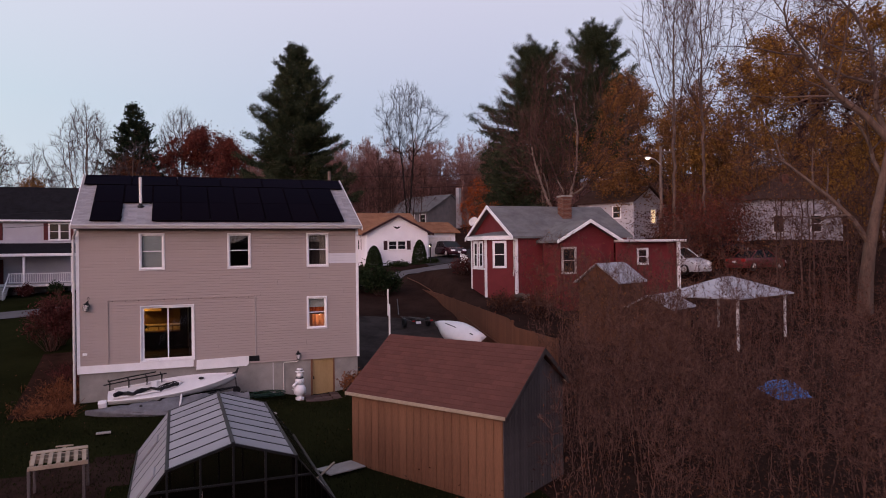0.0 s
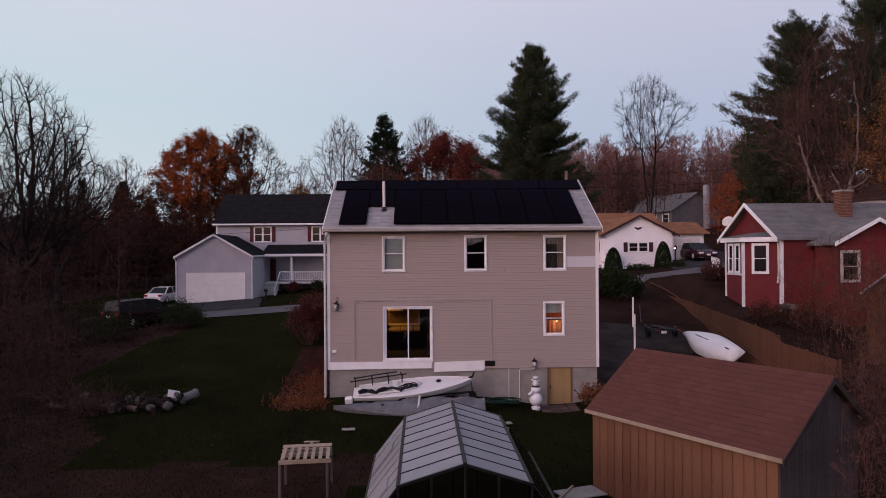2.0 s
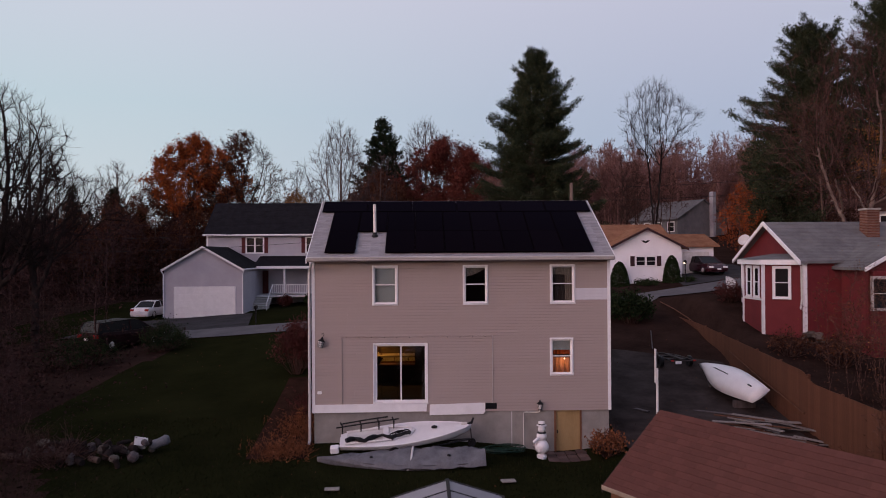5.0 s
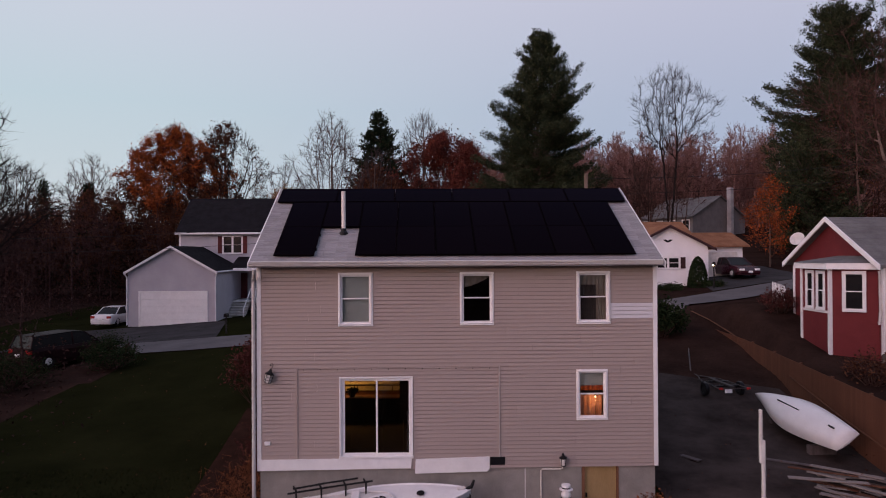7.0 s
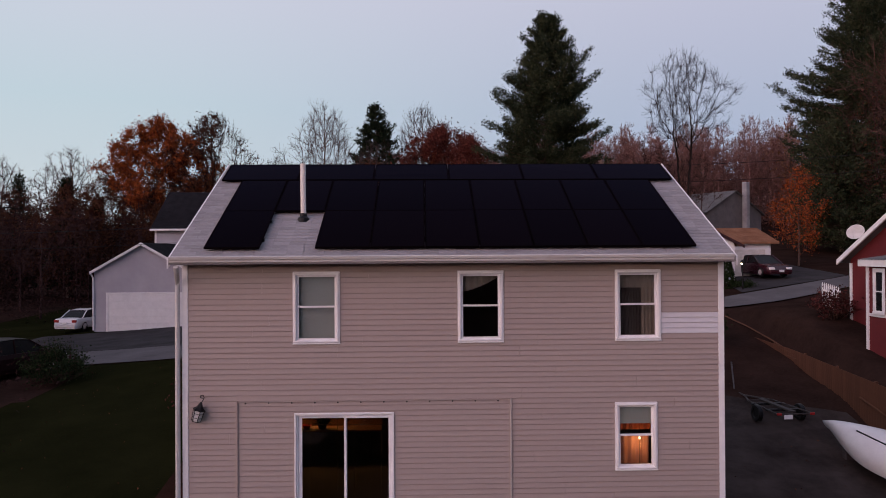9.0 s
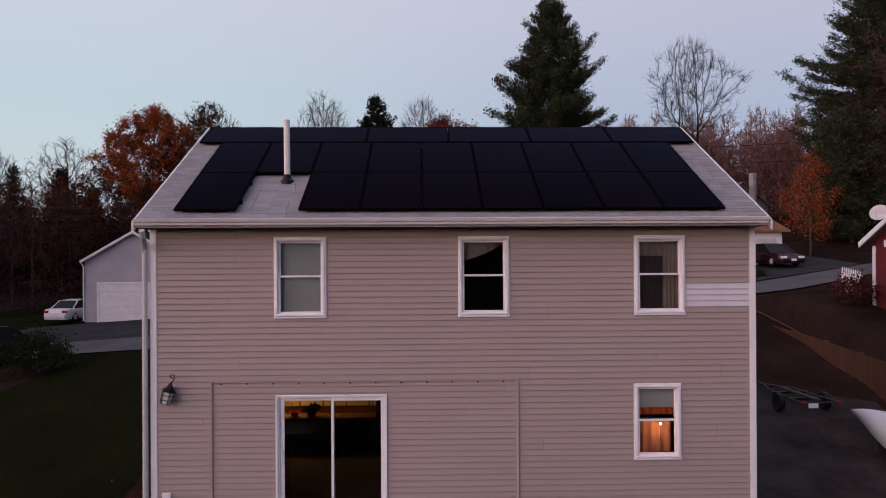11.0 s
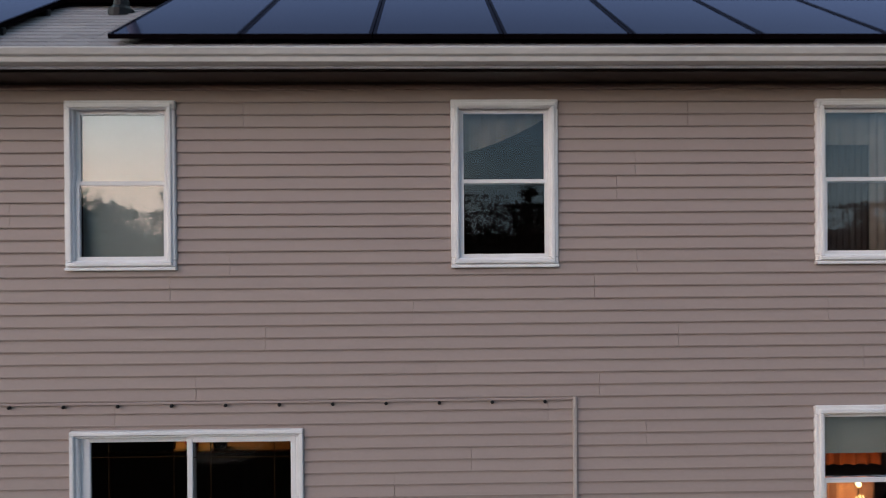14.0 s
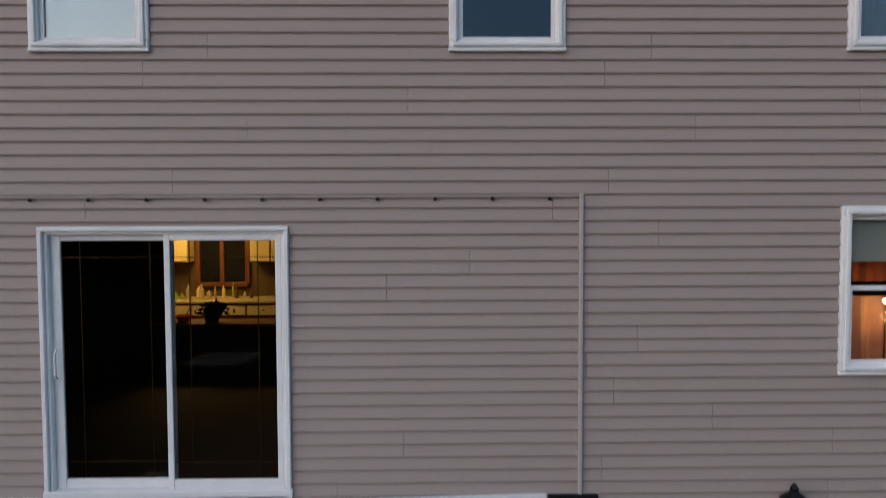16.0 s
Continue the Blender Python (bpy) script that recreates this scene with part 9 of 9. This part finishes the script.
def clutter():
    b = thing("white_box", "pale plastic box thrown on the firewood heap", "box", at=pose(-5.75, -0.8, ground_z(-5.75, -0.8) + 0.35, 35, 15, 25))
    part("shell", Geo().soft_box(-0.19, -0.17, -0.08, 0.19, 0.17, 0.08, 0.03), GUTTER, b)
    part("lid", Geo().soft_box(-0.21, -0.19, 0.08, 0.21, 0.19, 0.105, 0.015), GUTTER, b)
    t = thing("white_barrel", "pale rolled bundle beside the firewood heap", "bundle", at=pose(-5.2, -0.6, ground_z(-5.2, -0.6) + 0.3, 20, 70, 40))
    part("roll", Geo().lathe([(0.13, -0.32), (0.17, -0.24), (0.15, 0.0), (0.18, 0.24), (0.12, 0.33)], (0, 0, 0), 14), COVER, t, smooth=True)
    h = thing("garden_hose", "coiled dark green garden hose on the grass", "hose")
    x, y = 6.3, -0.8
    pts = []
    for k in range(120):
        a = k * 0.42
        r = 0.38 + 0.12 * math.sin(k * 0.9) + 0.0012 * k
        pts.append((x + r * 1.4 * math.cos(a), y + r * 0.7 * math.sin(a), ground_z(x, y) + 0.04 + 0.0012 * k + 0.02 * math.sin(k)))
    part("coil", Geo().tube(pts, 0.018, 5), material("green_hose", (0.006, 0.022, 0.014), (0.012, 0.036, 0.022), 0.4, 3, 20, 0.0), h)
    s = thing("cellar_slab", "worn reddish paving in front of the cellar door", "paving", kind="structure")
    for i in range(4):
        for j in range(3):
            px, py = 8.0 + i * 0.36, -0.15 - j * 0.36
            part("paver", Geo().soft_box(px - 0.17, py - 0.17, -0.03, px + 0.17, py + 0.17, 0.03, 0.01), PAVER, s).location = (0, 0, ground_z(px, py) + RNG.uniform(0.0, 0.02))
    m = thing("mailbox", "dark mailbox on a post by the street", "mailbox")
    x, y = -8.5, 27.0
    z = ground_z(x, y)
    part("post", Geo().soft_box(x - 0.05, y - 0.05, z - 0.2, x + 0.05, y + 0.05, z + 1.05, 0.01), BLACK_METAL, m)
    part("box", Geo().prism([(x - 0.1, 0, z + 1.05), (x + 0.1, 0, z + 1.05), (x + 0.1, 0, z + 1.2), (x + 0.06, 0, z + 1.28), (x - 0.06, 0, z + 1.28), (x - 0.1, 0, z + 1.2)], (0, y - 0.25, 0), (0, 0.5, 0)), BLACK_METAL, m)
    lp = thing("garden_lamp", "lit lamp post by the white house drive", "lamp")
    x, y = 23.3, 27.6
    z = ground_z(x, y)
    part("post", Geo().tube([(x, y, z - 0.2), (x, y, z + 1.5)], 0.045, 8), BLACK_METAL, lp)
    part("lantern", Geo().lathe([(0.06, 0), (0.11, 0.05), (0.13, 0.25), (0.05, 0.34)], (x, y, z + 1.5), 8), BLACK_METAL, lp)
    part("bulb", Geo().lathe([(0.02, 0), (0.07, 0.03), (0.07, 0.07), (0.02, 0.1)], (x - 0.09, y - 0.1, z + 1.56), 8), glow_material("lamp_post_glow", (1.0, 0.85, 0.5), 5.0), lp)
    bn = thing("wheeled_bin", "black wheeled rubbish bin beside the house", "bin")
    x, y = -2.0, 12.2
    z = ground_z(x, y)
    part("body", Geo().loft([[(x - 0.24, y - 0.26, z + 0.06), (x + 0.24, y - 0.26, z + 0.06), (x + 0.24, y + 0.26, z + 0.06), (x - 0.24, y + 0.26, z + 0.06)], [(x - 0.3, y - 0.34, z + 0.95), (x + 0.3, y - 0.34, z + 0.95), (x + 0.3, y + 0.34, z + 0.95), (x - 0.3, y + 0.34, z + 0.95)]]), BLACK_METAL, bn)
    part("lid", Geo().soft_box(x - 0.32, y - 0.37, z + 0.95, x + 0.32, y + 0.37, z + 1.03, 0.03), BLACK_METAL, bn)
    for s_ in (-0.26, 0.26):
        part("wheel", wheel_mesh(0.11, 0.06), BLACK_METAL, bn).matrix_local = pose(x + s_, y + 0.26, z + 0.11, 0, 0, 90)
    tr = thing("flat_trailer", "small gray utility trailer with a raised drawbar", "trailer", at=pose(15.4, 8.2, ground_z(15.4, 8.2) + 0.04, 0, 0, 93) @ Matrix.Scale(0.92, 4))
    g = Geo()
    part("crossbar", Geo().soft_box(-0.45, -0.6, 0.40, -0.35, 0.6, 0.47, 0.01), BLACK_METAL, tr)
    part("crossbar", Geo().soft_box(0.5, -0.6, 0.40, 0.6, 0.6, 0.47, 0.01), BLACK_METAL, tr)
    part("keel_bunk", Geo().soft_box(-1.0, -0.09, 0.47, 1.0, 0.09, 0.53, 0.01), DARK_STEEL, tr)
    part("rail", Geo().tube([(-1.1, -0.6, 0.45), (1.1, -0.45, 0.45), (1.1, 0.45, 0.45), (-1.1, 0.6, 0.45), (-1.1, -0.6, 0.45)], 0.03, 6), DARK_STEEL, tr)
    part("drawbar", Geo().tube([(1.1, -0.4, 0.45), (2.2, 0, 0.40), (3.0, 0.0, 0.42)], 0.035, 6).tube([(1.1, 0.4, 0.45), (2.2, 0, 0.40)], 0.03, 6), DARK_STEEL, tr)
    part("winch_post", Geo().tube([(2.9, 0, 0.4), (3.1, 0.02, 1.5)], 0.03, 6), STEEL, tr)
    for s_ in (-0.75, 0.75):
        part("wheel", wheel_mesh(0.28, 0.16), BLACK_METAL, tr).matrix_local = pose(-0.1, s_, 0.28)
        part("tail_light", Geo().soft_box(-1.14, s_ * 0.75 - 0.08, 0.42, -1.1, s_ * 0.75 + 0.08, 0.5, 0.01), TAIL, tr)
    part("plate", Geo().soft_box(-1.16, 0.12, 0.30, -1.14, 0.42, 0.44, 0.005), WHITE, tr)


PAVER = material("worn_pavers", (0.07, 0.045, 0.042), (0.12, 0.08, 0.072), 0.9, 3, 30, 0.4, spread=0.5)
clutter()
